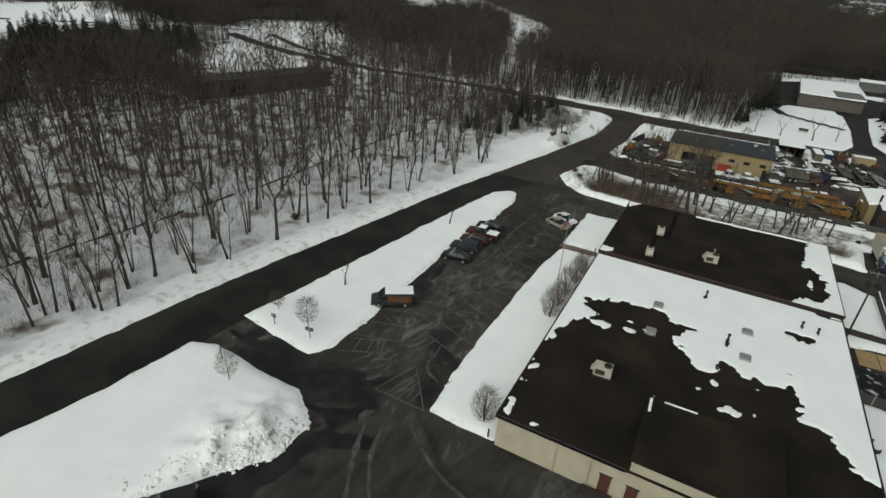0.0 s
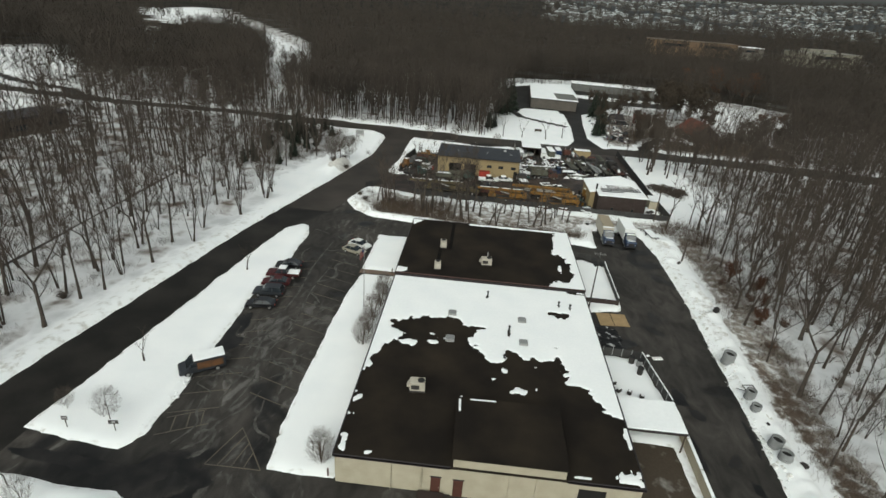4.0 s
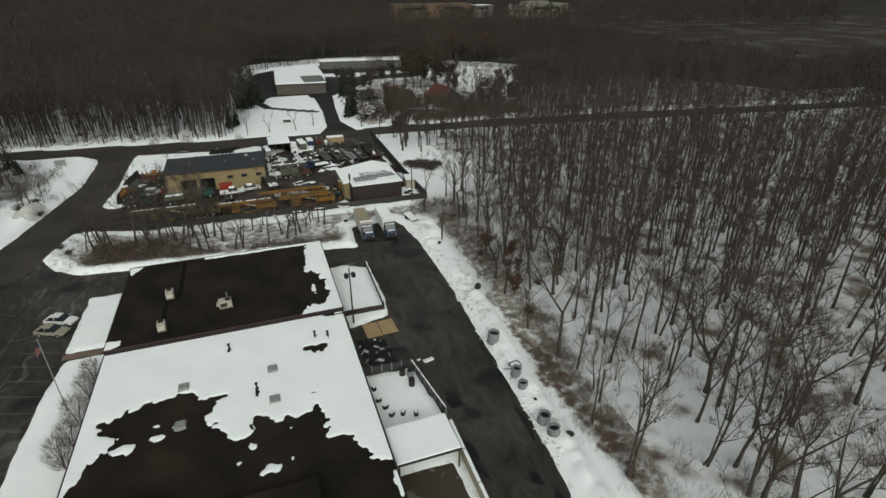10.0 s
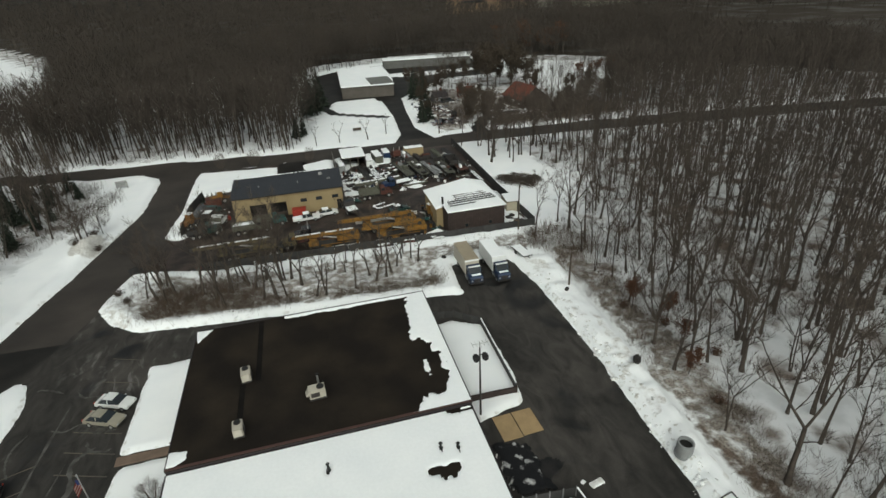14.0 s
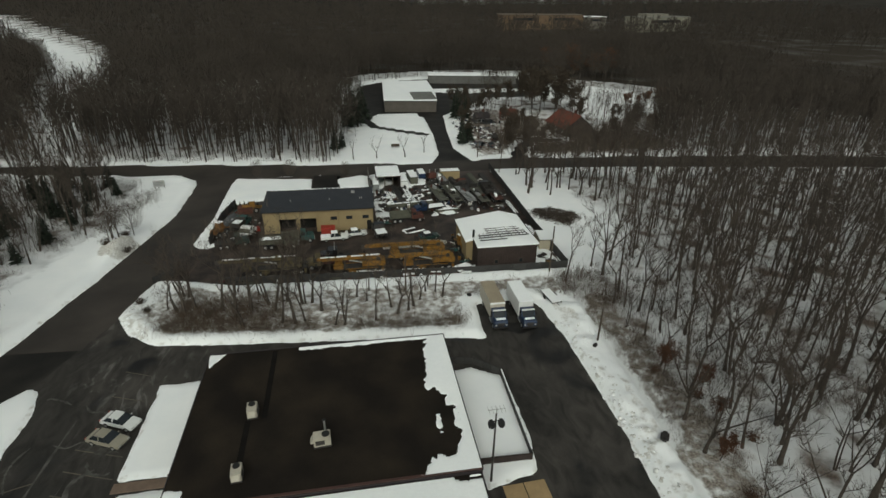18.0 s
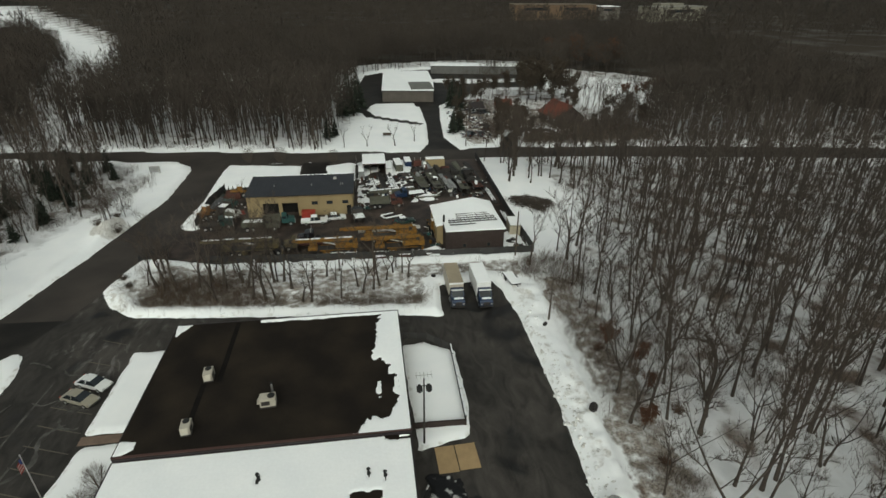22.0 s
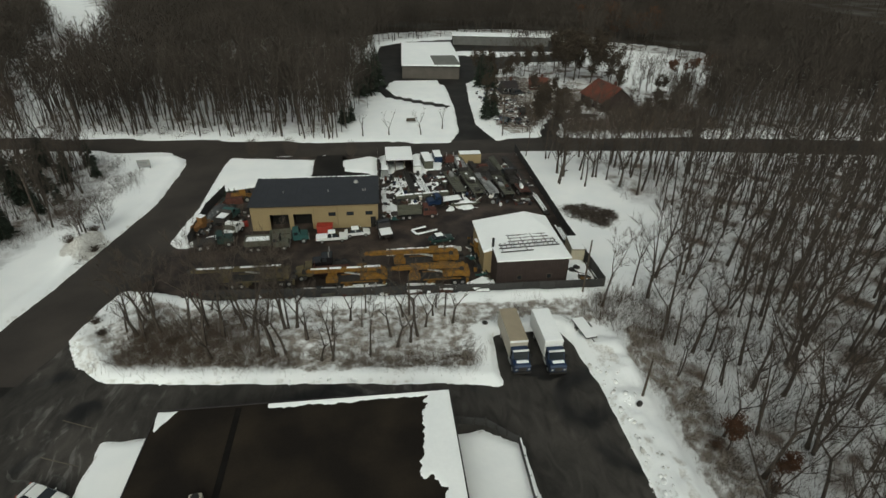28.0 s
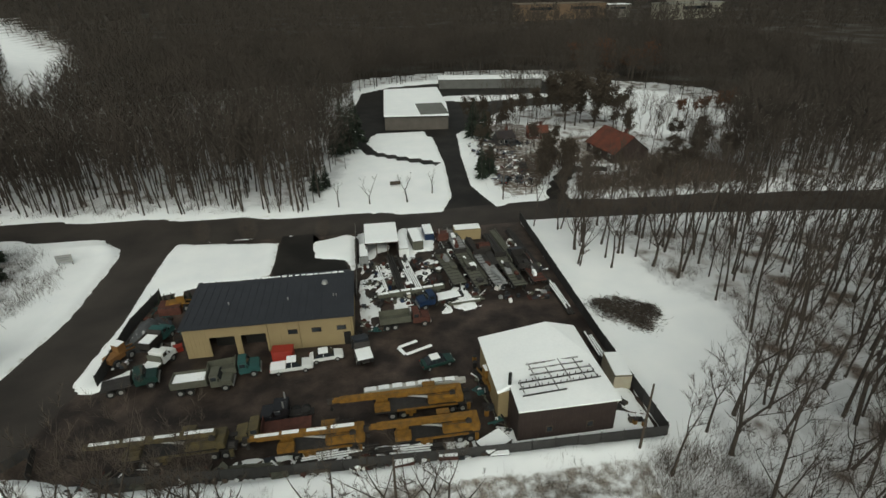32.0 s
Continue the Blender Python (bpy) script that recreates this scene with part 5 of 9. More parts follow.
BANK_STEMS = [(-19.9, 111.1, 0.62), (-18.7, 110.1, 0.6), (-17.2, 111.6, 0.55), (-10.6, 108.1, 0.6), (-9.2, 105.5, 0.55), (-4.8, 109.2, 0.5), (-1.8, 107.0, 0.5), (17.0, 107.3, 0.5), (22.1, 109.6, 0.42), (-3.4, 105.5, 0.5), (-1.4, 105.2, 0.55), (0.0, 105.5, 0.45), (2.4, 108.1, 0.62), (4.6, 103.7, 0.4), (6.0, 103.5, 0.4), (14.2, 105.4, 0.45), (16.0, 106.2, 0.5),
              (10.7, 104.1, 0.35), (-13.0, 110.5, 0.55), (-11.2, 112.0, 0.5), (-6.0, 111.0, 0.5), (8.0, 111.5, 0.45), (19.5, 111.5, 0.4), (-21.5, 112.0, 0.45)]
for a, b, s in BANK_STEMS + [(a + pick.uniform(-2, 2.5), b + pick.uniform(1.0, 6.5), s * 0.85) for a, b, s in BANK_STEMS]:
    place_tree(a, b, pick.choice((10, 11, 12, 13, 1, 4)), s * (1.75 if b < 112 else 1.4), "crooked bare tree on the snowy bank between lot and yard", "trees on the bank", 10)
for a, b, k, s in ((9.3, 189.5, 10, 0.62), (16.2, 190, 11, 0.7), (24.7, 189.5, 13, 0.7), (31.0, 194, 10, 0.6), (-38.8, 48.4, 11, 0.5), (-36.3, 73.8, 13, 0.45), (-36.8, 137.6, 12, 0.75), (-39.4, 141.0, 11, 0.6)):
    place_tree(a, b, k, s, "small dark bare tree standing alone on a lawn", "lone trees on the lawns", 2)
fixed = np.array([p[:2] for p in EAST_STEMS + EAST_STEMS_2 + WEST_STEMS])


def spaced(a, b):
    return np.min(np.hypot(fixed[:, 0] - a, fixed[:, 1] - b)) > 3.0


arch = thing("arched_tree", pose(56.5, 74.7, ground_z(56.5, 74.7)), "bare tree bowed over into an arch", "tree", "woods east of the drive")
bow, shoots, rr = Soup(), Soup(), random.Random(77)
curve = [Vector((-5.6 * (t / 10) ** 2.2 + 1.1 * math.sin(t * 0.3), 0.9 * t / 10, 9.6 * math.sin(min(t, 8.6) / 10 * 1.75) - 0.3)) for t in range(11)]
bow.tube(curve, [0.34 - 0.026 * t for t in range(11)], 6)
for k in range(14):
    i = rr.randrange(3, 10)
    p, d = curve[i], Vector((rr.uniform(-1, 0.5), rr.uniform(-1, 1), rr.uniform(0.2, 1.2))).normalized() * rr.uniform(1.5, 3.4)
    bow.tube([p, p + d * 0.5 + Vector((0, 0, 0.2)), p + d], [0.07, 0.045, 0.012], 3)
    for j in range(22):
        shoots.sliver(p + d * rr.uniform(0.3, 1), Vector((rr.uniform(-1, 1), rr.uniform(-1, 1), rr.uniform(-0.1, 1))).normalized() * rr.uniform(0.5, 1.3), 0.02, rr)
share("trunk", fast_mesh("trunk", *bow.arrays(), [BARK]), arch)
share("crown", fast_mesh("crown", *shoots.arrays(), [TWIG]), arch)

TREE_NEAR = []
x, y, rs = jittered(-80, -42, -5, 176, 5.0, 5)
ok = wooded(x, y, 4.8)
for a, b in zip(x[ok], y[ok]):
    TREE_NEAR.append((a, b, "woods west of the street"))
x, y, rs = jittered(46, 84, 22, 175, 4.9, 6)
ok = wooded(x, y, 4.0) & ~((x < 60) & (y < 84) & (rs.random_sample(x.shape) < 0.15))
for a, b in zip(x[ok], y[ok]):
    TREE_NEAR.append((a, b, "woods east of the drive"))
TREE_NEAR = [p for p in TREE_NEAR if spaced(p[0], p[1]) and (p[0] < 0 or p[1] < 122 or p[1] > 145 or pick.random() < 0.6)]
TREE_NEAR.sort(key=lambda p: (min(abs(p[0] + 50), abs(p[0] - 50)) + 0.1 * abs(p[1] - 70)))
SOLO, REST = TREE_NEAR[:280], TREE_NEAR[280:]
for a, b, g in SOLO:
    place_tree(a, b, pick.choice((14, 15, 14, 15, 14, 15, 6, 7, 1, 4) if a < 0 else (0, 1, 2, 3, 4, 5, 6, 7, 8, 9, 8, 4)), pick.uniform(0.65, 1.15), "tall bare grey-brown tree in snowy woods", g, 4)
rest = [(a, b, ground_z(a, b) - 0.1, pick.uniform(0.7, 1.15)) for a, b, g in REST]
for x0, x1, y0, y1, s, seed in ((-235, -80, -60, 184, 5.6, 7), (84, 190, 0, 172, 5.0, 8), (-42, 44, 187, 196, 5, 9)):
    x, y, rs = jittered(x0, x1, y0, y1, s, seed)
    ok = wooded(x, y, 4.5)
    rest += [(a, b, ground_z(a, b) - 0.1, pick.uniform(0.7, 1.15) * (0.65 if a < -150 else 1.0)) for a, b in zip(x[ok], y[ok])]
for n, x0, x1, y0, y1 in ((26, -104, -66, 200, 250), (16, -120, -88, 255, 310)):
    for k in range(n):
        a, b = pick.uniform(x0, x1), pick.uniform(y0, y1)
        rest.append((a, b, ground_z(a, b) - 0.1, pick.uniform(0.5, 0.9)))
for k in range(70):
    u = pick.random()
    a, b = -48.5 - 3 * u - 26 * pick.random(), 126 + 50 * u
    rest.append((a, b, ground_z(a, b) - 0.1, pick.uniform(0.4, 0.8)))
# thin low growth round the red-roofed house, thicker past its field
for n, x0, x1, y0, y1, lo, hi in ((22, 50, 76, 188, 196, 0.3, 0.6), (46, 92, 120, 186, 210, 0.5, 0.9), (36, 110, 160, 183, 214, 0.6, 1.0), (22, 102, 128, 212, 240, 0.35, 0.6), (26, 52, 76, 200, 232, 0.25, 0.5), (18, 74, 92, 188, 200, 0.3, 0.5), (34, 50, 82, 232, 262, 0.35, 0.65), (26, 96, 118, 214, 262, 0.4, 0.7), (26, 112, 138, 228, 262, 0.35, 0.6), (20, 104, 122, 250, 290, 0.3, 0.6), (14, 60, 100, 262, 282, 0.35, 0.6)):
    for k in range(n):
        a, b = pick.uniform(x0, x1), pick.uniform(y0, y1)
        rest.append((a, b, ground_z(a, b) - 0.1, pick.uniform(lo, hi)))
v, f = scatter([both(k) for k in MID_KINDS], rest, 11)
tagged(new("woodland_trees", fast_mesh("woodland_trees", v, f, [BARK])), "dense bare deciduous trees over snow", "trees", kind="stuff")

# plain stems that fill the stands: slightly bent poles with a few raised limbs
def pole_tree(seed, h):
    rr, s = random.Random(seed), Soup()
    b = [Vector((rr.uniform(-1, 1), rr.uniform(-1, 1), 0)) * 0.045 * h for _ in range(4)]
    pts = [Vector((0, 0, -0.3)), b[0] + Vector((0, 0, h * 0.35)), b[1] + Vector((0, 0, h * 0.7)), b[2] * 1.4 + Vector((0, 0, h))]
    r = h * rr.uniform(0.008, 0.0125)
    s.tube(pts, [r * 1.2, r, r * 0.6, r * 0.1], 3)
    for k in range(3):
        a = rr.uniform(0, 6.283)
        p = pts[1].lerp(pts[2], rr.random())
        s.tube([p, p + Vector((math.cos(a) * 0.06, math.sin(a) * 0.06, 0.16)) * h, p + Vector((math.cos(a) * 0.10, math.sin(a) * 0.10, 0.36)) * h], [r * 0.6, r * 0.35, 0.01], 3)
    for k in range(9):
        t = rr.uniform(0.45, 0.95)
        a = rr.uniform(0, 6.283)
        p = pts[1].lerp(pts[3], (t - 0.35) / 0.65)
        d = Vector((math.cos(a), math.sin(a), rr.uniform(0.7, 1.6))).normalized() * h * rr.uniform(0.08, 0.17)
        s.sliver(p, d, 0.04, rr)
        for j in range(6):
            s.sliver(p + d * rr.uniform(0.3, 1), Vector((rr.uniform(-1, 1), rr.uniform(-1, 1), rr.uniform(0.1, 1))).normalized() * h * rr.uniform(0.06, 0.12), 0.028, rr)
    return s.arrays()


POLES = [pole_tree(340 + i, 17.0) for i in range(7)]
stand = []
for x0, x1, y0, y1, s, seed, lim in ((70, 150, 60, 172, 5.2, 41, 5.0), (-115, 4, 187, 232, 3.2, 42, 2.0), (48, 220, 172, 222, 4.0, 43, 2.0), (-110, -72, 0, 180, 9.0, 44, 6.0)):
    x, y, rs = jittered(x0, x1, y0, y1, s, seed)
    ok = wooded(x, y, lim)
    stand += [(a, b, ground_z(a, b) - 0.1, pick.uniform(0.75, 1.2)) for a, b in zip(x[ok], y[ok])]
v, f = scatter(POLES, stand, 45)
tagged(new("woodland_poles", fast_mesh("woodland_poles", v, f, [BARK])), "slender bare stems filling the snowy woods", "trees", kind="stuff")

far, vast = [], []
THICKET = [(-162, 56), (-128, 98), (-150, 120), (-182, 104), (-190, 72)]
x, y, rs = jittered(-240, -126, 56, 130, 3.4, 46)
ok = (inside(x, y, THICKET) > 0) & (inside(x, y, WOODS_HALL) < -1.5) & (inside(x, y, WOODS_HALL_2) < -1.5)
far += [(a, b, ground_z(a, b), pick.uniform(0.7, 0.9)) for a, b in zip(x[ok], y[ok])]
for x0, x1, y0, y1, s, seed, m in ((-330, 250, 187, 430, 5.0, 12, far), (-420, -235, -60, 100, 8.0, 13, vast), (-460, -290, 100, 260, 10.0, 21, vast), (190, 330, 20, 187, 6.0, 14, far)):
    x, y, rs = jittered(x0, x1, y0, y1, s, seed)
    ok = wooded(x, y, 2.2)
    ok &= ~((x > 128) & (y > 195) & (y < 330) & (rs.random_sample(x.shape) < 0.4))
    m += [(a, b, ground_z(a, b), pick.uniform(0.7, 1.1)) for a, b in zip(x[ok], y[ok])]
for x0, x1, y0, y1, s, seed, lo, hi in ((-700, 800, 430, 1150, 15.0, 15, 0.9, 1.3), (-1200, -420, -100, 430, 16.0, 18, 1.0, 1.4), (-1100, 100, 1150, 2300, 40.0, 17, 1.2, 1.8), (100, 1700, 1150, 2300, 27.0, 20, 0.7, 1.3)):
    x, y, rs = jittered(x0, x1, y0, y1, s, seed)
    ok = wooded(x, y, 4.0) & (np.abs(x - 30) < np.maximum(1.35 * y, 1200 * (x0 == -1200)))
    vast += [(a, b, ground_z(a, b), pick.uniform(lo, hi)) for a, b in zip(x[ok], y[ok])]
v, f = scatter(FAR_KINDS, far, 16)
tagged(new("far_woods", fast_mesh("far_woods", v, f, [FAR_BARK])), "dark leafless woods beyond the cross street", "woods", kind="stuff")
v, f = scatter(VAST_KINDS, vast, 19)
tagged(new("distant_woods", fast_mesh("distant_woods", v, f, [FAR_BARK])), "dark leafless woods stretching to the hills", "woods", kind="stuff")


def brush_clump(seed, n, h, w, r):
    rnd, s = random.Random(seed), Soup()
    for _ in range(n):
        a = Vector((rnd.gauss(0, r), rnd.gauss(0, r), -0.05))
        s.sliver(a, Vector((rnd.gauss(0, 0.35), rnd.gauss(0, 0.35), 1)) * h * rnd.uniform(0.4, 1), w, rnd)
    return s.arrays()


CLUMPS = [brush_clump(400 + i, 34, 1.6, 0.015, 0.8) for i in range(5)]


def brush_patch(name, poly, s, scale, material, label, seed, keep=0.35):
    p = np.array(poly)
    x, y, rs = jittered(p[:, 0].min(), p[:, 0].max(), p[:, 1].min(), p[:, 1].max(), s, seed)
    ok = (inside(x, y, poly) > 0.3) & (fnoise(x / 6, y / 6, seed) > keep) & (snow_field(x, y) > (1.2 if poly is BANK_BRUSH else 2.0))
    ok &= inside(x, y, EAST_GLADE) < 0
    ok &= ~((x > 46) & (x < 64) & (y > 118) & (y < 172))
    places = [(a, b, ground_z(a, b), rs.uniform(*scale)) for a, b in zip(x[ok], y[ok])]
    v, f = scatter(CLUMPS, places, seed)
    tagged(new(name, fast_mesh(name, v, f, [material])), label, "brush", kind="stuff")


brush_patch("dead_brush", BANK_BRUSH, 0.62, (0.35, 0.95), BRUSH, "dry brown brush and weeds on a snowy bank", 70, 0.30)
brush_patch("dead_brush", STRIP_BANK, 1.9, (0.4, 1.2), SHRUB_TWIG, "thin grey weeds on a snowy bank", 79, 0.42)
brush_patch("dead_brush", EAST_BRUSH, 0.9, (0.4, 1.1), BRUSH, "dry brown brush between snow bank and woods", 71, 0.32)
brush_patch("undergrowth", [(47, 20), (47, 172), (80, 168), (80, 20)], 2.0, (0.5, 1.7), TWIG, "thin bare undergrowth in snowy woods", 72, 0.50)
brush_patch("dead_brush", [(40.5, 108), (41, 113), (44.5, 114.5), (50, 114), (54, 108), (52.5, 102), (48.5, 102), (46, 106)], 0.8, (0.5, 1.5), BRUSH, "dry brown brush round the corner of a fence", 80, 0.24)
brush_patch("undergrowth", [(49, 84), (50, 117), (63, 117), (67, 84)], 2.7, (1.3, 2.5), TWIG, "tall bare shrubs under leafless trees", 81, 0.50)
brush_patch("undergrowth", [(-60, 194), (-60, 205), (2, 199), (2, 188), (-22, 190)], 2.2, (0.5, 1.4), TWIG, "bare thicket along the cross street", 75, 0.35)
brush_patch("undergrowth", [(46, 187), (48, 200), (150, 186), (240, 172), (240, 165), (150, 178), (88, 185)], 2.2, (0.5, 1.4), TWIG, "bare thicket along the cross street", 76, 0.35)
brush_patch("undergrowth", [(-95, 0), (-95, 180), (-62, 170), (-47, 120), (-56, 60), (-62, 15)], 2.4, (0.5, 1.4), TWIG, "thin bare undergrowth in snowy woods", 73, 0.45)
brush_patch("dead_brush", [(56, 189), (112, 186), (114, 208), (98, 212), (80, 206), (72, 216), (60, 216)], 1.3, (0.8, 2.0), BRUSH, "tall brown brush round a red-roofed house", 78, 0.30)
brush_patch("dead_brush", [(-70, 180), (-40, 176), (-37, 160), (-44, 140), (-56, 128), (-70, 140)], 1.5, (0.5, 1.5), TWIG, "dark brush and saplings by the street corner", 74, 0.34)
brush_patch("dead_brush", [(-22, 105), (-3, 103.5), (-3, 113), (-20, 115)], 0.9, (0.6, 1.6), BRUSH, "brown brush under small trees on a bank", 77, 0.36)


def conifer(seed, h, n=34):
    """A spruce: stem and drooping sprays of needles."""
    rnd, wood, leaf = random.Random(seed), Soup(), Soup()
    wood.tube([(0, 0, -0.2), (0, 0, h * 0.6), (0, 0, h)], [h * 0.016, h * 0.009, 0.02], 5)
    for i in range(n):
        t = 0.10 + 0.88 * i / n
        for k in range(7):
            a = rnd.uniform(0, 6.283)
            ln = h * 0.21 * (1.05 - t) * rnd.uniform(0.75, 1.15) + 0.15
            d = Vector((math.cos(a), math.sin(a), rnd.uniform(-0.25, 0.15))) * ln
            p = Vector((0, 0, h * t))
            for j in range(3):
                leaf.sliver(p + d * (0.15 + 0.25 * j), d * rnd.uniform(0.4, 0.65) + Vector((rnd.uniform(-0.2, 0.2), rnd.uniform(-0.2, 0.2), -0.1)) * ln, ln * 0.16, rnd)
    return wood.arrays(), leaf.arrays()


CON = [conifer(500 + i, 11.0) for i in range(3)]
con_t, con_c = [fast_mesh("trunk", *k[0], [BARK]) for k in CON], [fast_mesh("crown", *k[1], [NEEDLE]) for k in CON]
CONIFERS = [(-50.9, 172.7, 0.6), (-54, 168, 0.65), (-57, 163, 0.8), (-53.5, 158.5, 0.6), (-50.1, 149, 0.5), (-60, 172, 0.8), (-48.4, 153, 0.5), (-64, 165, 0.8), (-52, 163, 0.5), (-55, 153, 0.6), (-47, 166, 0.45), (-58, 156, 0.7), (-61, 148, 0.7), (12, 229, 1.3), (10, 234, 1.4), (13.5, 238, 1.4), (8, 226, 1.1), (4, 199, 0.7), (6.2, 201, 0.6),
            (44.5, 200.5, 0.7), (47, 203, 0.8), (45.5, 206, 0.7), (49.5, 238, 1.0), (51.5, 244, 1.1), (53, 236, 0.9)]
for i in range(12):
    u = pick.random()
    CONIFERS.append((-50 - 3 * u - 14 * pick.random(), 130 + 46 * u, pick.uniform(0.3, 0.6)))
for i in range(74):
    u, w = pick.random(), pick.random() ** 1.6
    CONIFERS.append((-226 + 28 * u - 40 * w, 98 + 62 * u + 20 * w, pick.uniform(0.85, 1.35)))
for a, b, s in CONIFERS:
    k = pick.randrange(3)
    t = thing("conifer", pose(a, b, ground_z(a, b), 0, 0, pick.uniform(0, 360)) @ Matrix.Scale(s, 4), "dark green spruce standing in the snow", "tree", "dark conifers")
    share("trunk", con_t[k], t), share("crown", con_c[k], t)



def leafy_oak(seed, h, n):
    """A broad oak that keeps its dead leaves: trunk with limbs, twigs, and a ragged crown of small dry leaf tufts."""
    rnd, leaf = random.Random(seed), Soup()
    wood, fine = bare_tree(seed, h, 12, 5, 3, 0.018, 0.25, 1.6, twig_w=0.04, crook=1.4)
    tips = fine[0][2::3]
    for k in range(n):
        p = Vector(tips[rnd.randrange(len(tips))]) + Vector((rnd.gauss(0, 0.5), rnd.gauss(0, 0.5), rnd.gauss(0, 0.4)))
        leaf.sliver(p, Vector((rnd.uniform(-1, 1), rnd.uniform(-1, 1), rnd.uniform(-0.6, 0.6))) * 0.7, 0.17, rnd)
    return both((wood, fine)), leaf.arrays()


OAK_LEAF = mat("dead_oak_leaves", (0.042, 0.035, 0.028), 0.9, 0.25, 0.5, 4.0, 0.0, col2=(0.070, 0.055, 0.041), spec=0.05)
RUSSET_LEAF = mat("russet_oak_leaves", (0.070, 0.038, 0.024), 0.9, 0.25, 0.5, 4.0, 0.0, col2=(0.105, 0.055, 0.034), spec=0.05)
OAKS = [leafy_oak(600 + i, 11.0, 1500) for i in range(3)]
oak_t = [fast_mesh("trunk", *k[0], [BARK]) for k in OAKS]
oak_c = {m.name: [fast_mesh("crown", *k[1], [m]) for k in OAKS] for m in (OAK_LEAF, RUSSET_LEAF)}
OAK_PLACES = [(62, 190.5, 0.75, OAK_LEAF), (64.5, 195, 0.85, OAK_LEAF), (60, 199, 0.7, OAK_LEAF), (67, 201, 0.75, OAK_LEAF), (64, 207, 0.7, OAK_LEAF), (90, 192, 0.55, OAK_LEAF), (95, 196, 0.6, OAK_LEAF), (100, 199, 0.65, OAK_LEAF), (104, 203, 0.6, OAK_LEAF), (85, 189, 0.45, OAK_LEAF), (58, 194, 0.6, OAK_LEAF), (61.5, 203, 0.7, OAK_LEAF), (65.5, 211, 0.7, OAK_LEAF), (69, 194, 0.6, OAK_LEAF), (70, 207, 0.65, OAK_LEAF), (98, 205, 0.6, OAK_LEAF), (93, 200, 0.5, OAK_LEAF), (107, 208, 0.7, OAK_LEAF), (108, 196, 0.8, OAK_LEAF), (72, 213, 0.5, OAK_LEAF), (55, 236, 0.7, OAK_LEAF), (47.5, 204, 0.6, OAK_LEAF), (60, 242, 0.7, OAK_LEAF), (64, 250, 0.8, OAK_LEAF), (70, 255, 0.8, OAK_LEAF), (77, 258, 0.9, OAK_LEAF), (50, 226, 0.6, OAK_LEAF), (96, 226, 0.6, OAK_LEAF), (99, 234, 0.7, OAK_LEAF), (101, 246, 0.8, OAK_LEAF), (97, 254, 0.9, OAK_LEAF), (90, 250, 0.8, OAK_LEAF), (105, 218, 0.7, OAK_LEAF), (112, 214, 0.8, OAK_LEAF), (76, 204, 0.5, OAK_LEAF), (81, 200, 0.45, OAK_LEAF), (82, 243, 1.2, OAK_LEAF), (87, 247, 1.35, OAK_LEAF), (92, 243, 1.3, OAK_LEAF), (95, 250, 1.4, OAK_LEAF), (86, 254, 1.4, OAK_LEAF), (98, 241, 1.1, OAK_LEAF), (66, 226, 0.6, OAK_LEAF), (73, 227, 0.5, OAK_LEAF),
              (52, 248, 0.9, OAK_LEAF), (56, 253, 0.8, OAK_LEAF), (84, 262, 1.0, OAK_LEAF), (92, 268, 1.1, OAK_LEAF), (98, 276, 1.1, OAK_LEAF), (88, 274, 1.0, OAK_LEAF), (102, 262, 0.8, OAK_LEAF), (48.2, 85.5, 0.42, RUSSET_LEAF), (50.6, 81.0, 0.38, RUSSET_LEAF), (46.5, 71.0, 0.35, RUSSET_LEAF), (49.5, 76.5, 0.3, RUSSET_LEAF)]
for i in range(9):
    OAK_PLACES.append((124 + 4.2 * i + pick.uniform(-2, 2), 350 - 3.0 * i + pick.uniform(-6, 6), pick.uniform(1.0, 1.5), RUSSET_LEAF))
for i in range(11):
    OAK_PLACES.append((129 + 3.1 * i + pick.uniform(-2, 2), 252 + 0.9 * i + pick.uniform(-4, 4), pick.uniform(0.4, 0.65), RUSSET_LEAF))
for i, (a, b, s, m) in enumerate(OAK_PLACES):
    t = thing("oak_tree", pose(a, b, ground_z(a, b), 0, 0, 47 * i) @ Matrix.Scale(s, 4), "oak with dead russet leaves in snow" if m is RUSSET_LEAF else "broad oak with dull brown leaves beyond the street", "tree", "oaks that keep dead leaves")
    share("trunk", oak_t[i % 3], t), share("crown", oak_c[m.name][i % 3], t)

# ---- vehicles ----
def wheel(parent, x, y, r=0.34, w=0.22, double=False):
    t = part("wheel", Cyl((x, y - w / 2, r), (x, y + w / 2, r), r, sides=14), BLACK, parent, "black tyre")
    s = 1 if y > 0 else -1
    part("rim", Cyl((x, y + s * (w / 2 - 0.02), r), (x, y + s * (w / 2 + 0.015), r), r * 0.55, sides=10), STEEL, t)
    return t


def cabin(x0, x1, x0t, x1t, w, wt, z0, z1):
    """A glasshouse: four-sided, narrower at the top."""
    bm = bmesh.new()
    a = [bm.verts.new(p) for p in ((x0, -w / 2, z0), (x1, -w / 2, z0), (x1, w / 2, z0), (x0, w / 2, z0))]
    b = [bm.verts.new(p) for p in ((x0t, -wt / 2, z1), (x1t, -wt / 2, z1), (x1t, wt / 2, z1), (x0t, wt / 2, z1))]
    bm.faces.new(a[::-1]), bm.faces.new(b)
    for i in range(4):
        j = (i + 1) % 4
        bm.faces.new((a[i], a[j], b[j], b[i]))
    return bm


def rounded(bm, by=0.05):
    bmesh.ops.bevel(bm, geom=bm.edges[:], offset=by, segments=2, affect="EDGES")
    return bm


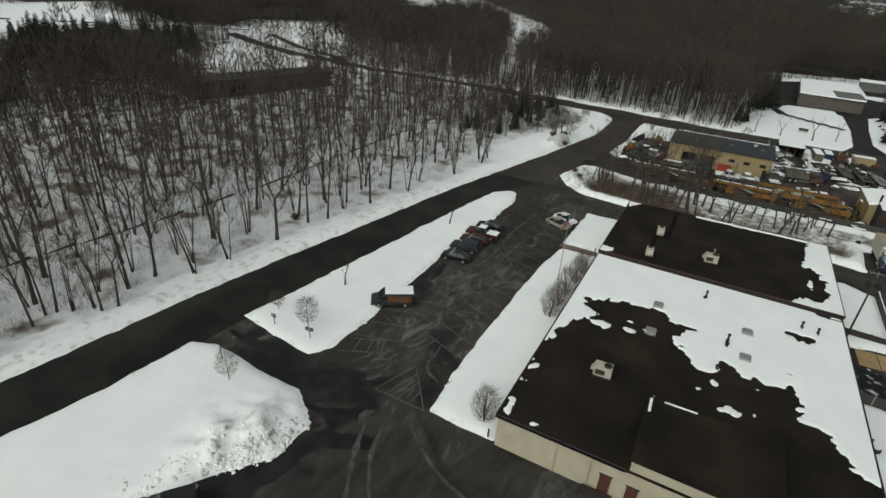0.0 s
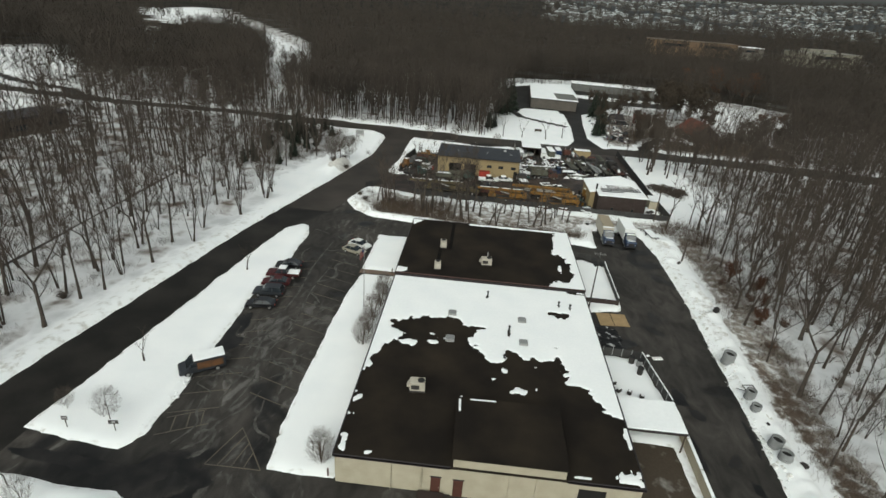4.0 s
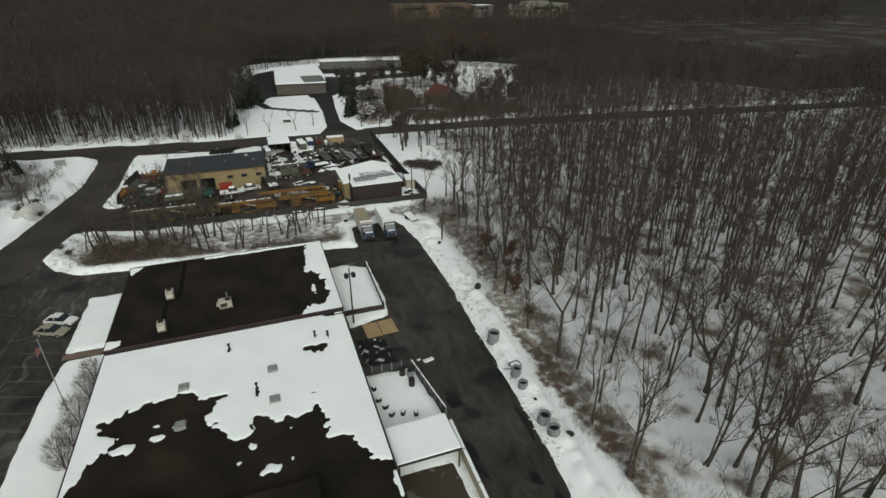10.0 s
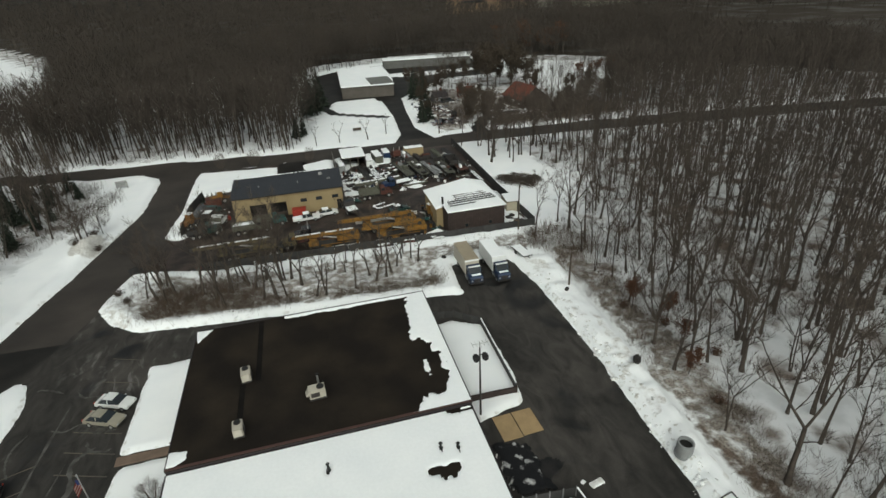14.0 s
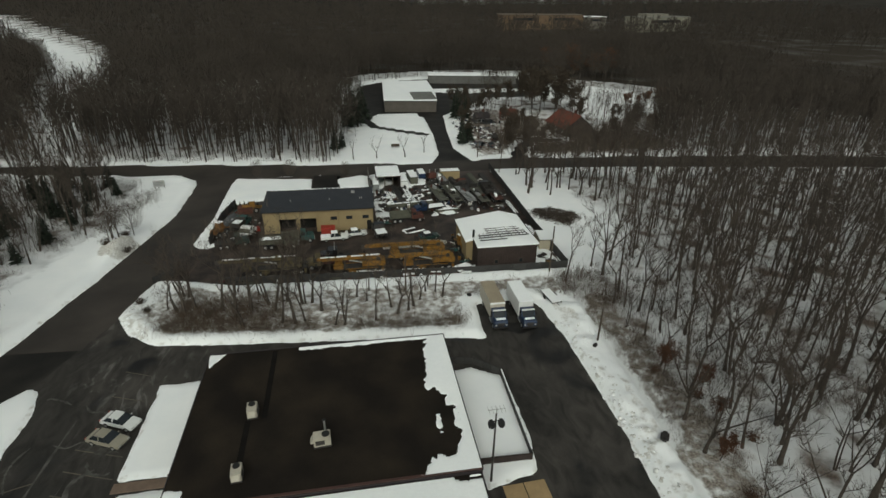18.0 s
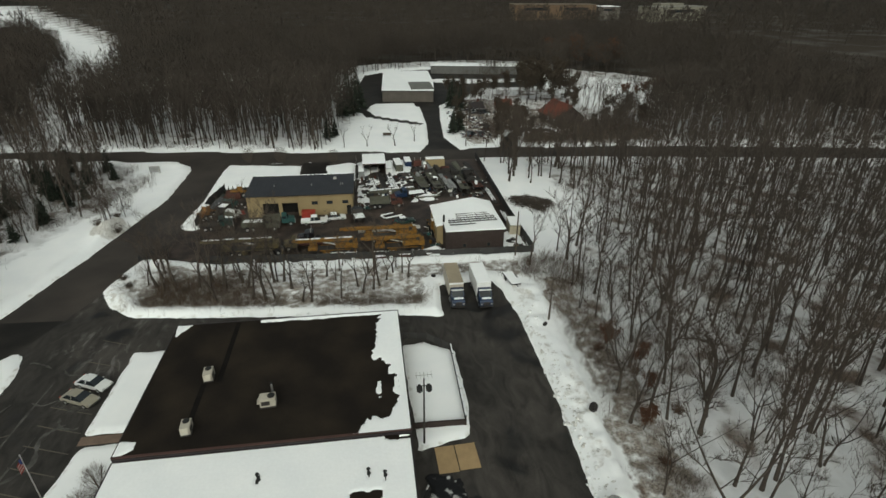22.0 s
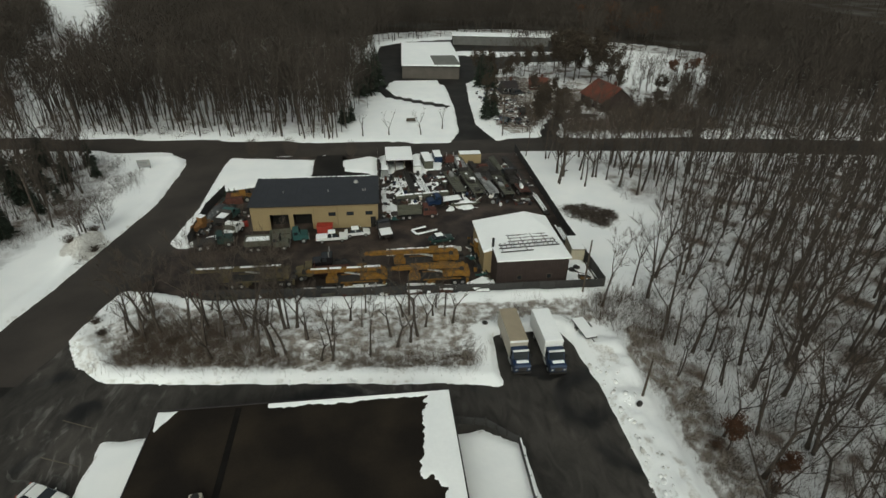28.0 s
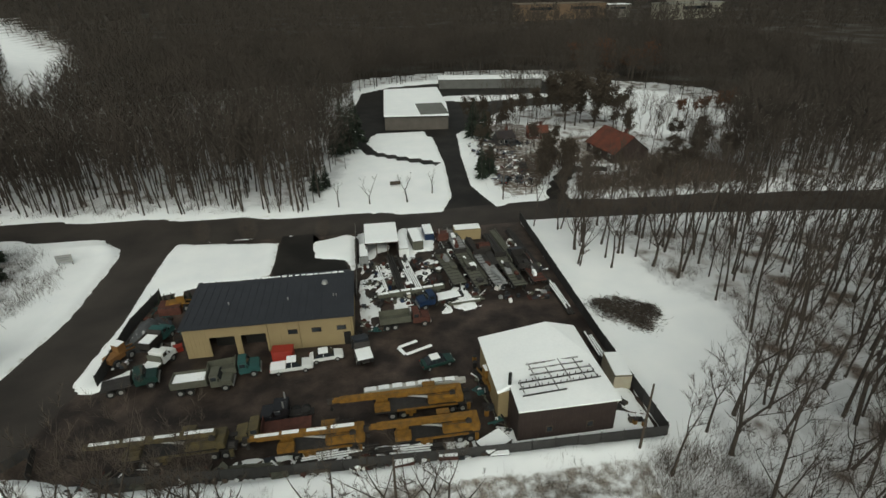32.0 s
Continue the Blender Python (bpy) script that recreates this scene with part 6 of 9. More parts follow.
def car(x, y, rz, paint, label, style="sedan", z=0.01, snow=0.0, group="cars in the lot"):
    """A parked car that looks along its own +x."""
    c = thing("car", pose(x, y, z, 0, 0, rz), label, "car", group)
    L, W = {"sedan": (4.5, 1.78), "suv": (4.7, 1.88), "pickup": (5.5, 1.95), "van": (5.2, 2.0)}[style]
    h, f, b = L / 2, L / 2, -L / 2
    if style == "sedan":
        line = [(b, 0.35), (b - 0.02, 0.62), (b + 0.1, 0.95), (-1.35, 1.0), (0.75, 0.98), (f - 0.35, 0.82), (f, 0.66), (f, 0.32)]
        glass, top = (-1.75, 1.05, -1.0, 0.25, W * 0.93, W * 0.72, 0.93, 1.43), (-1.02, 0.27)
    elif style == "suv":
        line = [(b, 0.4), (b, 0.8), (b + 0.06, 1.05), (0.8, 1.08), (f - 0.25, 0.98), (f, 0.8), (f, 0.38)]
        glass, top = (b + 0.12, 1.15, b + 0.4, 0.45, W * 0.94, W * 0.78, 1.02, 1.68), (b + 0.38, 0.47)
    elif style == "van":
        line = [(b, 0.4), (b, 0.9), (b + 0.04, 1.1), (1.2, 1.1), (f - 0.2, 0.95), (f, 0.8), (f, 0.36)]
        glass, top = (b + 0.1, 1.65, b + 0.25, 0.75, W * 0.94, W * 0.82, 1.05, 1.85), (b + 0.22, 0.78)
    else:
        line = [(b, 0.5), (b, 1.0), (-0.75, 1.02), (1.2, 1.05), (f - 0.15, 0.98), (f, 0.8), (f, 0.42)]
        glass, top = (-0.75, 1.35, -0.55, 0.65, W * 0.9, W * 0.74, 1.0, 1.72), (-0.57, 0.67)
    part("body", rounded(Prism(line, "y", -W / 2, W / 2), 0.11), paint, c)
    part("glasshouse", cabin(*glass), GLASS, c, "dark tinted glass")
    part("roof", rounded(Box(((top[0] + top[1]) / 2, 0, glass[7] + 0.02), (top[1] - top[0], glass[5], 0.06), 0), 0.02), paint, c)
    for sx in (-1, 1):
        for sy in (-1, 1):
            wheel(c, sx * L * 0.31, sy * (W / 2 - 0.09))
    for sy in (-1, 1):
        part("headlight", Box((f - 0.05, sy * W * 0.36, 0.66), (0.12, 0.36, 0.14), 0.03), STEEL, c)
        part("tail_light", Box((b + 0.03, sy * W * 0.40, 0.82), (0.08, 0.22, 0.2), 0.02), REDPAINT, c)
        part("mirror", Box((glass[1] - 0.35, sy * (W / 2 + 0.07), 1.02), (0.12, 0.16, 0.12), 0.03), paint, c)
        part("pillar", Box(((top[0] + top[1]) / 2, sy * (glass[4] + glass[5]) / 4, (glass[6] + glass[7]) / 2), (0.09, 0.06, glass[7] - glass[6] + 0.02), 0, rx=sy * 12), paint, c)
    part("front_bumper", rounded(Box((f - 0.02, 0, 0.45), (0.14, W * 0.96, 0.2), 0), 0.04), DARKSTEEL, c)
    part("rear_bumper", rounded(Box((b + 0.02, 0, 0.5), (0.14, W * 0.96, 0.18), 0), 0.04), DARKSTEEL, c)
    if style == "pickup":
        # Without snow the flat bed is painted dark as a shaded hollow.
        part("bed", Box(((b - 0.75) / 2 + 0.02, 0, 1.03), (abs(b + 0.75) - 0.2, W - 0.24, 0.03), 0), SNOW if snow else DARK_HOLE, c, "load bed")
    if snow:
        part("roof_snow", rounded(Box(((top[0] + top[1]) / 2, 0, glass[7] + 0.05 + snow / 2), (top[1] - top[0], glass[5] * 0.95, snow), 0), snow * 0.4), SNOW, c, "snow on the roof")
    return c


P_BLACK = mat("black_car_paint", (0.012, 0.012, 0.014), 0.25, 0.1, 1.0, spec=0.5)
P_RED = mat("dark_red_car_paint", (0.050, 0.008, 0.009), 0.45, 0.1, 1.0, spec=0.5)
P_GREY = mat("grey_blue_car_paint", (0.022, 0.025, 0.030), 0.45, 0.1, 1.0, spec=0.5)
P_TAN = mat("pale_tan_car_paint", (0.26, 0.24, 0.19), 0.35, 0.1, 1.0, spec=0.5)
P_WHITE = mat("white_car_paint", (0.62, 0.63, 0.62), 0.35, 0.05, 1.0, spec=0.5)
P_GREEN = mat("dark_green_paint", (0.012, 0.035, 0.03), 0.4, 0.1, 1.0)
car(-29.8, 63.6, 188, P_BLACK, "black sedan parked nose to the snowy island", "sedan")
car(-30.0, 67.2, 184, P_GREY, "dark grey-blue suv parked nose to the snow", "suv")
car(-30.0, 70.4, 186, P_RED, "dark red sedan parked between other cars", "sedan")
car(-29.8, 73.3, 184, P_RED, "red pickup with snow in its bed", "pickup", snow=0.06)
car(-30.0, 76.6, 186, P_BLACK, "black sedan at the end of the row", "sedan")
car(-20.0, 87.3, -24, P_WHITE, "white sedan parked beside a tan sedan", "sedan")
car(-20.5, 84.6, -24, P_TAN, "pale tan sedan parked beside a white one", "sedan")
car(-29.4, 14.6, 232, P_BLACK, "black car beside a ploughed snow heap", "suv")

# delivery van with a pale roof box and a coloured side
van = thing("cargo_van", pose(-31.2, 48.3, 0.01, 0, 0, 214), "dark cargo van with snowy roof and orange side panel", "van", "cars in the lot")
part("body", rounded(Prism([(-2.7, 0.4), (-2.7, 2.0), (0.9, 2.05), (1.7, 1.25), (2.6, 1.0), (2.7, 0.8), (2.7, 0.38)], "y", -1.0, 1.0), 0.07), P_GREY, van)
part("roof", rounded(Box((-0.9, 0, 2.1), (3.6, 1.9, 0.14), 0), 0.05), SNOW, van, "snow-covered roof")
part("windscreen", Prism([(0.98, 1.96), (1.05, 2.0), (1.82, 1.24), (1.72, 1.22)], "y", -0.86, 0.86), GLASS, van)
for sy in (-1, 1):
    part("side_panel", rounded(Box((-0.9, sy * 1.005, 1.3), (3.0, 0.05, 0.95), 0), 0.02), mat("orange_brown_graphic", (0.17, 0.075, 0.028), 0.5, 0.35, 1.6, 6.0, 0.0, col2=(0.05, 0.035, 0.025)), van, "orange and brown painted panel")
    part("side_window", Box((0.95, sy * 1.0, 1.5), (0.8, 0.05, 0.45), 0.02), GLASS, van)
    part("headlight", Box((2.66, sy * 0.7, 0.85), (0.1, 0.35, 0.18), 0.03), STEEL, van)
    part("mirror", Box((1.4, sy * 1.12, 1.35), (0.12, 0.2, 0.22), 0.03), BLACK, van)
    for sx in (-1.65, 1.75):
        wheel(van, sx, sy * 0.9, 0.37)


def box_truck(x, y, roofmat, sidemat, label):
    """A straight truck with a blue cab and a tall box; it looks along -y."""
    t = thing("box_truck", pose(x, y, 0.01, 0, 0, -90), label, "truck", "box trucks by the bank")
    part("cargo_box", rounded(Box((-2.4, 0, 2.25), (6.6, 2.35, 2.5), 0), 0.04), sidemat, t, "tall cargo box")
    part("box_roof", rounded(Box((-2.4, 0, 3.52), (6.55, 2.3, 0.07), 0), 0.02), roofmat, t)
    part("box_frame", Box((0.92, 0, 3.35), (0.06, 2.36, 0.3), 0.01), WHITE, t)
    part("cab", rounded(Prism([(1.0, 0.7), (1.0, 2.75), (1.9, 2.75), (2.35, 1.75), (3.3, 1.6), (3.45, 1.4), (3.45, 0.55), (1.0, 0.55)], "y", -1.05, 1.05), 0.06), BLUE, t, "dark blue cab and bonnet")
    part("windscreen", Prism([(1.95, 2.65), (2.02, 2.65), (2.42, 1.78), (2.33, 1.78)], "y", -0.92, 0.92), GLASS, t)
    part("visor", rounded(Box((2.0, 0, 2.82), (0.35, 2.0, 0.1), 0), 0.03), WHITE, t, "white sun visor with snow")
    part("bonnet_snow", rounded(Box((2.75, 0.1, 1.72), (0.5, 1.5, 0.07), 0), 0.03), SNOW, t)
    part("bumper", rounded(Box((3.5, 0, 0.6), (0.16, 2.2, 0.3), 0), 0.03), DARKSTEEL, t)
    part("grille", Box((3.47, 0, 1.1), (0.06, 1.0, 0.6), 0.02), DARKSTEEL, t)
    part("chassis", Box((-1.2, 0, 0.75), (8.8, 0.9, 0.25), 0.02), DARKSTEEL, t)
    for sy in (-1, 1):
        part("headlight", Box((3.47, sy * 0.8, 1.05), (0.08, 0.3, 0.25), 0.03), STEEL, t)
        part("mirror", Box((2.1, sy * 1.28, 2.0), (0.12, 0.2, 0.5), 0.02), BLACK, t)
        part("side_window", Box((1.55, sy * 1.04, 2.2), (0.7, 0.05, 0.65), 0.02), GLASS, t)
        part("step_tank", Cyl((0.6, sy * 0.9, 0.6), (1.7, sy * 0.9, 0.6), 0.26), STEEL, t)
        wheel(t, 2.6, sy * 0.95, 0.48, 0.26)
        wheel(t, -3.6, sy * 0.9, 0.48, 0.42)
    return t


box_truck(29.2, 102.2, TARP, BEIGE, "blue box truck with a tan cargo box")
box_truck(33.6, 101.7, SNOW, WHITE, "blue box truck with a white snowy cargo box")
tr = thing("utility_trailer", pose(39.7, 105.9, ground_z(39.7, 105.9), 0, 0, -82), "small snow-covered utility trailer on the bank", "trailer")
part("deck", rounded(Box((0, 0, 0.75), (4.2, 1.7, 0.12), 0), 0.03), SNOW, tr, "deck under smooth snow")
part("bed_frame", Box((0, 0, 0.6), (4.3, 1.75, 0.12), 0.02), DARKSTEEL, tr)
part("tongue", Box((2.8, 0, 0.5), (1.5, 0.12, 0.1), 0.01), DARKSTEEL, tr)
for sy in (-1, 1):
    part("fender", rounded(Box((-0.4, sy * 1.0, 0.72), (1.1, 0.3, 0.08), 0), 0.03), DARKSTEEL, tr)
    wheel(tr, -0.4, sy * 1.0, 0.33, 0.2)


def crane_truck(x, y, rz, boom, boommat, carrier=10.5, snow=False, label="yellow truck crane with its boom lowered", z=0.0, paint=None):
    paint = paint or YELLOW
    c = thing("truck_crane", pose(x, y, z, 0, 0, rz), label, "crane", "cranes in the yard")
    h = carrier / 2
    part("deck", rounded(Box((0, 0, 1.15), (carrier, 2.3, 0.22), 0), 0.04), DARKSTEEL, c)
    for sy in (-1, 1):
        part("running_board", rounded(Box((-0.4, sy * 1.12, 1.28), (carrier * 0.62, 0.32, 0.1), 0), 0.03), paint, c)
        part("tool_locker", rounded(Box((h * 0.28, sy * 1.02, 0.85), (1.3, 0.4, 0.5), 0), 0.04), paint, c)
        part("handrail", Cyl((-3.6, sy * 1.08, 2.95), (-0.9, sy * 1.08, 2.95), 0.03, sides=6), DARKSTEEL, c)
    part("chassis", Box((0, 0, 0.8), (carrier - 0.4, 1.1, 0.4), 0.03), DARKSTEEL, c)
    part("driving_cab", rounded(Prism([(h - 1.6, 0.7), (h - 1.6, 2.3), (h - 0.4, 2.3), (h, 1.5), (h, 0.7)], "y", -1.2, -0.1), 0.06), paint, c, "low driving cab")
    part("windscreen", Prism([(h - 0.42, 2.2), (h - 0.36, 2.2), (h + 0.02, 1.5), (h - 0.06, 1.5)], "y", -1.1, -0.2), GLASS, c)
    part("engine_cover", rounded(Box((h - 0.9, 0.6, 1.6), (1.8, 1.1, 0.6), 0), 0.06), paint, c)
    part("turntable", Cyl((-1.2, 0, 1.3), (-1.2, 0, 1.6), 0.95, sides=18), DARKSTEEL, c)
    part("superstructure", rounded(Box((-2.2, 0, 2.0), (3.4, 2.2, 0.9), 0), 0.08), paint, c)
    part("counterweight", rounded(Box((-4.2, 0, 1.95), (0.9, 2.3, 1.0), 0), 0.08), paint, c)
    oc = part("operator_cab", rounded(Box((-0.8, -0.95, 2.3), (1.5, 0.9, 1.4), 0), 0.06), paint, c)
    part("cab_window", Box((-0.04, -0.95, 2.55), (0.04, 0.75, 0.7), 0.01), GLASS, oc)
    part("cab_window", Box((-0.8, -1.41, 2.55), (1.1, 0.04, 0.6), 0.01), GLASS, oc)
    part("boom_base", rounded(Box((boom / 2 - 3.9, 0.2, 3.05), (boom, 0.62, 0.62), 0), 0.04), boommat, c, "lowered box boom")
    part("boom_section", rounded(Box((boom - 3.7, 0.2, 3.05), (1.3, 0.46, 0.48), 0), 0.03), boommat, c)
    part("boom_tip", rounded(Box((boom - 2.9, 0.2, 2.95), (0.8, 0.36, 0.75), 0), 0.05), DARKSTEEL, c)
    part("hook_block", rounded(Box((boom - 2.9, 0.2, 1.9), (0.35, 0.3, 0.6), 0), 0.06), DARKSTEEL, c)
    part("hook_rope", Cyl((boom - 2.9, 0.2, 2.2), (boom - 2.9, 0.2, 2.7), 0.03, sides=6), DARKSTEEL, c)
    part("lift_cylinder", Cyl((-0.9, 0.2, 1.9), (1.8, 0.2, 2.6), 0.16), STEEL, c)
    part("winch", Cyl((-3.4, -0.4, 2.7), (-3.4, 0.8, 2.7), 0.35, sides=14), DARKSTEEL, c)
    for sx in (-h + 0.5, 1.6):
        for sy in (-1, 1):
            o = part("outrigger", rounded(Box((sx, sy * 1.25, 0.85), (0.4, 0.3, 0.9), 0), 0.03), paint, c)
            part("float_pad", Cyl((sx, sy * 1.35, 0.28), (sx, sy * 1.35, 0.36), 0.28), DARKSTEEL, o)
    for sx in (-h + 1.2, -h + 2.4, h - 2.0, h - 3.3):
        for sy in (-1, 1):
            wheel(c, sx, sy * 1.05, 0.52, 0.32)
    part("access_ladder", Box((0.6, -1.24, 0.8), (0.5, 0.06, 0.9), 0.01), DARKSTEEL, c)
    for k in range(5):
        part("boom_stiffener", Box((-3.4 + (k + 0.5) * boom / 5, 0.2, 3.05), (0.1, 0.68, 0.68), 0.01), paint, c)
    for sy in (-1, 1):
        part("deck_box", rounded(Box((-h + 0.5, sy * 0.7, 1.45), (0.7, 0.6, 0.4), 0), 0.04), DARKSTEEL, c)
        part("hydraulic_hose", Cyl((-1.6, sy * 0.35, 2.5), (0.6, sy * 0.3 + 0.2, 2.75), 0.04, sides=6), BLACK, c)
    if snow:
        for k in range(4):
            a = -3.7 + k * boom / 4
            part("boom_snow", rounded(Box((a + boom / 8 + 0.1 * (k % 3), 0.2 + 0.06 * (k % 2), 3.40), (boom / 4 * (0.95 - 0.14 * (k % 3)), 0.5 - 0.08 * (k % 2), 0.1), 0), 0.04), SNOW, c, "snow lying on the boom")
    return c


GREYBOOM = mat("weathered_white_boom", (0.42, 0.41, 0.38), 0.6, 0.2, 1.0)
OCHRE = mat("dull_ochre_paint", (0.13, 0.10, 0.042), 0.6, 0.35, 0.9, 7.0, 0.15, col2=(0.055, 0.048, 0.032))
crane_truck(20.4, 124.9, 180, 13.5, YELLOW, 11.5, label="large yellow truck crane parked along the yard")
crane_truck(21.4, 120.2, 180, 10.5, YELLOW, 9.5, label="yellow truck crane parked beside a larger one")
crane_truck(8.8, 120.6, 180, 10.5, YELLOW, 9.2, True, "yellow truck crane with snow along its boom")
crane_truck(-6.0, 122.2, 180, 12.5, OCHRE, 11.5, True, "dull ochre truck crane dusted with snow", paint=OCHRE)
bm = thing("spare_boom", pose(19.3, 127.3, 0, 0, 0, 1.5), "pale lattice of spare boom sections under snow", "crane boom")
part("boom_section", rounded(Box((0, 0, 1.5), (11.6, 0.8, 0.9), 0), 0.05), GREYBOOM, bm)
part("inner_section", rounded(Box((6.1, 0, 1.5), (1.2, 0.55, 0.65), 0), 0.04), GREYBOOM, bm)
for k in range(7):
    part("boom_snow", rounded(Box((-5 + 1.62 * k, 0.05 * (k % 3 - 1), 2.0), (1.4 - 0.1 * (k % 4), 0.7, 0.14), 0), 0.05), SNOW, bm)
for k in (-4.5, -1.5, 1.5, 4.5):
    part("trestle", Box((k, 0, 0.55), (0.3, 1.3, 1.1), 0.03), DARKSTEEL, bm)


def work_truck(x, y, rz, cabmat, bodymat, label, kind="dump", snow=True, L=7.0):
    """A yard truck that looks along its own +x, with a dump body, flat bed or bare frame."""
    t = thing("work_truck", pose(x, y, 0, 0, 0, rz), label, "truck", "trucks in the yard")
    h = L / 2
    part("chassis", Box((0, 0, 0.8), (L, 0.9, 0.28), 0.02), DARKSTEEL, t)
    part("cab", rounded(Prism([(h - 2.6, 0.7), (h - 2.6, 2.45), (h - 1.6, 2.45), (h - 1.3, 1.7), (h - 0.1, 1.55), (h, 1.3), (h, 0.7)], "y", -1.05, 1.05), 0.06), cabmat, t)
    part("windscreen", Prism([(h - 1.62, 2.36), (h - 1.54, 2.36), (h - 1.24, 1.72), (h - 1.34, 1.72)], "y", -0.9, 0.9), GLASS, t)
    for sy in (-1, 1):
        part("side_window", Box((h - 2.1, sy * 1.04, 2.0), (0.7, 0.05, 0.55), 0.02), GLASS, t)
        part("fender", rounded(Box((h - 0.8, sy * 0.98, 1.05), (1.3, 0.3, 0.18), 0), 0.05), cabmat, t)
        part("mirror", Box((h - 1.5, sy * 1.25, 1.95), (0.1, 0.16, 0.4), 0.02), BLACK, t)
        wheel(t, h - 0.9, sy * 0.95, 0.5, 0.3)
        wheel(t, -h + 1.0, sy * 0.9, 0.5, 0.45)
        wheel(t, -h + 2.15, sy * 0.9, 0.5, 0.45)
    part("bumper", Box((h + 0.05, 0, 0.7), (0.15, 2.1, 0.3), 0.03), STEEL, t)
    bl = L - 2.9
    bx = -h + bl / 2
    if kind == "dump":
        part("bed_floor", Box((bx, 0, 1.2), (bl, 2.2, 0.12), 0.02), bodymat, t)
        for sy in (-1, 1):
            part("bed_side", Box((bx, sy * 1.1, 1.7), (bl, 0.1, 0.95), 0.02), bodymat, t)
        part("tailgate", Box((-h + 0.05, 0, 1.7), (0.1, 2.2, 0.95), 0.02), bodymat, t)
        part("headboard", Box((-h + bl, 0, 1.9), (0.1, 2.2, 1.3), 0.02), bodymat, t)
        if snow:
            part("load_snow", rounded(Box((bx, 0, 1.75), (bl - 0.3, 2.0, 0.5), 0), 0.2), SNOW, t, "snow filling the bed")
    elif kind == "flat":
        part("flatbed", rounded(Box((bx, 0, 1.15), (bl, 2.3, 0.15), 0), 0.03), bodymat, t)
        part("headboard", Box((-h + bl, 0, 1.7), (0.1, 2.2, 1.0), 0.02), bodymat, t)
        if snow:
            part("bed_snow", rounded(Box((bx, 0, 1.27), (bl - 0.2, 2.1, 0.1), 0), 0.04), SNOW, t)
    else:
        part("fifth_wheel", Cyl((bx - 0.6, 0, 1.0), (bx - 0.6, 0, 1.15), 0.5, sides=14), DARKSTEEL, t)
        for sy in (-1, 1):
            part("exhaust_stack", Cyl((h - 2.8, sy * 0.8, 0.9), (h - 2.8, sy * 0.8, 3.4), 0.09), STEEL, t)
        part("fuel_tank", Cyl((h - 3.2, -0.9, 0.7), (h - 2.2, -0.9, 0.7), 0.28), STEEL, t)
        part("sleeper", rounded(Box((h - 2.9, 0, 1.75), (0.7, 2.0, 1.5), 0), 0.05), cabmat, t)
    return t


work_truck(4.6, 125.9, 180, P_BLACK, DARKSTEEL, "black road tractor with upright exhaust stacks", "tractor", L=6.0)
work_truck(3.4, 123.5, 182, OCHRE, RUST, "ochre flatbed truck with a rusty bed", "flat", False, L=8.2)
work_truck(-6.4, 133.0, 2, OLIVE, OLIVE, "olive dump truck with snow in its body", "dump", L=7.2)
work_truck(-3.0, 134.9, 8, TEAL, OLIVE, "teal-cabbed dump truck outside the workshop", "dump", False, L=6.4)
work_truck(-13.6, 137.8, 70, WHITE, OLIVE, "white-cabbed flatbed truck by the fence", "flat", L=6.0)
work_truck(-15.2, 143.6, 72, TEAL, DARKSTEEL, "teal work truck among snowy clutter", "dump", L=5.6)
work_truck(19.8, 142.4, 3, RUST, OLIVE, "old red-cabbed dump truck with a grey body", "dump", False, L=7.4)
work_truck(25.6, 147.2, 192, BLUE, DARKSTEEL, "blue truck with a snowy bed in the scrap yard", "flat", L=7.0)
work_truck(13.4, 136.4, 100, P_GREY, DARKSTEEL, "dark grey truck beside the workshop", "flat", True, L=5.6)
work_truck(36.3, 160.0, 93, RUST, DARKSTEEL, "rusty truck parked among steel stacks", "flat", False, L=8.0)
work_truck(41.5, 157.5, 92, P_GREY, DARKSTEEL, "dark truck parked along the yard fence", "dump", False, L=7.5)
work_truck(29.5, 167.2, 95, RUST, DARKSTEEL, "red truck at the back of the scrap yard", "tractor", L=6.0)
work_truck(-15.6, 134.6, 14, P_GREEN, DARKSTEEL, "dark green truck beside the yard's corner bank", "flat", False, L=6.4)
car(4.2, 134.8, 4, P_WHITE, "white pickup outside the workshop bays", "pickup", snow=0.05, group="cars in the yard")
car(8.6, 136.3, 6, P_WHITE, "snow-covered car by the workshop wall", "sedan", snow=0.12, group="cars in the yard")
car(23.2, 132.6, 14, P_GREEN, "dark green car with patches of snow", "sedan", snow=0.08, group="cars in the yard")

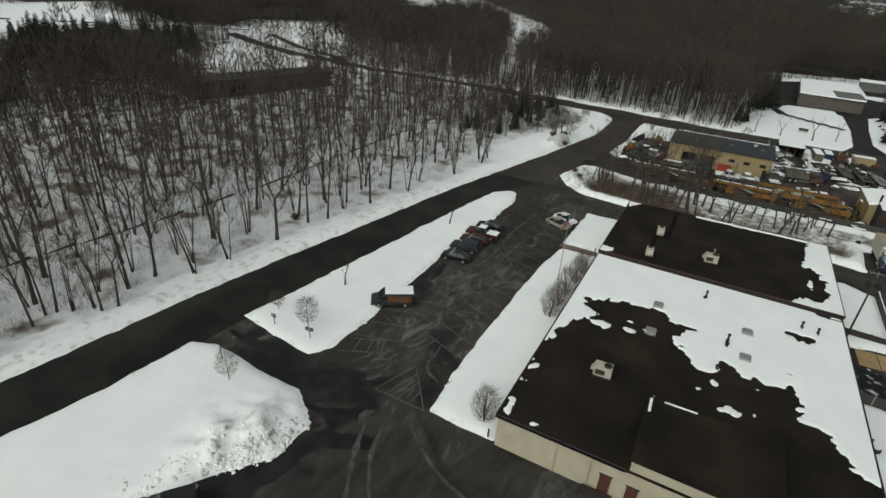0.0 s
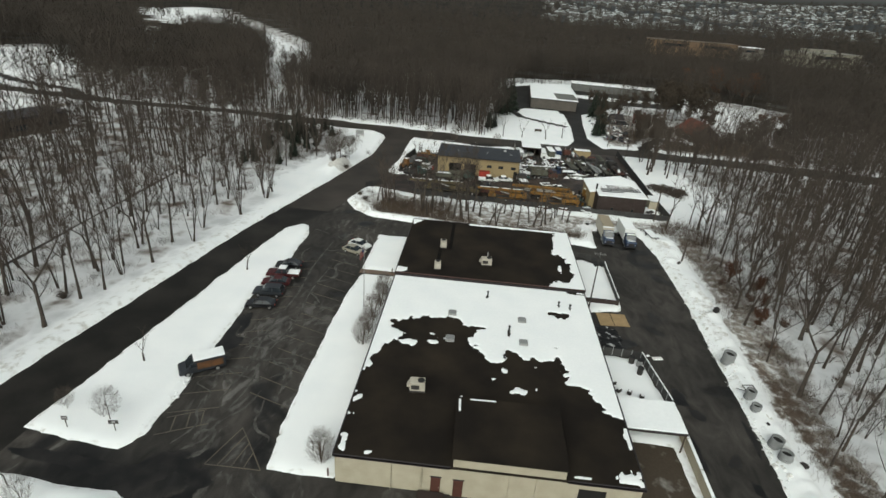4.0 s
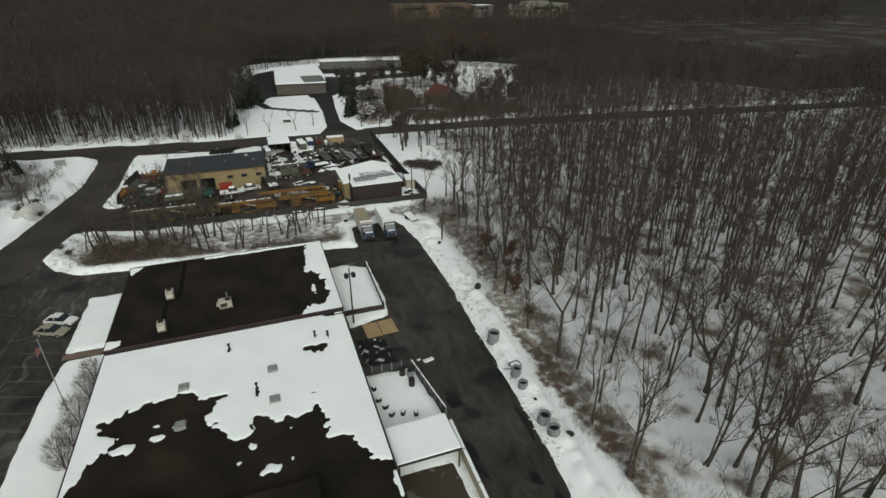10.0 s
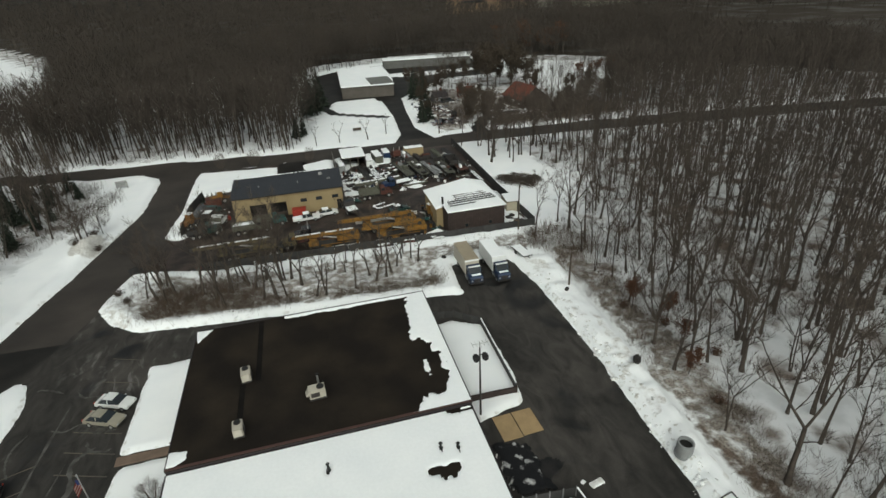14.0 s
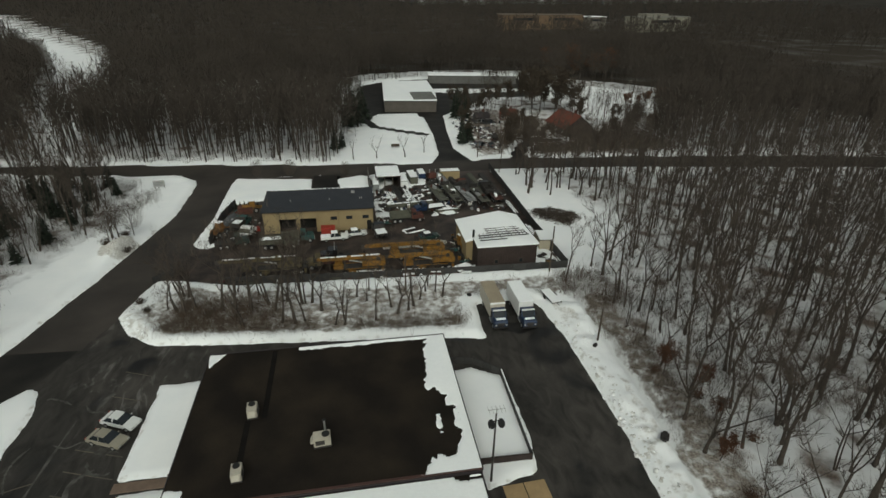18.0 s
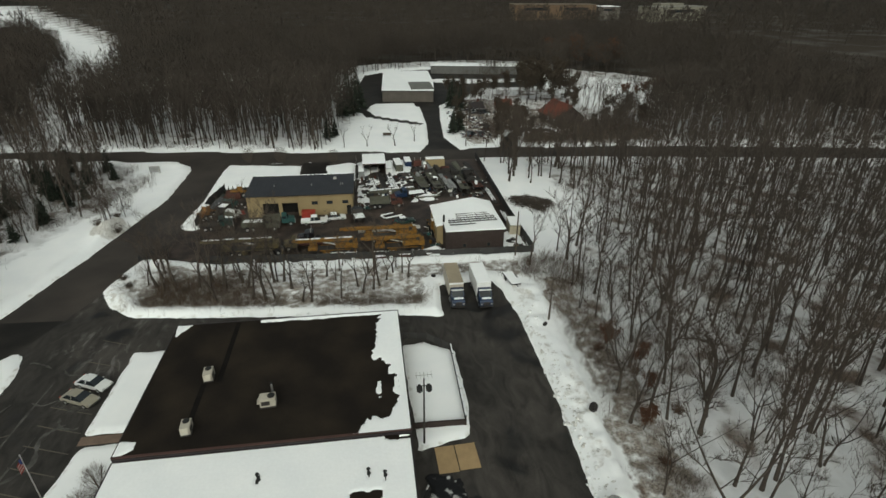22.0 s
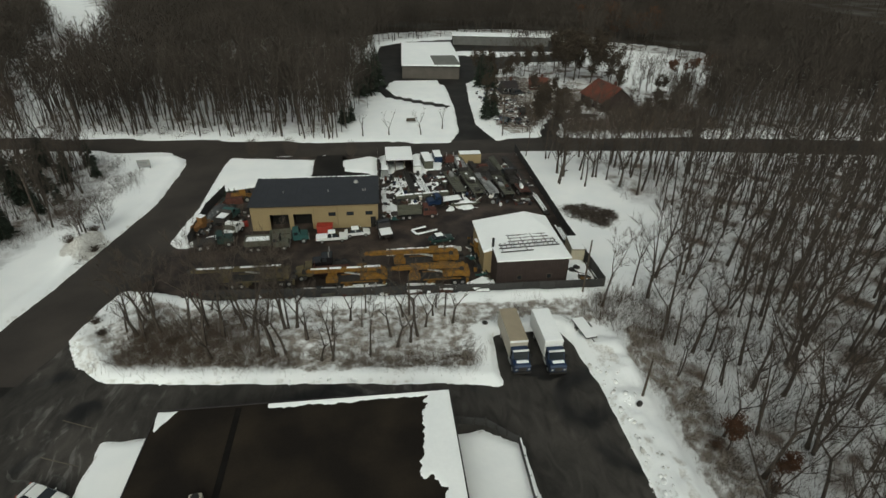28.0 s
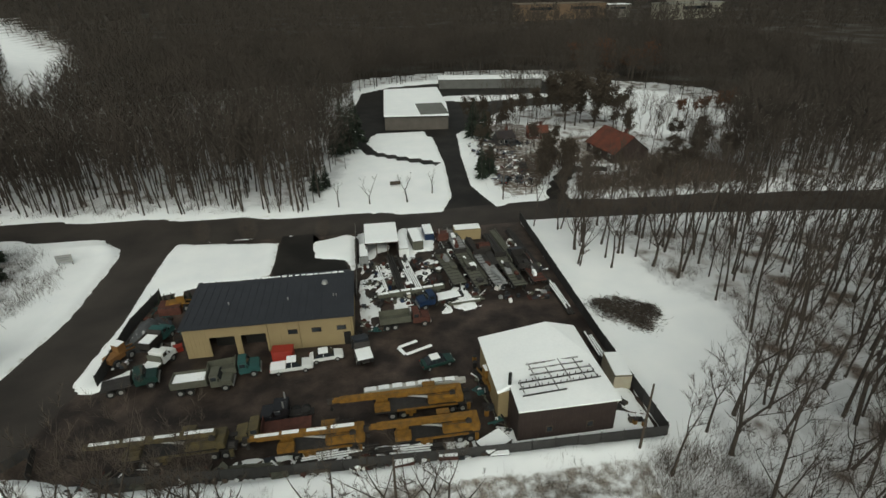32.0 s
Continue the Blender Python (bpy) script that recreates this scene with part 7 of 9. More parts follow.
# ---- roof fittings ----
def hvac(x, y, z, rz, s, label):
    u = thing("rooftop_unit", pose(x, y, z, 0, 0, rz), label, "air conditioner", "units on the roof")
    part("casing", rounded(Box((0, 0, 0.62 * s), (1.5 * s, 1.0 * s, 0.95 * s), 0), 0.04), BEIGE, u)
    part("curb", Box((0, 0, 0.08), (1.6 * s, 1.1 * s, 0.16), 0.02), DARKSTEEL, u)
    fan = part("fan_ring", Cyl((0.35 * s, 0, 1.09 * s), (0.35 * s, 0, 1.16 * s), 0.36 * s, sides=16), DARKSTEEL, u)
    part("fan_guard", Cyl((0.35 * s, 0, 1.16 * s), (0.35 * s, 0, 1.18 * s), 0.28 * s, sides=16), BLACK, fan)
    part("grille", Box((-0.2 * s, -0.505 * s, 0.6 * s), (0.8 * s, 0.03, 0.5 * s), 0), DARKSTEEL, u)
    part("hood", rounded(Prism([(-0.75 * s, 0.5 * s), (-1.05 * s, 0.5 * s), (-0.75 * s, 1.0 * s)], "y", -0.35 * s, 0.35 * s), 0.02), BEIGE, u)
    return u


hvac(-3.8, 44.4, 3.9, 4, 1.15, "beige air-conditioning unit on the dark roof")
hvac(-3.9, 81.8, 4.4, 95, 1.05, "beige rooftop unit with dark fan opening")
hvac(3.7, 76.4, 4.4, 5, 1.15, "wide beige rooftop unit near a vent pipe")
hvac(-4.2, 73.5, 4.4, 95, 1.0, "beige rooftop unit near the roof step")
def small(name, m, parts, label, category, group=""):
    """A simple thing from a list of (part name, bmesh, material)."""
    t = thing(name, m, label, category, group)
    for n, b, k in parts:
        part(n, b, k, t)
    return t


for x, y, hh in ((4.05, 66.6, 0.9), (3.9, 78.2, 1.5), (14.6, 66.0, 0.7), (7.0, 58.0, 0.8), (6.2, 51.8, 0.5), (16.2, 65.6, 0.6)):
    z = 4.4 if y > 70.7 else 3.9
    small("vent_pipe", pose(x, y, z), [("pipe", Cyl((0, 0, 0), (0, 0, hh), 0.11), STEEL if y > 75 else BLACK), ("cap", Cyl((0, 0, hh), (0, 0, hh + 0.12), 0.2, 0.12), BLACK), ("collar", Cyl((0, 0, 0), (0, 0, 0.1), 0.24), BLACK)],
          "short dark vent pipe through the roof", "vent", "vents on the roof")
for x, y in ((-0.9, 60.9), (8.9, 60.8), (8.8, 55.4), (-0.8, 54.7)):
    small("skylight", pose(x, y, 3.9), [("curb", Box((0, 0, 0.15), (1.15, 1.15, 0.3), 0.03), STEEL), ("dome", rounded(Box((0, 0, 0.36), (1.0, 1.0, 0.18), 0), 0.07), CONCRETE)], "low grey roof skylight dome", "skylight", "skylights on the roof")
small("walkway", pose(-14.2, 77.9, 0), [("slab", Box((0, 0, 0.03), (7.4, 1.25, 0.1), 0.02), mat("wet_brown_paving", (0.14, 0.10, 0.075), 0.8, 0.2, 1.0))], "cleared brown paved walk to the building", "walkway")
for x, y in ((-12.3, 78.0), (-11.4, 34.6)):
    small("entrance_bollard", pose(x, y, 0), [("post", Cyl((0, 0, 0), (0, 0, 1.0), 0.09), DOOR_BROWN), ("cap", Cyl((0, 0, 1.0), (0, 0, 1.05), 0.1, 0.05), DOOR_BROWN)], "short brown post by the building", "bollard")

# flagpole
fp = thing("flagpole", pose(-14.7, 66.3, 0.2), "tall white flagpole with a drooping striped flag", "flagpole")
part("pole", Cyl((0, 0, 0), (0, 0, 10.2), 0.07, 0.04), STEEL, fp)
part("finial", Cyl((0, 0, 10.2), (0, 0, 10.35), 0.07), STEEL, fp)
part("base_collar", Cyl((0, 0, 0), (0, 0, 0.25), 0.18, 0.12), CONCRETE, fp)
FLAG = [mat("faded_red_cloth", (0.20, 0.03, 0.025), 0.8, 0.1, 2.0), mat("white_cloth", (0.34, 0.25, 0.23), 0.8, 0.1, 2.0), mat("navy_cloth", (0.02, 0.03, 0.1), 0.8, 0.1, 2.0)]
for k in range(7):
    b = bmesh.new()
    rows = []
    for i in range(7):
        u = i / 6
        yy = 0.10 * math.sin(u * 7)
        zz = 9.9 - 0.16 * k - u * 0.95
        rows.append((b.verts.new((-0.06 - 0.62 * u, yy, zz)), b.verts.new((-0.06 - 0.62 * u, yy, zz - 0.17))))
    for i in range(6):
        b.faces.new((rows[i][0], rows[i + 1][0], rows[i + 1][1], rows[i][1]))
    bmesh.ops.solidify(b, geom=b.faces[:], thickness=0.015)
    part("flag_stripe", b, FLAG[k % 2], fp)
part("flag_canton", Box((-0.18, 0.03, 9.5), (0.22, 0.1, 0.5), 0.01), FLAG[2], fp)

# shrubs along the wall, young trees on the island
def round_crown(seed, h, n, width, low, tw, ln, stems):
    """A small bare plant: stems and an even crown of fine twigs."""
    rr, wood, fine = random.Random(seed), Soup(), Soup()
    for k in range(stems):
        a = rr.uniform(0, 6.283)
        out = Vector((math.cos(a), math.sin(a), 0)) * width * 0.35 * (stems > 1)
        wood.tube([(0, 0, -0.2), out * 0.3 + Vector((0, 0, h * 0.4)), out + Vector((rr.uniform(-0.1, 0.1), rr.uniform(-0.1, 0.1), h * 0.95))], [0.014 * h, 0.010 * h, 0.01], 5)
    for k in range(10):
        a = 2.4 * k
        z = h * (low + (0.85 - low) * k / 10)
        wood.tube([(0, 0, z), (math.cos(a) * width * 0.3, math.sin(a) * width * 0.3, z + h * 0.10), (math.cos(a) * width * 0.55, math.sin(a) * width * 0.55, z + h * 0.24)], [0.02, 0.014, 0.004], 3)
    for k in range(n):
        t = rr.uniform(low, 1.0)
        r = width * 0.62 * math.sqrt(rr.random()) * math.sin(math.pi * min(1, (t - low) / (1.08 - low) * 0.9 + 0.1)) ** 0.7
        a = rr.uniform(0, 6.283)
        d = Vector((math.cos(a) * rr.uniform(0, 1.0), math.sin(a) * rr.uniform(0, 1.0), rr.uniform(0.4, 1.1))).normalized() * ln * rr.uniform(0.6, 1.3)
        fine.sliver(Vector((math.cos(a) * r, math.sin(a) * r, h * t - 0.1)), d, tw, rr)
    return wood.arrays(), fine.arrays()


SHRUB = [round_crown(600 + i, 3.6, 1300, 1.9, 0.10, 0.010, 0.7, 6) for i in range(3)]
shrub_t, shrub_c = [fast_mesh("stem", *k[0], [BRUSH]) for k in SHRUB], [fast_mesh("twig_mass", *k[1], [SHRUB_TWIG]) for k in SHRUB]
for x, y, s in ((-12.5, 36.0, 1.05), (-12.7, 56.6, 1.1), (-12.6, 59.6, 0.95), (-12.5, 62.7, 1.1), (-12.2, 66.8, 1.05), (-12.2, 70.0, 1.0)):
    t = thing("shrub", pose(x, y, 0.2, 0, 0, pick.uniform(0, 360)) @ Matrix.Scale(s * 1.08, 4), "bare upright grey-brown shrub in the snow strip", "shrub", "shrubs along the building")
    k = pick.randrange(3)
    share("stem", shrub_t[k], t), tagged(share("twig_mass", shrub_c[k], t), kind="stuff")
YOUNG = [round_crown(620 + i, 4.6, 800, 2.5, 0.22, 0.013, 0.9, 1) for i in range(3)]
young_t, young_c = [fast_mesh("trunk", *k[0], [BARK]) for k in YOUNG], [fast_mesh("crown", *k[1], [TWIG]) for k in YOUNG]
for x, y, s in ((-36.5, 38.4, 0.85), (-41.9, 39.2, 0.6), (-37.2, 27.3, 0.75), (-16.0, 175, 1.0), (-7.5, 174.8, 1.1), (6.8, 174, 0.9), (-38.5, 138.5, 1.7), (-35, 140, 1.4), (-40.5, 141.5, 1.2)):
    t = thing("young_tree", pose(x, y, ground_z(x, y), 0, 0, pick.uniform(0, 360)) @ Matrix.Scale(s, 4), "small bare tree with a rounded crown on snow", "tree", "young trees on the lawns")
    k = pick.randrange(3)
    share("trunk", young_t[k], t), share("crown", young_c[k], t)
for x, y, rz in ((-40.1, 36.7, 10), (-34.9, 36.9, 10), (-40.2, 29.1, -20)):
    small("lot_sign", pose(x, y, 0.2, 0, 0, rz), [("post", Box((0, 0, 0.7), (0.08, 0.08, 1.4), 0.01), POLE_WOOD), ("board", Box((0, -0.06, 1.35), (1.0 if x > -38 else 0.6, 0.06, 0.5), 0.02), DARKSTEEL), ("bar", Box((0, -0.10, 1.38), (0.4, 0.02, 0.08), 0), WHITE)],
          "small dark sign on a post in the snow", "sign", "signs at the entrance")
sb = small("street_signboard", pose(-38.9, 170.6, ground_z(-38.9, 170.6), 0, 0, 8), [("board", Box((0, 0, 1.3), (2.6, 0.12, 1.5), 0.02), STEEL), ("leg", Box((-1.1, 0.1, 0.5), (0.12, 0.12, 1.4), 0.01), POLE_WOOD), ("leg", Box((1.1, 0.1, 0.5), (0.12, 0.12, 1.4), 0.01), POLE_WOOD),
      ("writing_bar", Box((0, -0.08, 1.55), (1.8, 0.02, 0.2), 0), CONCRETE), ("writing_bar", Box((0, -0.08, 1.15), (1.4, 0.02, 0.15), 0), CONCRETE)], "pale grey signboard standing in corner snow", "sign")


# ---- east side: pads, fences, shelter ----
def fence_run(name, pts, h, pitch, label, panel_mat=FENCE, post_mat=DARKSTEEL, gap=0.06, z=0.0, category="fence", cap=None, thick=0.06):
    f = thing(name, pose(0, 0, 0), label, category)
    for (ax, ay), (bx, by) in zip(pts, pts[1:]):
        d = math.hypot(bx - ax, by - ay)
        n = max(1, round(d / pitch))
        rz = math.degrees(math.atan2(by - ay, bx - ax))
        pm = bpy.data.meshes.new("panel")
        b = Box((0, 0, h / 2), (d / n - gap - 0.08, thick, h - 0.08), 0.01)
        b.to_mesh(pm), b.free()
        pm.materials.append(panel_mat)
        qm = bpy.data.meshes.new("post")
        b = Box((0, 0, h / 2 + 0.05), (0.11, 0.11, h + 0.1), 0.01)
        b.to_mesh(qm), b.free()
        qm.materials.append(post_mat)
        if cap:
            cm = bpy.data.meshes.new("snow_cap")
            b = rounded(Box((0, 0, h + 0.03), (d / n - 0.12, thick + 0.1, 0.1), 0), 0.03)
            b.to_mesh(cm), b.free()
            cm.materials.append(cap)
        for i in range(n):
            u = (i + 0.5) / n
            share("panel", pm, f, pose(ax + (bx - ax) * u, ay + (by - ay) * u, z + random.uniform(-0.03, 0.03), 0, 0, rz))
            share("post", qm, f, pose(ax + (bx - ax) * i / n, ay + (by - ay) * i / n, z, 0, 0, rz))
            if cap:
                share("snow_cap", cm, f, pose(ax + (bx - ax) * u, ay + (by - ay) * u, z, 0, 0, rz))
        share("post", qm, f, pose(bx, by, z, 0, 0, rz))
    return f


fence_run("yard_fence", [(-14, 119), (6, 117.6), (28.6, 116.6), (46.7, 116.2)], 1.7, 2.6, "dark slatted fence along the yard's south side")
fence_run("yard_fence", [(46.7, 116.4), (46.5, 135), (47.1, 175.8)], 1.9, 2.6, "dark slatted fence along the yard's east side")
fence_run("yard_fence", [(-19.9, 135.3), (-20.0, 148), (-18.4, 156)], 1.9, 2.4, "dark slatted fence inside the lawn strip")
fence_run("yard_fence", [(-26.2, 121.2), (-22.4, 125.2), (-21, 121)], 1.4, 2.2, "short dark fence at the yard entrance")
fence_run("yard_fence", [(12.9, 176), (12.9, 157), (12.8, 151)], 1.9, 2.4, "pale weathered fence beside the scrap yard", mat("weathered_grey_boards", (0.22, 0.21, 0.19), 0.85, 0.2, 1.0, by_object=0.25))
fence_run("courtyard_fence", [(19.5, 60.7), (26.0, 60.1)], 1.25, 1.3, "dark fence panels between pale posts", FENCE, CONCRETE, 0.1, 0.1)
fence_run("courtyard_fence", [(26.0, 60.1), (27.3, 50.4)], 1.25, 1.4, "dark fence panels between pale posts", FENCE, CONCRETE, 0.1, 0.1, cap=SNOW)
fence_run("courtyard_wall", [(27.0, 48.2), (26.7, 35.0)], 1.6, 4.4, "low cream wall capped with snow", CREAM, CREAM, 0.0, 0.05, cap=SNOW, thick=0.25)
fence_run("pad_fence", [(19.4, 92.3), (23.2, 91.6), (26.2, 88.8)], 1.2, 1.3, "dark low fence round a snowy pad", FENCE, DARKSTEEL, 0.1, 0.15)
fence_run("pad_fence", [(26.3, 88.6), (26.0, 74.8)], 1.2, 2.2, "dark low fence round a snowy pad", FENCE, DARKSTEEL, 0.05, 0.15, cap=SNOW)
fence_run("pad_fence", [(26.0, 74.6), (19.3, 74.8)], 0.9, 2.2, "dark low timber wall across the pad", DARK_WALL, DARK_WALL, 0.0, 0.15, thick=0.25)
sh = thing("lean_to_shelter", pose(22.85, 45.4, 0), "open shelter with a flat snow-covered roof", "shelter")
part("roof_deck", Box((0, 0, 2.9), (6.9, 5.2, 0.16), 0.02), FASCIA, sh)
part("roof_snow", rounded(Box((-0.05, 0.05, 3.06), (6.85, 5.1, 0.18), 0), 0.07), SNOW, sh, "smooth thick snow")
for x in (-3.2, 3.2):
    for y in (-2.4, 2.4):
        part("post", Box((x, y, 1.42), (0.14, 0.14, 2.84), 0.01), POLE_WOOD, sh)
part("back_wall", Box((0, 2.5, 1.45), (6.6, 0.12, 2.8), 0.01), DARK_WALL, sh)
part("beam", Box((0, -2.4, 2.72), (6.7, 0.12, 0.2), 0.01), POLE_WOOD, sh)
small("dirt_floor", pose(22.8, 39.6, 0), [("slab", Box((0, 0, 0.02), (6.6, 8.8, 0.1), 0.02), mat("brown_dirt", (0.05, 0.038, 0.026), 0.9, 0.3, 0.35, 5.0, 0.6, col2=(0.30, 0.29, 0.27), edge=0.66, sharp=0.10))], "brown dirt yard with old snow patches", "dirt yard")
for x, y in ((25.3, 58.3), (25.0, 56.6), (24.4, 58.9)):
    small("waste_barrel", pose(x, y, 0.25), [("drum", Cyl((0, 0, 0), (0, 0, 1.0), 0.38, 0.4, 14), CONCRETE if x > 25.2 else DARKSTEEL), ("lid", Cyl((0, 0, 1.0), (0, 0, 1.08), 0.42, 0.36, 14), BLACK)], "dark round barrel in the snowy courtyard", "barrel", "barrels in the courtyard")
for i, (x, y) in enumerate(((20.4, 55.2), (20.9, 53.8), (21.3, 52.4), (22.6, 52.2), (24.0, 51.6), (20.3, 57.4))):
    small("stacked_stone", pose(x, y, 0.2, 0, 0, 20 * i), [("block", rounded(Box((0, 0, 0.25), (0.7, 0.5, 0.55), 0), 0.08), DARKSTEEL), ("snow_cap", rounded(Box((0, 0, 0.55), (0.5, 0.35, 0.08), 0), 0.03), SNOW)], "dark block poking out of courtyard snow", "block", "blocks in the courtyard")
small("plywood_sheet", pose(24.1, 70.0, 0, 0, 0, 2), [("board", Box((-1.1, 0, 0.1), (2.2, 3.6, 0.06), 0.01), PLYWOOD), ("board", Box((1.25, 0.05, 0.12), (2.3, 3.5, 0.06), 0.01), PLYWOOD), ("bearer", Box((0, -1.2, 0.03), (4.6, 0.12, 0.07), 0.01), POLE_WOOD), ("bearer", Box((0, 1.2, 0.03), (4.6, 0.12, 0.07), 0.01), POLE_WOOD)],
      "weathered tan plywood laid beside the building", "plywood")
for i in range(5):
    small("lumber_stack", pose(20.6 + 0.35 * i, 66.6 - 0.9 * i, 0, 0, 0, 62 + 4 * i), [("plank", Box((0, 0.25 * k - 0.25, 0.08), (3.4 - 0.3 * k, 0.2, 0.1), 0.01), DARKSTEEL) for k in range(3)] + [("snow_strip", rounded(Box((0.2 * i, 0.1, 0.13), (0.6 + 0.25 * i, 0.16, 0.05), 0, 7 * i), 0.02), SNOW_DIRTY)], "dark planks with snow strips by the wall", "lumber", "planks by the building")
small("snow_clod", pose(28.6, 60.8, 0), [("lump", rounded(Box((0, 0, 0.08), (1.5, 0.7, 0.2), 0, 12), 0.08), SNOW_DIRTY), ("lump", rounded(Box((-1.2, 0.5, 0.05), (0.5, 0.4, 0.12), 0, 30), 0.05), SNOW_DIRTY)], "dirty snow clod lying on the asphalt", "snow")
lp = thing("light_pole", pose(20.8, 72.5, 0), "dark light pole with two lamp heads and an aerial", "lamp post")
part("pole", Cyl((0, 0, 0), (0, 0, 9.6), 0.13, 0.08), DARKSTEEL, lp)
for s in (-1, 1):
    a = part("arm", Cyl((0, 0, 8.6), (0.35 * s, -0.1, 8.75), 0.05), DARKSTEEL, lp)
    part("lamp_head", rounded(Box((0.5 * s, -0.25, 8.5), (0.6, 0.85, 0.75), 0), 0.16), BLACK, a)
part("aerial_mast", Cyl((0, 0, 9.6), (0, 0, 10.4), 0.03), STEEL, lp)
for k in range(5):
    part("aerial_rod", Cyl((-0.8 + 0.4 * k, -0.5, 10.1), (-0.8 + 0.4 * k, 0.5, 10.1), 0.018, sides=6), STEEL, lp)
part("aerial_boom", Cyl((-0.9, 0, 10.1), (0.9, 0, 10.1), 0.025, sides=6), STEEL, lp)


def pipe_ring(x, y, r, h, tilt=0.0):
    b = bmesh.new()
    n = 20
    rings = [[b.verts.new((rr * math.cos(2 * math.pi * k / n), rr * math.sin(2 * math.pi * k / n), z)) for k in range(n)] for rr, z in ((r, 0), (r, h), (r * 0.8, h), (r * 0.8, 0.1))]
    for p, q in zip(rings, rings[1:]):
        for k in range(n):
            b.faces.new((p[k], p[(k + 1) % n], q[(k + 1) % n], q[k]))
    b.faces.new(rings[3])
    t = thing("concrete_pipe", pose(x, y, ground_z(x, y) - 0.15, tilt, tilt * 0.5, 0), "grey concrete pipe section standing on the snow bank", "pipe", "pipes along the bank")
    part("shell", b, CONCRETE, t)
    # Near-black plug paints the shade inside the pipe.
    part("inside_shade", Cyl((0, 0, 0.12), (0, 0, h - 0.35), r * 0.79, sides=20), DARK_HOLE, t)
    c = part("joint_rim", Cyl((0, 0, -0.02), (0, 0, 0.25), r * 1.08, r * 1.08, 20), CONCRETE, t)


for x, y, r, h, tl in ((38.2, 61.0, 0.82, 1.7, 2), (37.9, 53.4, 0.62, 1.3, 3), (37.8, 51.2, 0.6, 0.8, -3), (37.4, 45.4, 0.72, 1.2, 4), (37.5, 43.3, 0.7, 0.9, -4)):
    pipe_ring(x, y, r, h, tl)
fr = thing("bent_frame", pose(38.5, 55.0, ground_z(38.5, 55.0) + 0.05, 0, 0, 15), "bent dark steel frame in the snow", "steel frame")
for a, b in (((-0.7, -0.5), (0.7, -0.6)), ((0.7, -0.6), (0.9, 0.5)), ((0.9, 0.5), (-0.5, 0.6)), ((-0.5, 0.6), (-0.7, -0.5)), ((-0.7, -0.5), (-1.8, 0.1))):
    part("bar", Cyl((*a, 0.15), (*b, 0.2), 0.06, sides=6), DARKSTEEL, fr)
for x, y, s in ((41.5, 74.2, 1.0), (41.2, 92.0, 0.6), (39.0, 42.4, 0.7), (26.4, 108.5, 0.6), (38.0, 48.5, 0.35)):
    small("dark_boulder", pose(x, y, ground_z(x, y), 0, 0, 40 * x) @ Matrix.Scale(s, 4), [("rock", rounded(Box((0, 0, 0.3), (1.3, 0.9, 0.8), 0, 15, 12, 8), 0.22), DARKSTEEL)], "dark stone poking out of the snow bank", "stone", "stones on the banks")


def utility_pole(x, y, h, arms=1, label="weathered wooden utility pole", rz=0):
    t = thing("utility_pole", pose(x, y, ground_z(x, y) - 0.1, 0, 0, rz), label, "utility pole", "utility poles")
    part("pole", Cyl((0, 0, 0), (0, 0, h), 0.16, 0.10), POLE_WOOD, t)
    for k in range(arms):
        a = part("crossarm", Box((0, 0, h - 0.6 - 0.8 * k), (2.2, 0.1, 0.12), 0.01), POLE_WOOD, t)
        for s in (-0.9, -0.4, 0.4, 0.9):
            part("insulator", Cyl((s, 0, h - 0.54 - 0.8 * k), (s, 0, h - 0.38 - 0.8 * k), 0.05), STEEL, a)
    return t


for x, y, h, n in ((0.6, 187.5, 11, 1), (46.4, 187, 11, 2), (42.7, 114.7, 9.0, 0), (-56.4, 180.2, 11.5, 1), (42.2, 93.3, 5.5, 0), (16.2, 112.0, 7.0, 0), (45.4, 46.0, 5.0, 0), (100, 186.5, 11, 1), (-100, 197, 11, 1), (-110, 300, 10, 1), (-125, 340, 10, 1), (127, 246, 10, 2), (134, 262, 10, 2)):
    utility_pole(x, y, h, n, rz=5)

# broken chunks of ploughed snow
def snow_chunks(name, count, place, size, material, label, seed):
    """Rough lumps strewn where place(rnd) says, as one loose mass."""
    rr = random.Random(seed)
    kinds = []
    for k in range(5):
        b = bmesh.new()
        bmesh.ops.create_icosphere(b, subdivisions=1, radius=1.0)
        for q in b.verts:
            q.co = Vector((q.co.x, q.co.y, q.co.z * 0.7)) * rr.uniform(0.6, 1.25)
        b.verts.ensure_lookup_table()
        kinds.append((np.array([tuple(q.co) for q in b.verts]), np.array([[q.index for q in f.verts] for f in b.faces])))
        b.free()
    spots = []
    for k in range(count):
        a, b = place(rr)
        s = size * rr.uniform(0.4, 1.0) ** 2 * 1.6
        spots.append((a, b, ground_z(a, b) - 0.42 * s, s))
    v, f = scatter(kinds, spots, seed)
    tagged(new(name, fast_mesh(name, v, f, [material])), label, "snow", kind="stuff")


def along(line, spread):
    """A random place near a bent line."""
    def pick_place(rr):
        i = rr.randrange(len(line) - 1)
        u = rr.random()
        return line[i][0] * (1 - u) + line[i + 1][0] * u + rr.gauss(0, spread), line[i][1] * (1 - u) + line[i + 1][1] * u + rr.gauss(0, spread)
    return pick_place


snow_chunks("snow_chunks", 260, along([(-27.4, 26.0), (-28.6, 22.0), (-31.0, 18.0), (-34, 13.5)], 0.95), 0.34, SNOW_DIRTY, "broken grey-white chunks on a ploughed heap", 31)
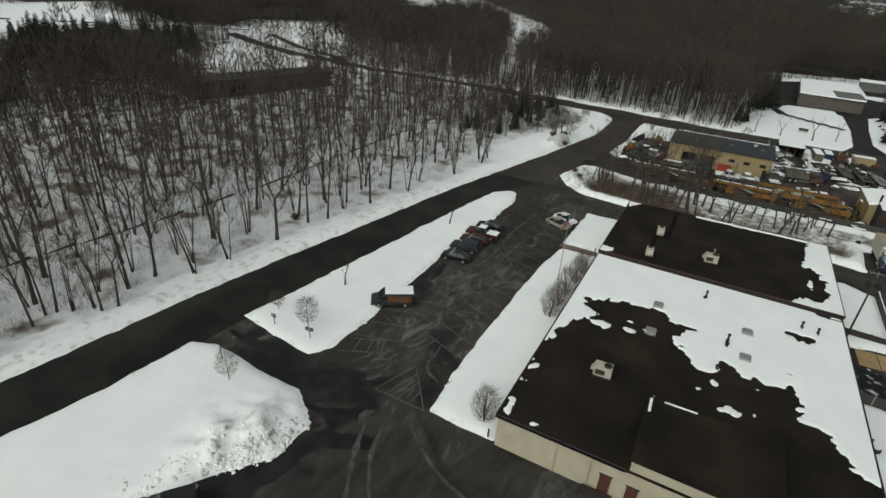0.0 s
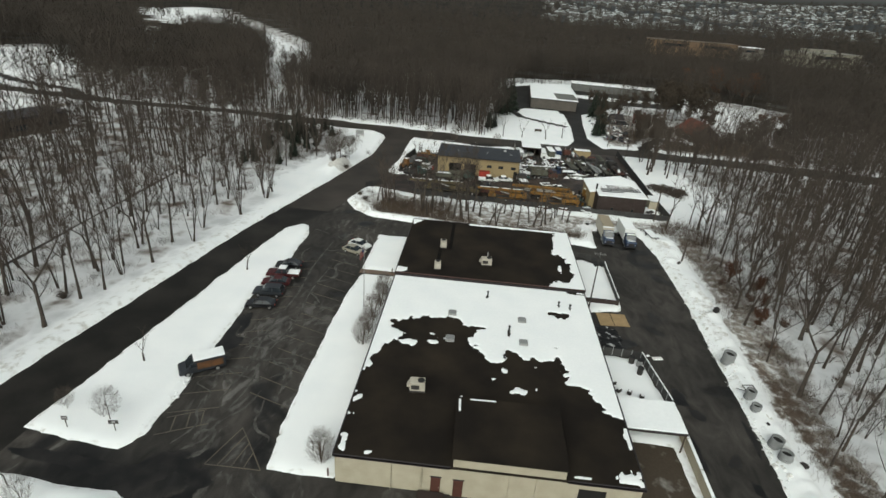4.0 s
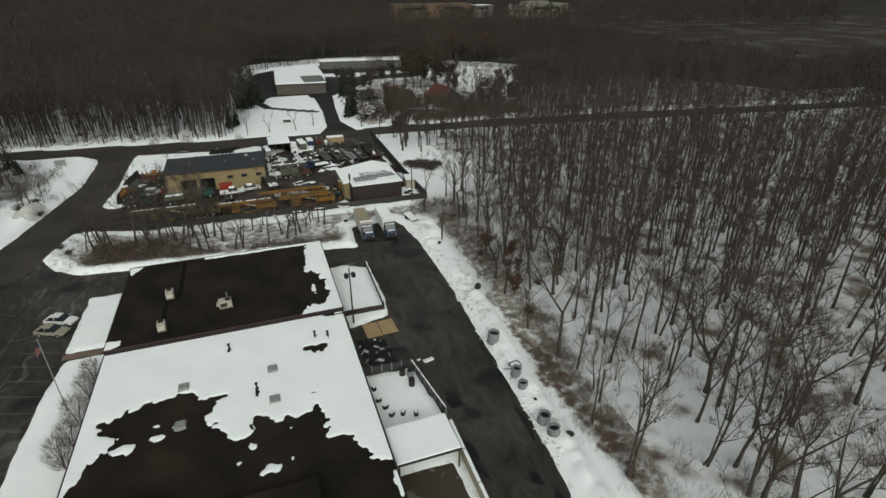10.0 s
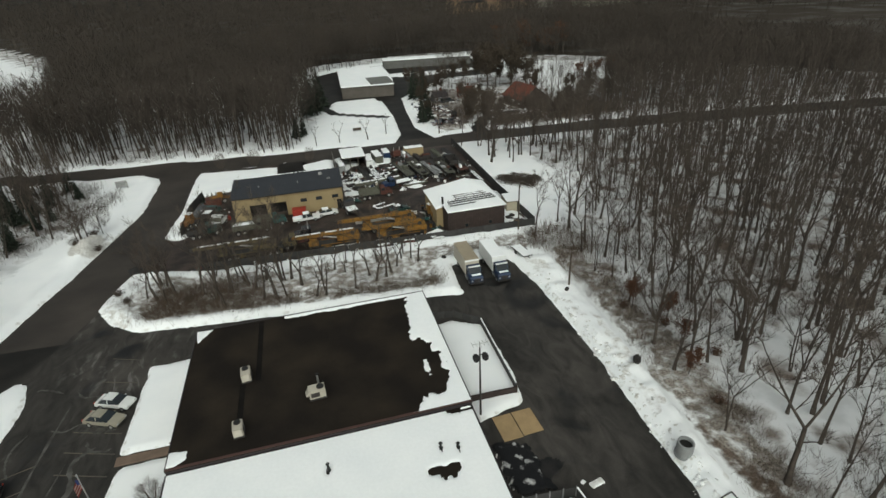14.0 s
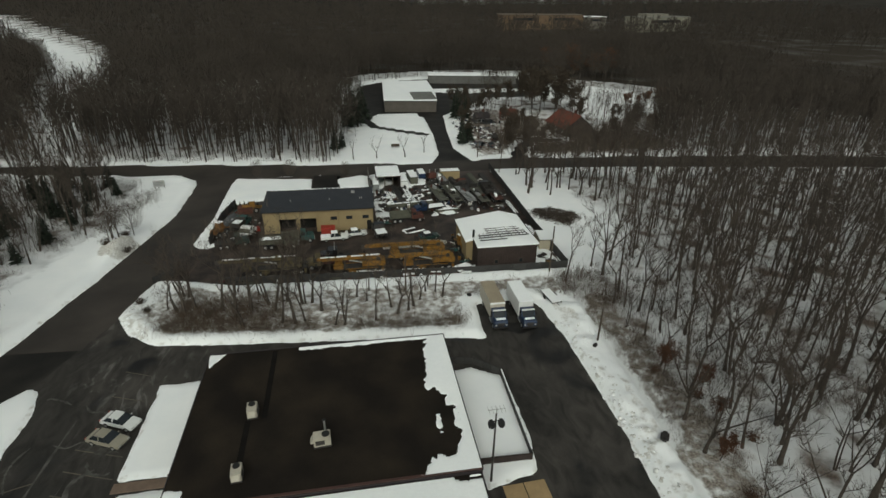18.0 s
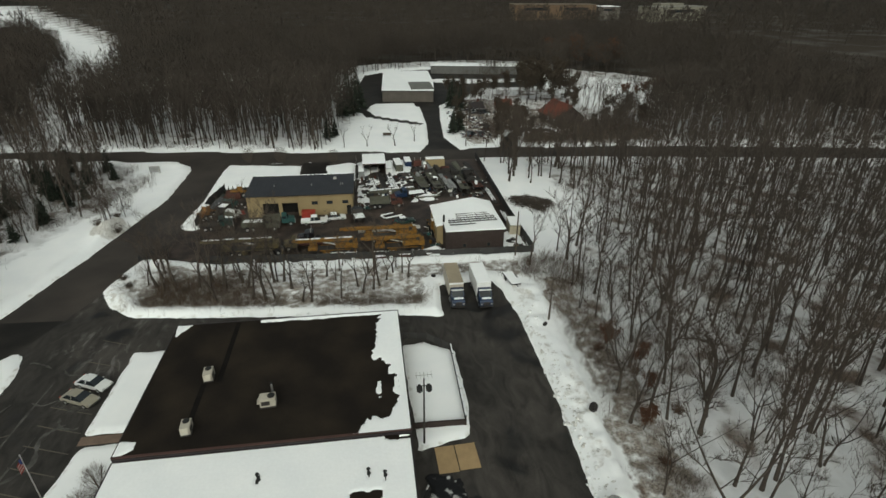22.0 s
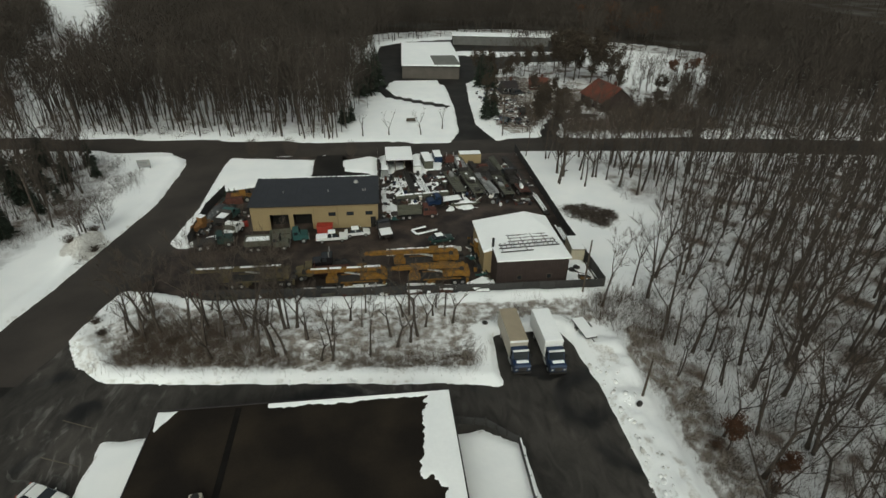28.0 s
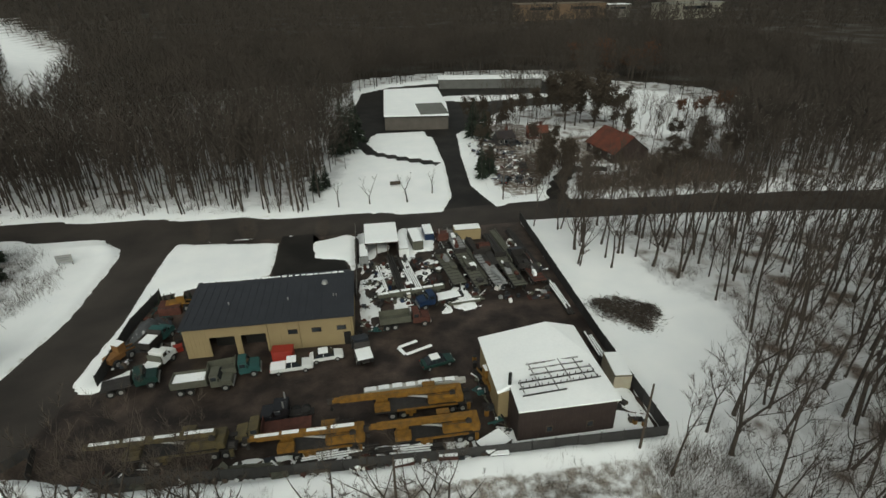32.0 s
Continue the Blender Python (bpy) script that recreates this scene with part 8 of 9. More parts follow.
snow_chunks("dirty_snow_chunks", 150, along([(-26.6, 26.0), (-27.4, 21.8), (-30.0, 17.8)], 0.8), 0.24, SNOW_DIRTY, "dirty chunks along a ploughed heap", 32)
snow_chunks("dirty_snow_chunks", 420, along([(36.4, 40), (37.2, 52), (38.2, 64), (39.4, 82), (39.6, 100)], 0.75), 0.30, SNOW_DIRTY, "dirty crumbs of snow along the drive", 34)
snow_chunks("snow_chunks", 150, along([(-27.5, 110), (-24.5, 105), (-12, 102.3), (6, 101), (25, 99)], 0.6), 0.26, SNOW, "crumbs of snow along the bank", 35)
snow_chunks("snow_chunks", 60, along([(-32.3, 37.5), (-31.9, 43), (-31.8, 52)], 0.35), 0.30, SNOW, "crumbled snow at the island's edge", 36)
for (ax, ay), (bx, by) in (((2.2, 42.35), (5.0, 42.25)), ((1.1, 40.3), (1.15, 42.2))):
    b = Box(((ax + bx) / 2, (ay + by) / 2, 5.1), (max(0.25, bx - ax), max(0.22, by - ay), 0.1), 0.03, 2)
    part("snow_ledge", b, SNOW, hall, "thin snow left along the roof edge")

# crumpled black sheeting by the east wall
tx, ty = np.arange(20.3, 24.9, 0.16), np.arange(61.3, 68.4, 0.16)
TX, TY = np.meshgrid(tx, ty, indexing="ij")
cloth = inside(TX, TY, [(20.3, 68.2), (21.6, 68.0), (24.0, 67.2), (24.5, 64.4), (23.9, 63.0), (24.8, 61.5), (20.4, 61.5)]) + (fnoise(TX / 1.1, TY / 1.1, 91) - 0.5) * 1.6
tz = 0.02 + 0.34 * step01(0.0, 0.5, cloth) * fnoise(TX / 0.7, TY / 1.6, 92) + 0.1 * vnoise(TX / 0.3, TY / 0.3, 93) * step01(0, 0.4, cloth)
keep = np.minimum.reduce([cloth[:-1, :-1], cloth[1:, :-1], cloth[:-1, 1:], cloth[1:, 1:]]) > 0
tarp = sheet("black_sheeting", tx, ty, tz, keep, mat("black_sheeting_plastic", (0.010, 0.010, 0.011), 0.6, 0.2, 0.9, 8.0, 0.2, col2=(0.50, 0.50, 0.49), edge=0.63, sharp=0.05, spec=0.2))
tagged(tarp, "crumpled black sheeting with snow in its folds", "tarpaulin")

# ---- clutter of the yard ----
rnd = random.Random(42)


def drum(x, y, z, material, lying=False):
    m = pose(x, y, z + (0.29 if lying else 0), 90 if lying else 0, 0, rnd.uniform(0, 360))
    small("oil_drum", m, [("shell", Cyl((0, 0, -0.44 if lying else 0), (0, 0, 0.44 if lying else 0.88), 0.29, sides=12), material), ("rim", Cyl((0, 0, 0.42 if lying else 0.86), (0, 0, 0.46 if lying else 0.9), 0.31, sides=12), DARKSTEEL)], "old steel drum in the scrap yard", "drum", "drums in the yard")


def tyre(x, y, z, r):
    b = bmesh.new()
    n, m = 14, 6
    vs = [[b.verts.new(((r + 0.14 * math.cos(2 * math.pi * j / m)) * math.cos(2 * math.pi * i / n), (r + 0.14 * math.cos(2 * math.pi * j / m)) * math.sin(2 * math.pi * i / n), 0.14 + 0.14 * math.sin(2 * math.pi * j / m))) for j in range(m)] for i in range(n)]
    for i in range(n):
        for j in range(m):
            b.faces.new((vs[i][j], vs[(i + 1) % n][j], vs[(i + 1) % n][(j + 1) % m], vs[i][(j + 1) % m]))
    small("loose_tyre", pose(x, y, z, rnd.uniform(-8, 8), rnd.uniform(-8, 8), 0), [("tread", b, BLACK)], "worn black tyre lying in the yard", "tyre", "loose tyres")


def beam_stack(x, y, rz, L, n, layers, material, snow, label="stack of long steel beams on bearers"):
    t = thing("beam_stack", pose(x, y, 0, 0, 0, rz), label, "steel stack", "stacks in the scrap yard")
    for s in (-0.35, 0.35):
        part("bearer", Box((s * L, 0, 0.08), (0.2, 0.34 * n, 0.16), 0.01), POLE_WOOD, t)
    for k in range(layers):
        for i in range(n):
            part("beam", Box((rnd.uniform(-0.3, 0.3), (i - (n - 1) / 2) * 0.32, 0.27 + 0.24 * k), (L * rnd.uniform(0.85, 1), 0.26, 0.22), 0.02, rnd.uniform(-1, 1)), material, t)
    if snow:
        for i in range(n):
            part("snow_strip", rounded(Box((rnd.uniform(-0.1, 0.1) * L, (i - (n - 1) / 2) * 0.32, 0.27 + 0.24 * layers - 0.08), (L * rnd.uniform(0.35, 0.9), 0.22, 0.09), 0, rnd.uniform(-1, 1)), 0.03), SNOW, t)


def crate(x, y, rz, s, material, snow=True, name="storage_box", label="weathered storage box topped with snow", z=0.0):
    ps = [("case", rounded(Box((0, 0, s[2] / 2), s, 0), 0.03), material), ("skid", Box((0, -s[1] * 0.35, 0.04), (s[0] * 1.02, 0.1, 0.1), 0.01), POLE_WOOD), ("lid_edge", Box((0, 0, s[2] - 0.06), (s[0] * 1.03, s[1] * 1.03, 0.06), 0.01), DARKSTEEL)]
    if snow:
        ps.append(("snow_cap", rounded(Box((0, 0, s[2] + 0.05), (s[0] * 0.97, s[1] * 0.97, 0.14), 0), 0.05), SNOW))
    return small(name, pose(x, y, z, 0, 0, rz), ps, label, "box", "boxes in the yard")


def frame_heap(x, y, seed, r, n, mats, label="tangled heap of scrap steel with snow"):
    q = random.Random(seed)
    t = thing("scrap_heap", pose(x, y, 0, 0, 0, q.uniform(0, 360)), label, "scrap", "heaps of scrap")
    for i in range(n):
        k = q.random()
        c = (q.gauss(0, r * 0.45), q.gauss(0, r * 0.45), 0.12 + 0.5 * q.random() * max(0.2, 1 - i / n))
        if k < 0.45:
            part("bar", Box(c, (q.uniform(0.8, 2.4), q.uniform(0.06, 0.2), q.uniform(0.06, 0.2)), 0.01, q.uniform(0, 180), q.uniform(-12, 12), q.uniform(-14, 14)), q.choice(mats), t)
        elif k < 0.65:
            part("sheet", Box(c, (q.uniform(0.6, 1.5), q.uniform(0.4, 1.0), 0.05), 0.01, q.uniform(0, 180), q.uniform(-25, 25), q.uniform(-25, 25)), q.choice(mats), t)
        elif k < 0.90:
            part("lump", rounded(Box((c[0], c[1], 0.3), (q.uniform(0.4, 0.9), q.uniform(0.4, 0.9), q.uniform(0.4, 0.8)), 0, q.uniform(0, 180)), 0.08), q.choice(mats), t)
        else:
            part("snow_lump", rounded(Box((c[0], c[1], c[2] + 0.15), (q.uniform(0.3, 0.7), q.uniform(0.3, 0.5), 0.12), 0, q.uniform(0, 180)), 0.06), SNOW, t)


JUNK = [DARKSTEEL, RUST, OLIVE, DARKSTEEL, POLE_WOOD, P_GREY]
# sheds and containers
sh2 = thing("open_shed", pose(17.7, 168.3, 0), "open-fronted dark shed with a snow-covered roof", "shed")
part("roof_deck", Box((0, 0, 3.0), (6.2, 8.6, 0.14), 0.02), DARK_WALL, sh2)
part("roof_snow", rounded(Box((0, 0, 3.14), (6.1, 8.5, 0.18), 0), 0.07), SNOW, sh2)
for x in (-2.9, 2.9):
    part("side_wall", Box((x, 0, 1.47), (0.15, 8.3, 2.92), 0.01), DARK_WALL, sh2)
part("back_wall", Box((0, 4.1, 1.47), (5.6, 0.15, 2.92), 0.01), DARK_WALL, sh2)
for x in (-1.0, 1.0):
    part("post", Box((x, -4.1, 1.47), (0.18, 0.18, 2.92), 0.01), POLE_WOOD, sh2)
crate(21.6, 166.5, 90, (6.2, 1.7, 1.9), WHITE, True, "cargo_container", "white container under snow in the scrap yard")
crate(24.2, 168.6, 95, (6.0, 2.0, 2.0), OLIVE, True, "cargo_container", "grey container under snow in the scrap yard")
crate(27.0, 171.5, 92, (4.5, 1.8, 1.6), BLUE, True, "cargo_container", "blue container with snow on its lid")
crate(34.5, 169.7, 0, (5.2, 2.3, 2.3), TAN, True, "cargo_container", "tan container at the back of the yard")
crate(14.3, 164.0, 90, (5.0, 1.5, 1.9), CONCRETE, True, "cargo_container", "grey container beside the open shed")
crate(45.4, 126.4, 84, (4.6, 2.2, 2.2), CREAM, True, "cargo_container", "cream box container beside the barn")
skip = thing("red_skip", pose(3.0, 136.6, 0, 0, 0, -2), "bright red steel container outside the workshop", "container")
part("shell", rounded(Box((0, 0, 1.15), (2.7, 1.5, 2.1), 0), 0.05), REDPAINT, skip)
part("rim", Box((0, 0, 2.22), (2.8, 1.6, 0.1), 0.02), REDPAINT, skip)
for x in (-1.0, 0, 1.0):
    part("rib", Box((x, -0.78, 1.1), (0.12, 0.08, 1.9), 0.01), REDPAINT, skip)
tank = crate(27.3, 117.9, 28, (3.4, 2.2, 0.9), DARKSTEEL, True, "open_skip", "dark tipped skip filled with snow")
def flatbed_trailer(x, y, rz, L, material, load, label):
    """A long road trailer with rails, cross members, axles and odds and ends on its deck."""
    t = thing("flatbed_trailer", pose(x, y, 0, 0, 0, rz), label, "trailer", "trailers in the yard")
    part("deck", Box((0, 0, 1.15), (L, 2.3, 0.12), 0.02), material, t)
    for s in (-1, 1):
        part("side_rail", Box((0, s * 1.18, 1.18), (L, 0.12, 0.26), 0.02), DARKSTEEL, t)
        part("main_beam", Box((0, s * 0.45, 0.85), (L * 0.96, 0.16, 0.42), 0.02), DARKSTEEL, t)
        part("landing_leg", Box((L * 0.28, s * 0.8, 0.45), (0.16, 0.16, 0.9), 0.01), DARKSTEEL, t)
        for a in (-0.40, -0.31):
            wheel(t, a * L, s * 0.95, 0.5, 0.42)
    for k in range(int(L)):
        part("cross_member", Box((-L / 2 + 0.5 + k, 0, 1.23), (0.12, 2.2, 0.05), 0), DARKSTEEL, t)
    part("headboard", Box((L / 2 - 0.1, 0, 1.7), (0.12, 2.2, 1.0), 0.02), DARKSTEEL, t)
    q = random.Random(int(x * 10))
    for k in range(load):
        part("load_piece", rounded(Box((q.uniform(-0.42, 0.38) * L, q.uniform(-0.6, 0.6), 1.24 + 0.25), (q.uniform(0.6, 2.6), q.uniform(0.4, 1.1), q.uniform(0.35, 0.8)), 0, q.uniform(-12, 12)), 0.05), q.choice([OLIVE, RUST, DARKSTEEL, CONCRETE, SNOW]), t)
    return t


for x, y, rz, L, m, n, label in ((32.4, 155.5, 97, 11.5, OLIVE, 7, "grey-brown flatbed trailer loaded with scrap"), (35.6, 154.8, 97, 11, CONCRETE, 6, "pale grey flatbed trailer with odd loads"), (38.9, 153.6, 95, 10, OLIVE, 7, "loaded grey-brown trailer in a row"),
                                 (42.6, 154.4, 93, 10, RUST, 6, "rusty trailer by the yard's east fence"), (31.6, 167.2, 95, 9, CONCRETE, 5, "pale trailer at the back of the yard"), (28.9, 156.2, 98, 11, OLIVE, 4, "narrow grey trailer between scrap rows")):
    flatbed_trailer(x, y, rz, L, m, n, label)
for i in range(16):
    frame_heap(rnd.uniform(31, 45.5), rnd.uniform(146, 173), 1300 + i, 1.2, 9, JUNK + [RUST, CONCRETE, SNOW_DIRTY])
# long steel in rows
for x, y, rz, L, n, l, m, sn in ((19.6, 156.5, 96, 15, 4, 3, DARKSTEEL, False), (21.9, 155.8, 98, 13, 5, 3, DARKSTEEL, True), (17.0, 155.5, 98, 11, 3, 2, OLIVE, True), (33.4, 159, 97, 14, 5, 3, OLIVE, False), (35.0, 161.5, 97, 13, 4, 4, DARKSTEEL, False),
                                 (38.8, 162, 94, 15, 5, 3, DARKSTEEL, False), (40.3, 164, 94, 13, 4, 4, OLIVE, False), (43.6, 163, 93, 16, 4, 3, DARKSTEEL, False), (44.8, 146, 91, 12, 3, 2, DARKSTEEL, True), (45.2, 132.5, 90, 7, 3, 2, DARKSTEEL, True)):
    beam_stack(x, y, rz, L, n, l, m, sn)
for x, y, rz, L, n, l, m, sn in ((29.6, 146.8, 5, 6, 4, 2, OLIVE, True), (22.5, 150.5, 8, 8, 4, 2, OLIVE, True), (10.5, 119.2, 3, 9, 4, 2, DARKSTEEL, True), (-8.0, 119.6, -4, 8, 4, 2, DARKSTEEL, False), (18.0, 118.6, -2, 8, 4, 2, DARKSTEEL, True), (2.0, 118.7, -3, 6, 4, 2, OLIVE, False)):
    beam_stack(x, y, rz, L, n, l, m, sn)
for i in range(30):
    x, y = rnd.uniform(14, 33), rnd.uniform(146, 163)
    frame_heap(x, y, 900 + i, 1.3, 9, JUNK)
for i in range(34):
    x = -15 + 43 * i / 33 + rnd.uniform(-0.8, 0.8)
    frame_heap(x, 119.4 - 0.055 * (x + 15) + rnd.uniform(-0.6, 0.7), 950 + i, 1.1, 9, JUNK + ([SNOW_DIRTY, SNOW] if x > 2 else [OLIVE]))
for i in range(10):
    x = -13 + 4.4 * i + rnd.uniform(-1, 1)
    crate(x, 119.0 - 0.055 * (x + 15) + rnd.uniform(-0.3, 0.3), rnd.uniform(-20, 20), (rnd.uniform(1.0, 2.4), rnd.uniform(0.7, 1.1), rnd.uniform(0.5, 1.0)), rnd.choice(JUNK), x > 16, label="weathered storage box topped with snow" if x > 16 else "weathered storage box by the fence")
for i, (x, y) in enumerate(((-18.6, 149.5), (-17.2, 147.2), (-17.9, 152.6), (-15.6, 149.2), (-18.4, 144.8), (-12.4, 145.5), (-13.1, 143.0), (-18.3, 139.2), (28.6, 121.2), (28.2, 124.0), (27.9, 126.8), (29.2, 119.3), (44.6, 119.2), (43.8, 121.5), (14.0, 147.5), (13.8, 143.5), (15.6, 141.5), (27.5, 129.0))):
    frame_heap(x, y, 970 + i, 1.0, 8, JUNK + [TEAL, P_WHITE])
for i in range(34):
    tyre(rnd.uniform(14, 32), rnd.uniform(147, 162), 0.12, rnd.uniform(0.28, 0.5))
for i in range(26):
    drum(rnd.uniform(14, 32), rnd.uniform(146, 164), 0.1, rnd.choice([DARKSTEEL, RUST, BLUE, OLIVE]), rnd.random() < 0.3)
for x, y in ((28.0, 131.2), (28.2, 132.4), (27.6, 122.6), (44.9, 117.9), (44.0, 118.4), (12.9, 140.2), (13.2, 141.0)):
    drum(x, y, 0.05, rnd.choice([DARKSTEEL, RUST, YELLOW]))
for i in range(9):
    crate(rnd.uniform(14, 31), rnd.uniform(147, 160), rnd.uniform(0, 180), (rnd.uniform(0.8, 1.8), rnd.uniform(0.6, 1.2), rnd.uniform(0.5, 1.1)), rnd.choice(JUNK + [RUST, BEIGE]))
# snow-capped steel frame on the open ground
ff = thing("loader_frame", pose(20.9, 136.6, 0, 0, 0, 20), "low steel frame outlined in snow on the mud", "steel frame")
for a, b in (((-2.2, -1.0), (2.0, -0.9)), ((-2.2, -1.0), (-2.4, 0.9)), ((-2.4, 0.9), (0.6, 1.0))):
    part("rail", Box(((a[0] + b[0]) / 2, (a[1] + b[1]) / 2, 0.2), (math.hypot(b[0] - a[0], b[1] - a[1]), 0.35, 0.3), 0.03, math.degrees(math.atan2(b[1] - a[1], b[0] - a[0]))), DARKSTEEL, ff)
    part("snow_strip", rounded(Box(((a[0] + b[0]) / 2, (a[1] + b[1]) / 2, 0.4), (math.hypot(b[0] - a[0], b[1] - a[1]) * 0.95, 0.5, 0.14), 0, math.degrees(math.atan2(b[1] - a[1], b[0] - a[0]))), 0.05), SNOW, ff)


def loader(x, y, rz, material, label):
    t = thing("wheel_loader", pose(x, y, 0, 0, 0, rz), label, "loader", "machines in the yard")
    part("body", rounded(Box((-0.8, 0, 1.2), (2.4, 1.5, 0.9), 0), 0.08), material, t)
    part("cab_frame", rounded(Box((0.2, 0, 2.0), (1.2, 1.2, 1.4), 0), 0.06), material, t)
    part("cab_window", Box((0.82, 0, 2.15), (0.04, 1.0, 0.8), 0.01), GLASS, t)
    part("roof_snow", rounded(Box((0.2, 0, 2.76), (1.2, 1.2, 0.12), 0), 0.04), SNOW, t)
    for s in (-1, 1):
        part("lift_arm", Box((1.5, s * 0.55, 1.1), (2.2, 0.15, 0.25), 0.02, 0, 0, 14), material, t)
        wheel(t, 0.9, s * 0.85, 0.6, 0.4)
        wheel(t, -1.3, s * 0.85, 0.6, 0.4)
    part("bucket", rounded(Prism([(2.3, 0.15), (3.1, 0.12), (3.1, 0.2), (2.5, 0.4), (2.5, 0.9), (2.3, 0.9)], "y", -1.1, 1.1), 0.02), DARKSTEEL, t)


loader(-14.3, 152.4, 10, YELLOW, "yellow wheel loader beside the workshop")
# This loader shape is a stand-in for a messy orange and tan pile.
loader(-19.0, 140.6, 62, mat("orange_machine_paint", (0.17, 0.085, 0.03), 0.5, 0.2, 1.0), "loader shape standing in for an orange and tan pile")
loader(29.0, 127.6, 100, YELLOW, "yellow machine beside the barn wall")
for i in range(7):
    x = -19.0 + 0.95 * i
    t = thing("small_conifer", pose(x, 154.2 + 0.3 * (i % 2), ground_z(x, 154.2), 0, 0, 50 * i) @ Matrix.Scale(0.2, 4), "small dark conifer in a row by the workshop", "tree", "row of small conifers")
    share("trunk", con_t[i % 3], t), share("crown", con_c[i % 3], t)
crate(-15.6, 152.0, 4, (3.2, 2.4, 1.5), RUST, False, "storage_box", "maroon steel box beside a yellow loader")
crate(-11.9, 141.6, 20, (1.2, 1.0, 0.8), REDPAINT, False, "storage_box", "small red box by the workshop corner")
# pile of grey stone inside the corner bank
hx, hy = np.arange(-20.2, -14.2, 0.22), np.arange(141.0, 151.6, 0.22)
HX, HY = np.meshgrid(hx, hy, indexing="ij")
mound = 1 - np.hypot((HX + 17.4 - 0.12 * (HY - 146)) / 2.5, (HY - 146.2) / 4.6) + (fnoise(HX / 0.9, HY / 0.9, 96) - 0.5) * 0.35
hz = 1.9 * step01(0.0, 0.9, mound) + 0.18 * vnoise(HX / 0.35, HY / 0.35, 97) * (mound > 0) - 0.02
keep = np.minimum.reduce([mound[:-1, :-1], mound[1:, :-1], mound[:-1, 1:], mound[1:, 1:]]) > -0.05
tagged(sheet("stone_heap", hx, hy, hz, keep, mat("grey_stone_pile", (0.060, 0.062, 0.066), 0.9, 0.4, 0.9, 6.0, 0.8, col2=(0.45, 0.45, 0.45), edge=0.64, sharp=0.06)), "heap of grey stone streaked with snow", "stone heap")
# long boom lying across the front of the scrap rows
lb = thing("spare_boom", pose(21.6, 150.0, 0, 0, 0, 7), "long spare boom under snow before the scrap rows", "crane boom")
part("boom_section", rounded(Box((0, 0, 1.0), (11.0, 0.6, 0.7), 0), 0.05), OLIVE, lb)
for k in range(6):
    part("boom_snow", rounded(Box((-4.6 + 1.82 * k, 0.04 * (k % 3 - 1), 1.4), (1.75 - 0.12 * (k % 3), 0.55, 0.12), 0), 0.04), SNOW, lb)
for k in (-4, 0, 4):
    part("trestle", Box((k, 0, 0.33), (0.25, 1.0, 0.66), 0.03), DARKSTEEL, lb)
# dark brush heap east of the fence
for i, (x, y, s) in enumerate(((50.2, 141.8, 1.0), (52.4, 141.6, 1.25), (54.4, 140.2, 1.35), (55.6, 138.0, 1.25), (53.0, 138.4, 1.2), (54.0, 136.2, 1.0), (51.0, 139.6, 1.1), (56.8, 139.4, 0.9))):
    t = thing("brush_heap", pose(x, y, ground_z(x, y), 0, 0, 70 * i), "dark heap of cut branches in the snow", "brush", "heaps of branches")
    q = Soup()
    rr = random.Random(60 + i)
    for k in range(620):
        a = Vector((rr.gauss(0, 0.9), rr.gauss(0, 0.9), 0)) * s
        a.z = max(0.0, 1.3 * s * (1 - a.length / (2.2 * s))) * rr.random()
        q.sliver(a, Vector((rr.uniform(-1, 1), rr.uniform(-1, 1), rr.uniform(-0.2, 0.5))) * 0.9, 0.05, rr)
    tagged(share("branch_tangle", fast_mesh("branch_tangle", *q.arrays(), [BARK]), t), kind="stuff")
for i, (x, y, s) in enumerate(((-26.0, 113.8, 0.9), (-24.3, 111.5, 0.7), (-14.7, 109.2, 1.0), (-38.0, 134.5, 1.2), (-34.5, 134.0, 1.0), (-36.0, 138.5, 1.0), (47.0, 86.0, 1.0), (50.0, 80.5, 1.1), (52.0, 73.0, 1.2), (46.5, 66.0, 0.9), (-58, 60, 0.9))):
    t = thing("bush", pose(x, y, ground_z(x, y), 0, 0, 33 * i), "low bare bush with dry russet leaves" if x > 40 else "dark low bush on the snow bank", "bush", "bushes on the banks")
    q, lf = Soup(), Soup()
    rr = random.Random(80 + i)
    for k in range(150):
        d = Vector((rr.gauss(0, 0.6), rr.gauss(0, 0.6), rr.uniform(0.5, 1.3))) * s
        q.sliver(Vector((rr.gauss(0, 0.15), rr.gauss(0, 0.15), -0.05)), d, 0.02, rr)
        lf.sliver(d * rr.uniform(0.5, 1.0), Vector((rr.uniform(-1, 1), rr.uniform(-1, 1), rr.uniform(-0.4, 0.6))) * 0.35, 0.07, rr)
    share("stem_tangle", fast_mesh("stem_tangle", *q.arrays(), [BRUSH]), t)
    share("foliage", fast_mesh("foliage", *lf.arrays(), [RUSSET if x > 40 else BARK]), t)

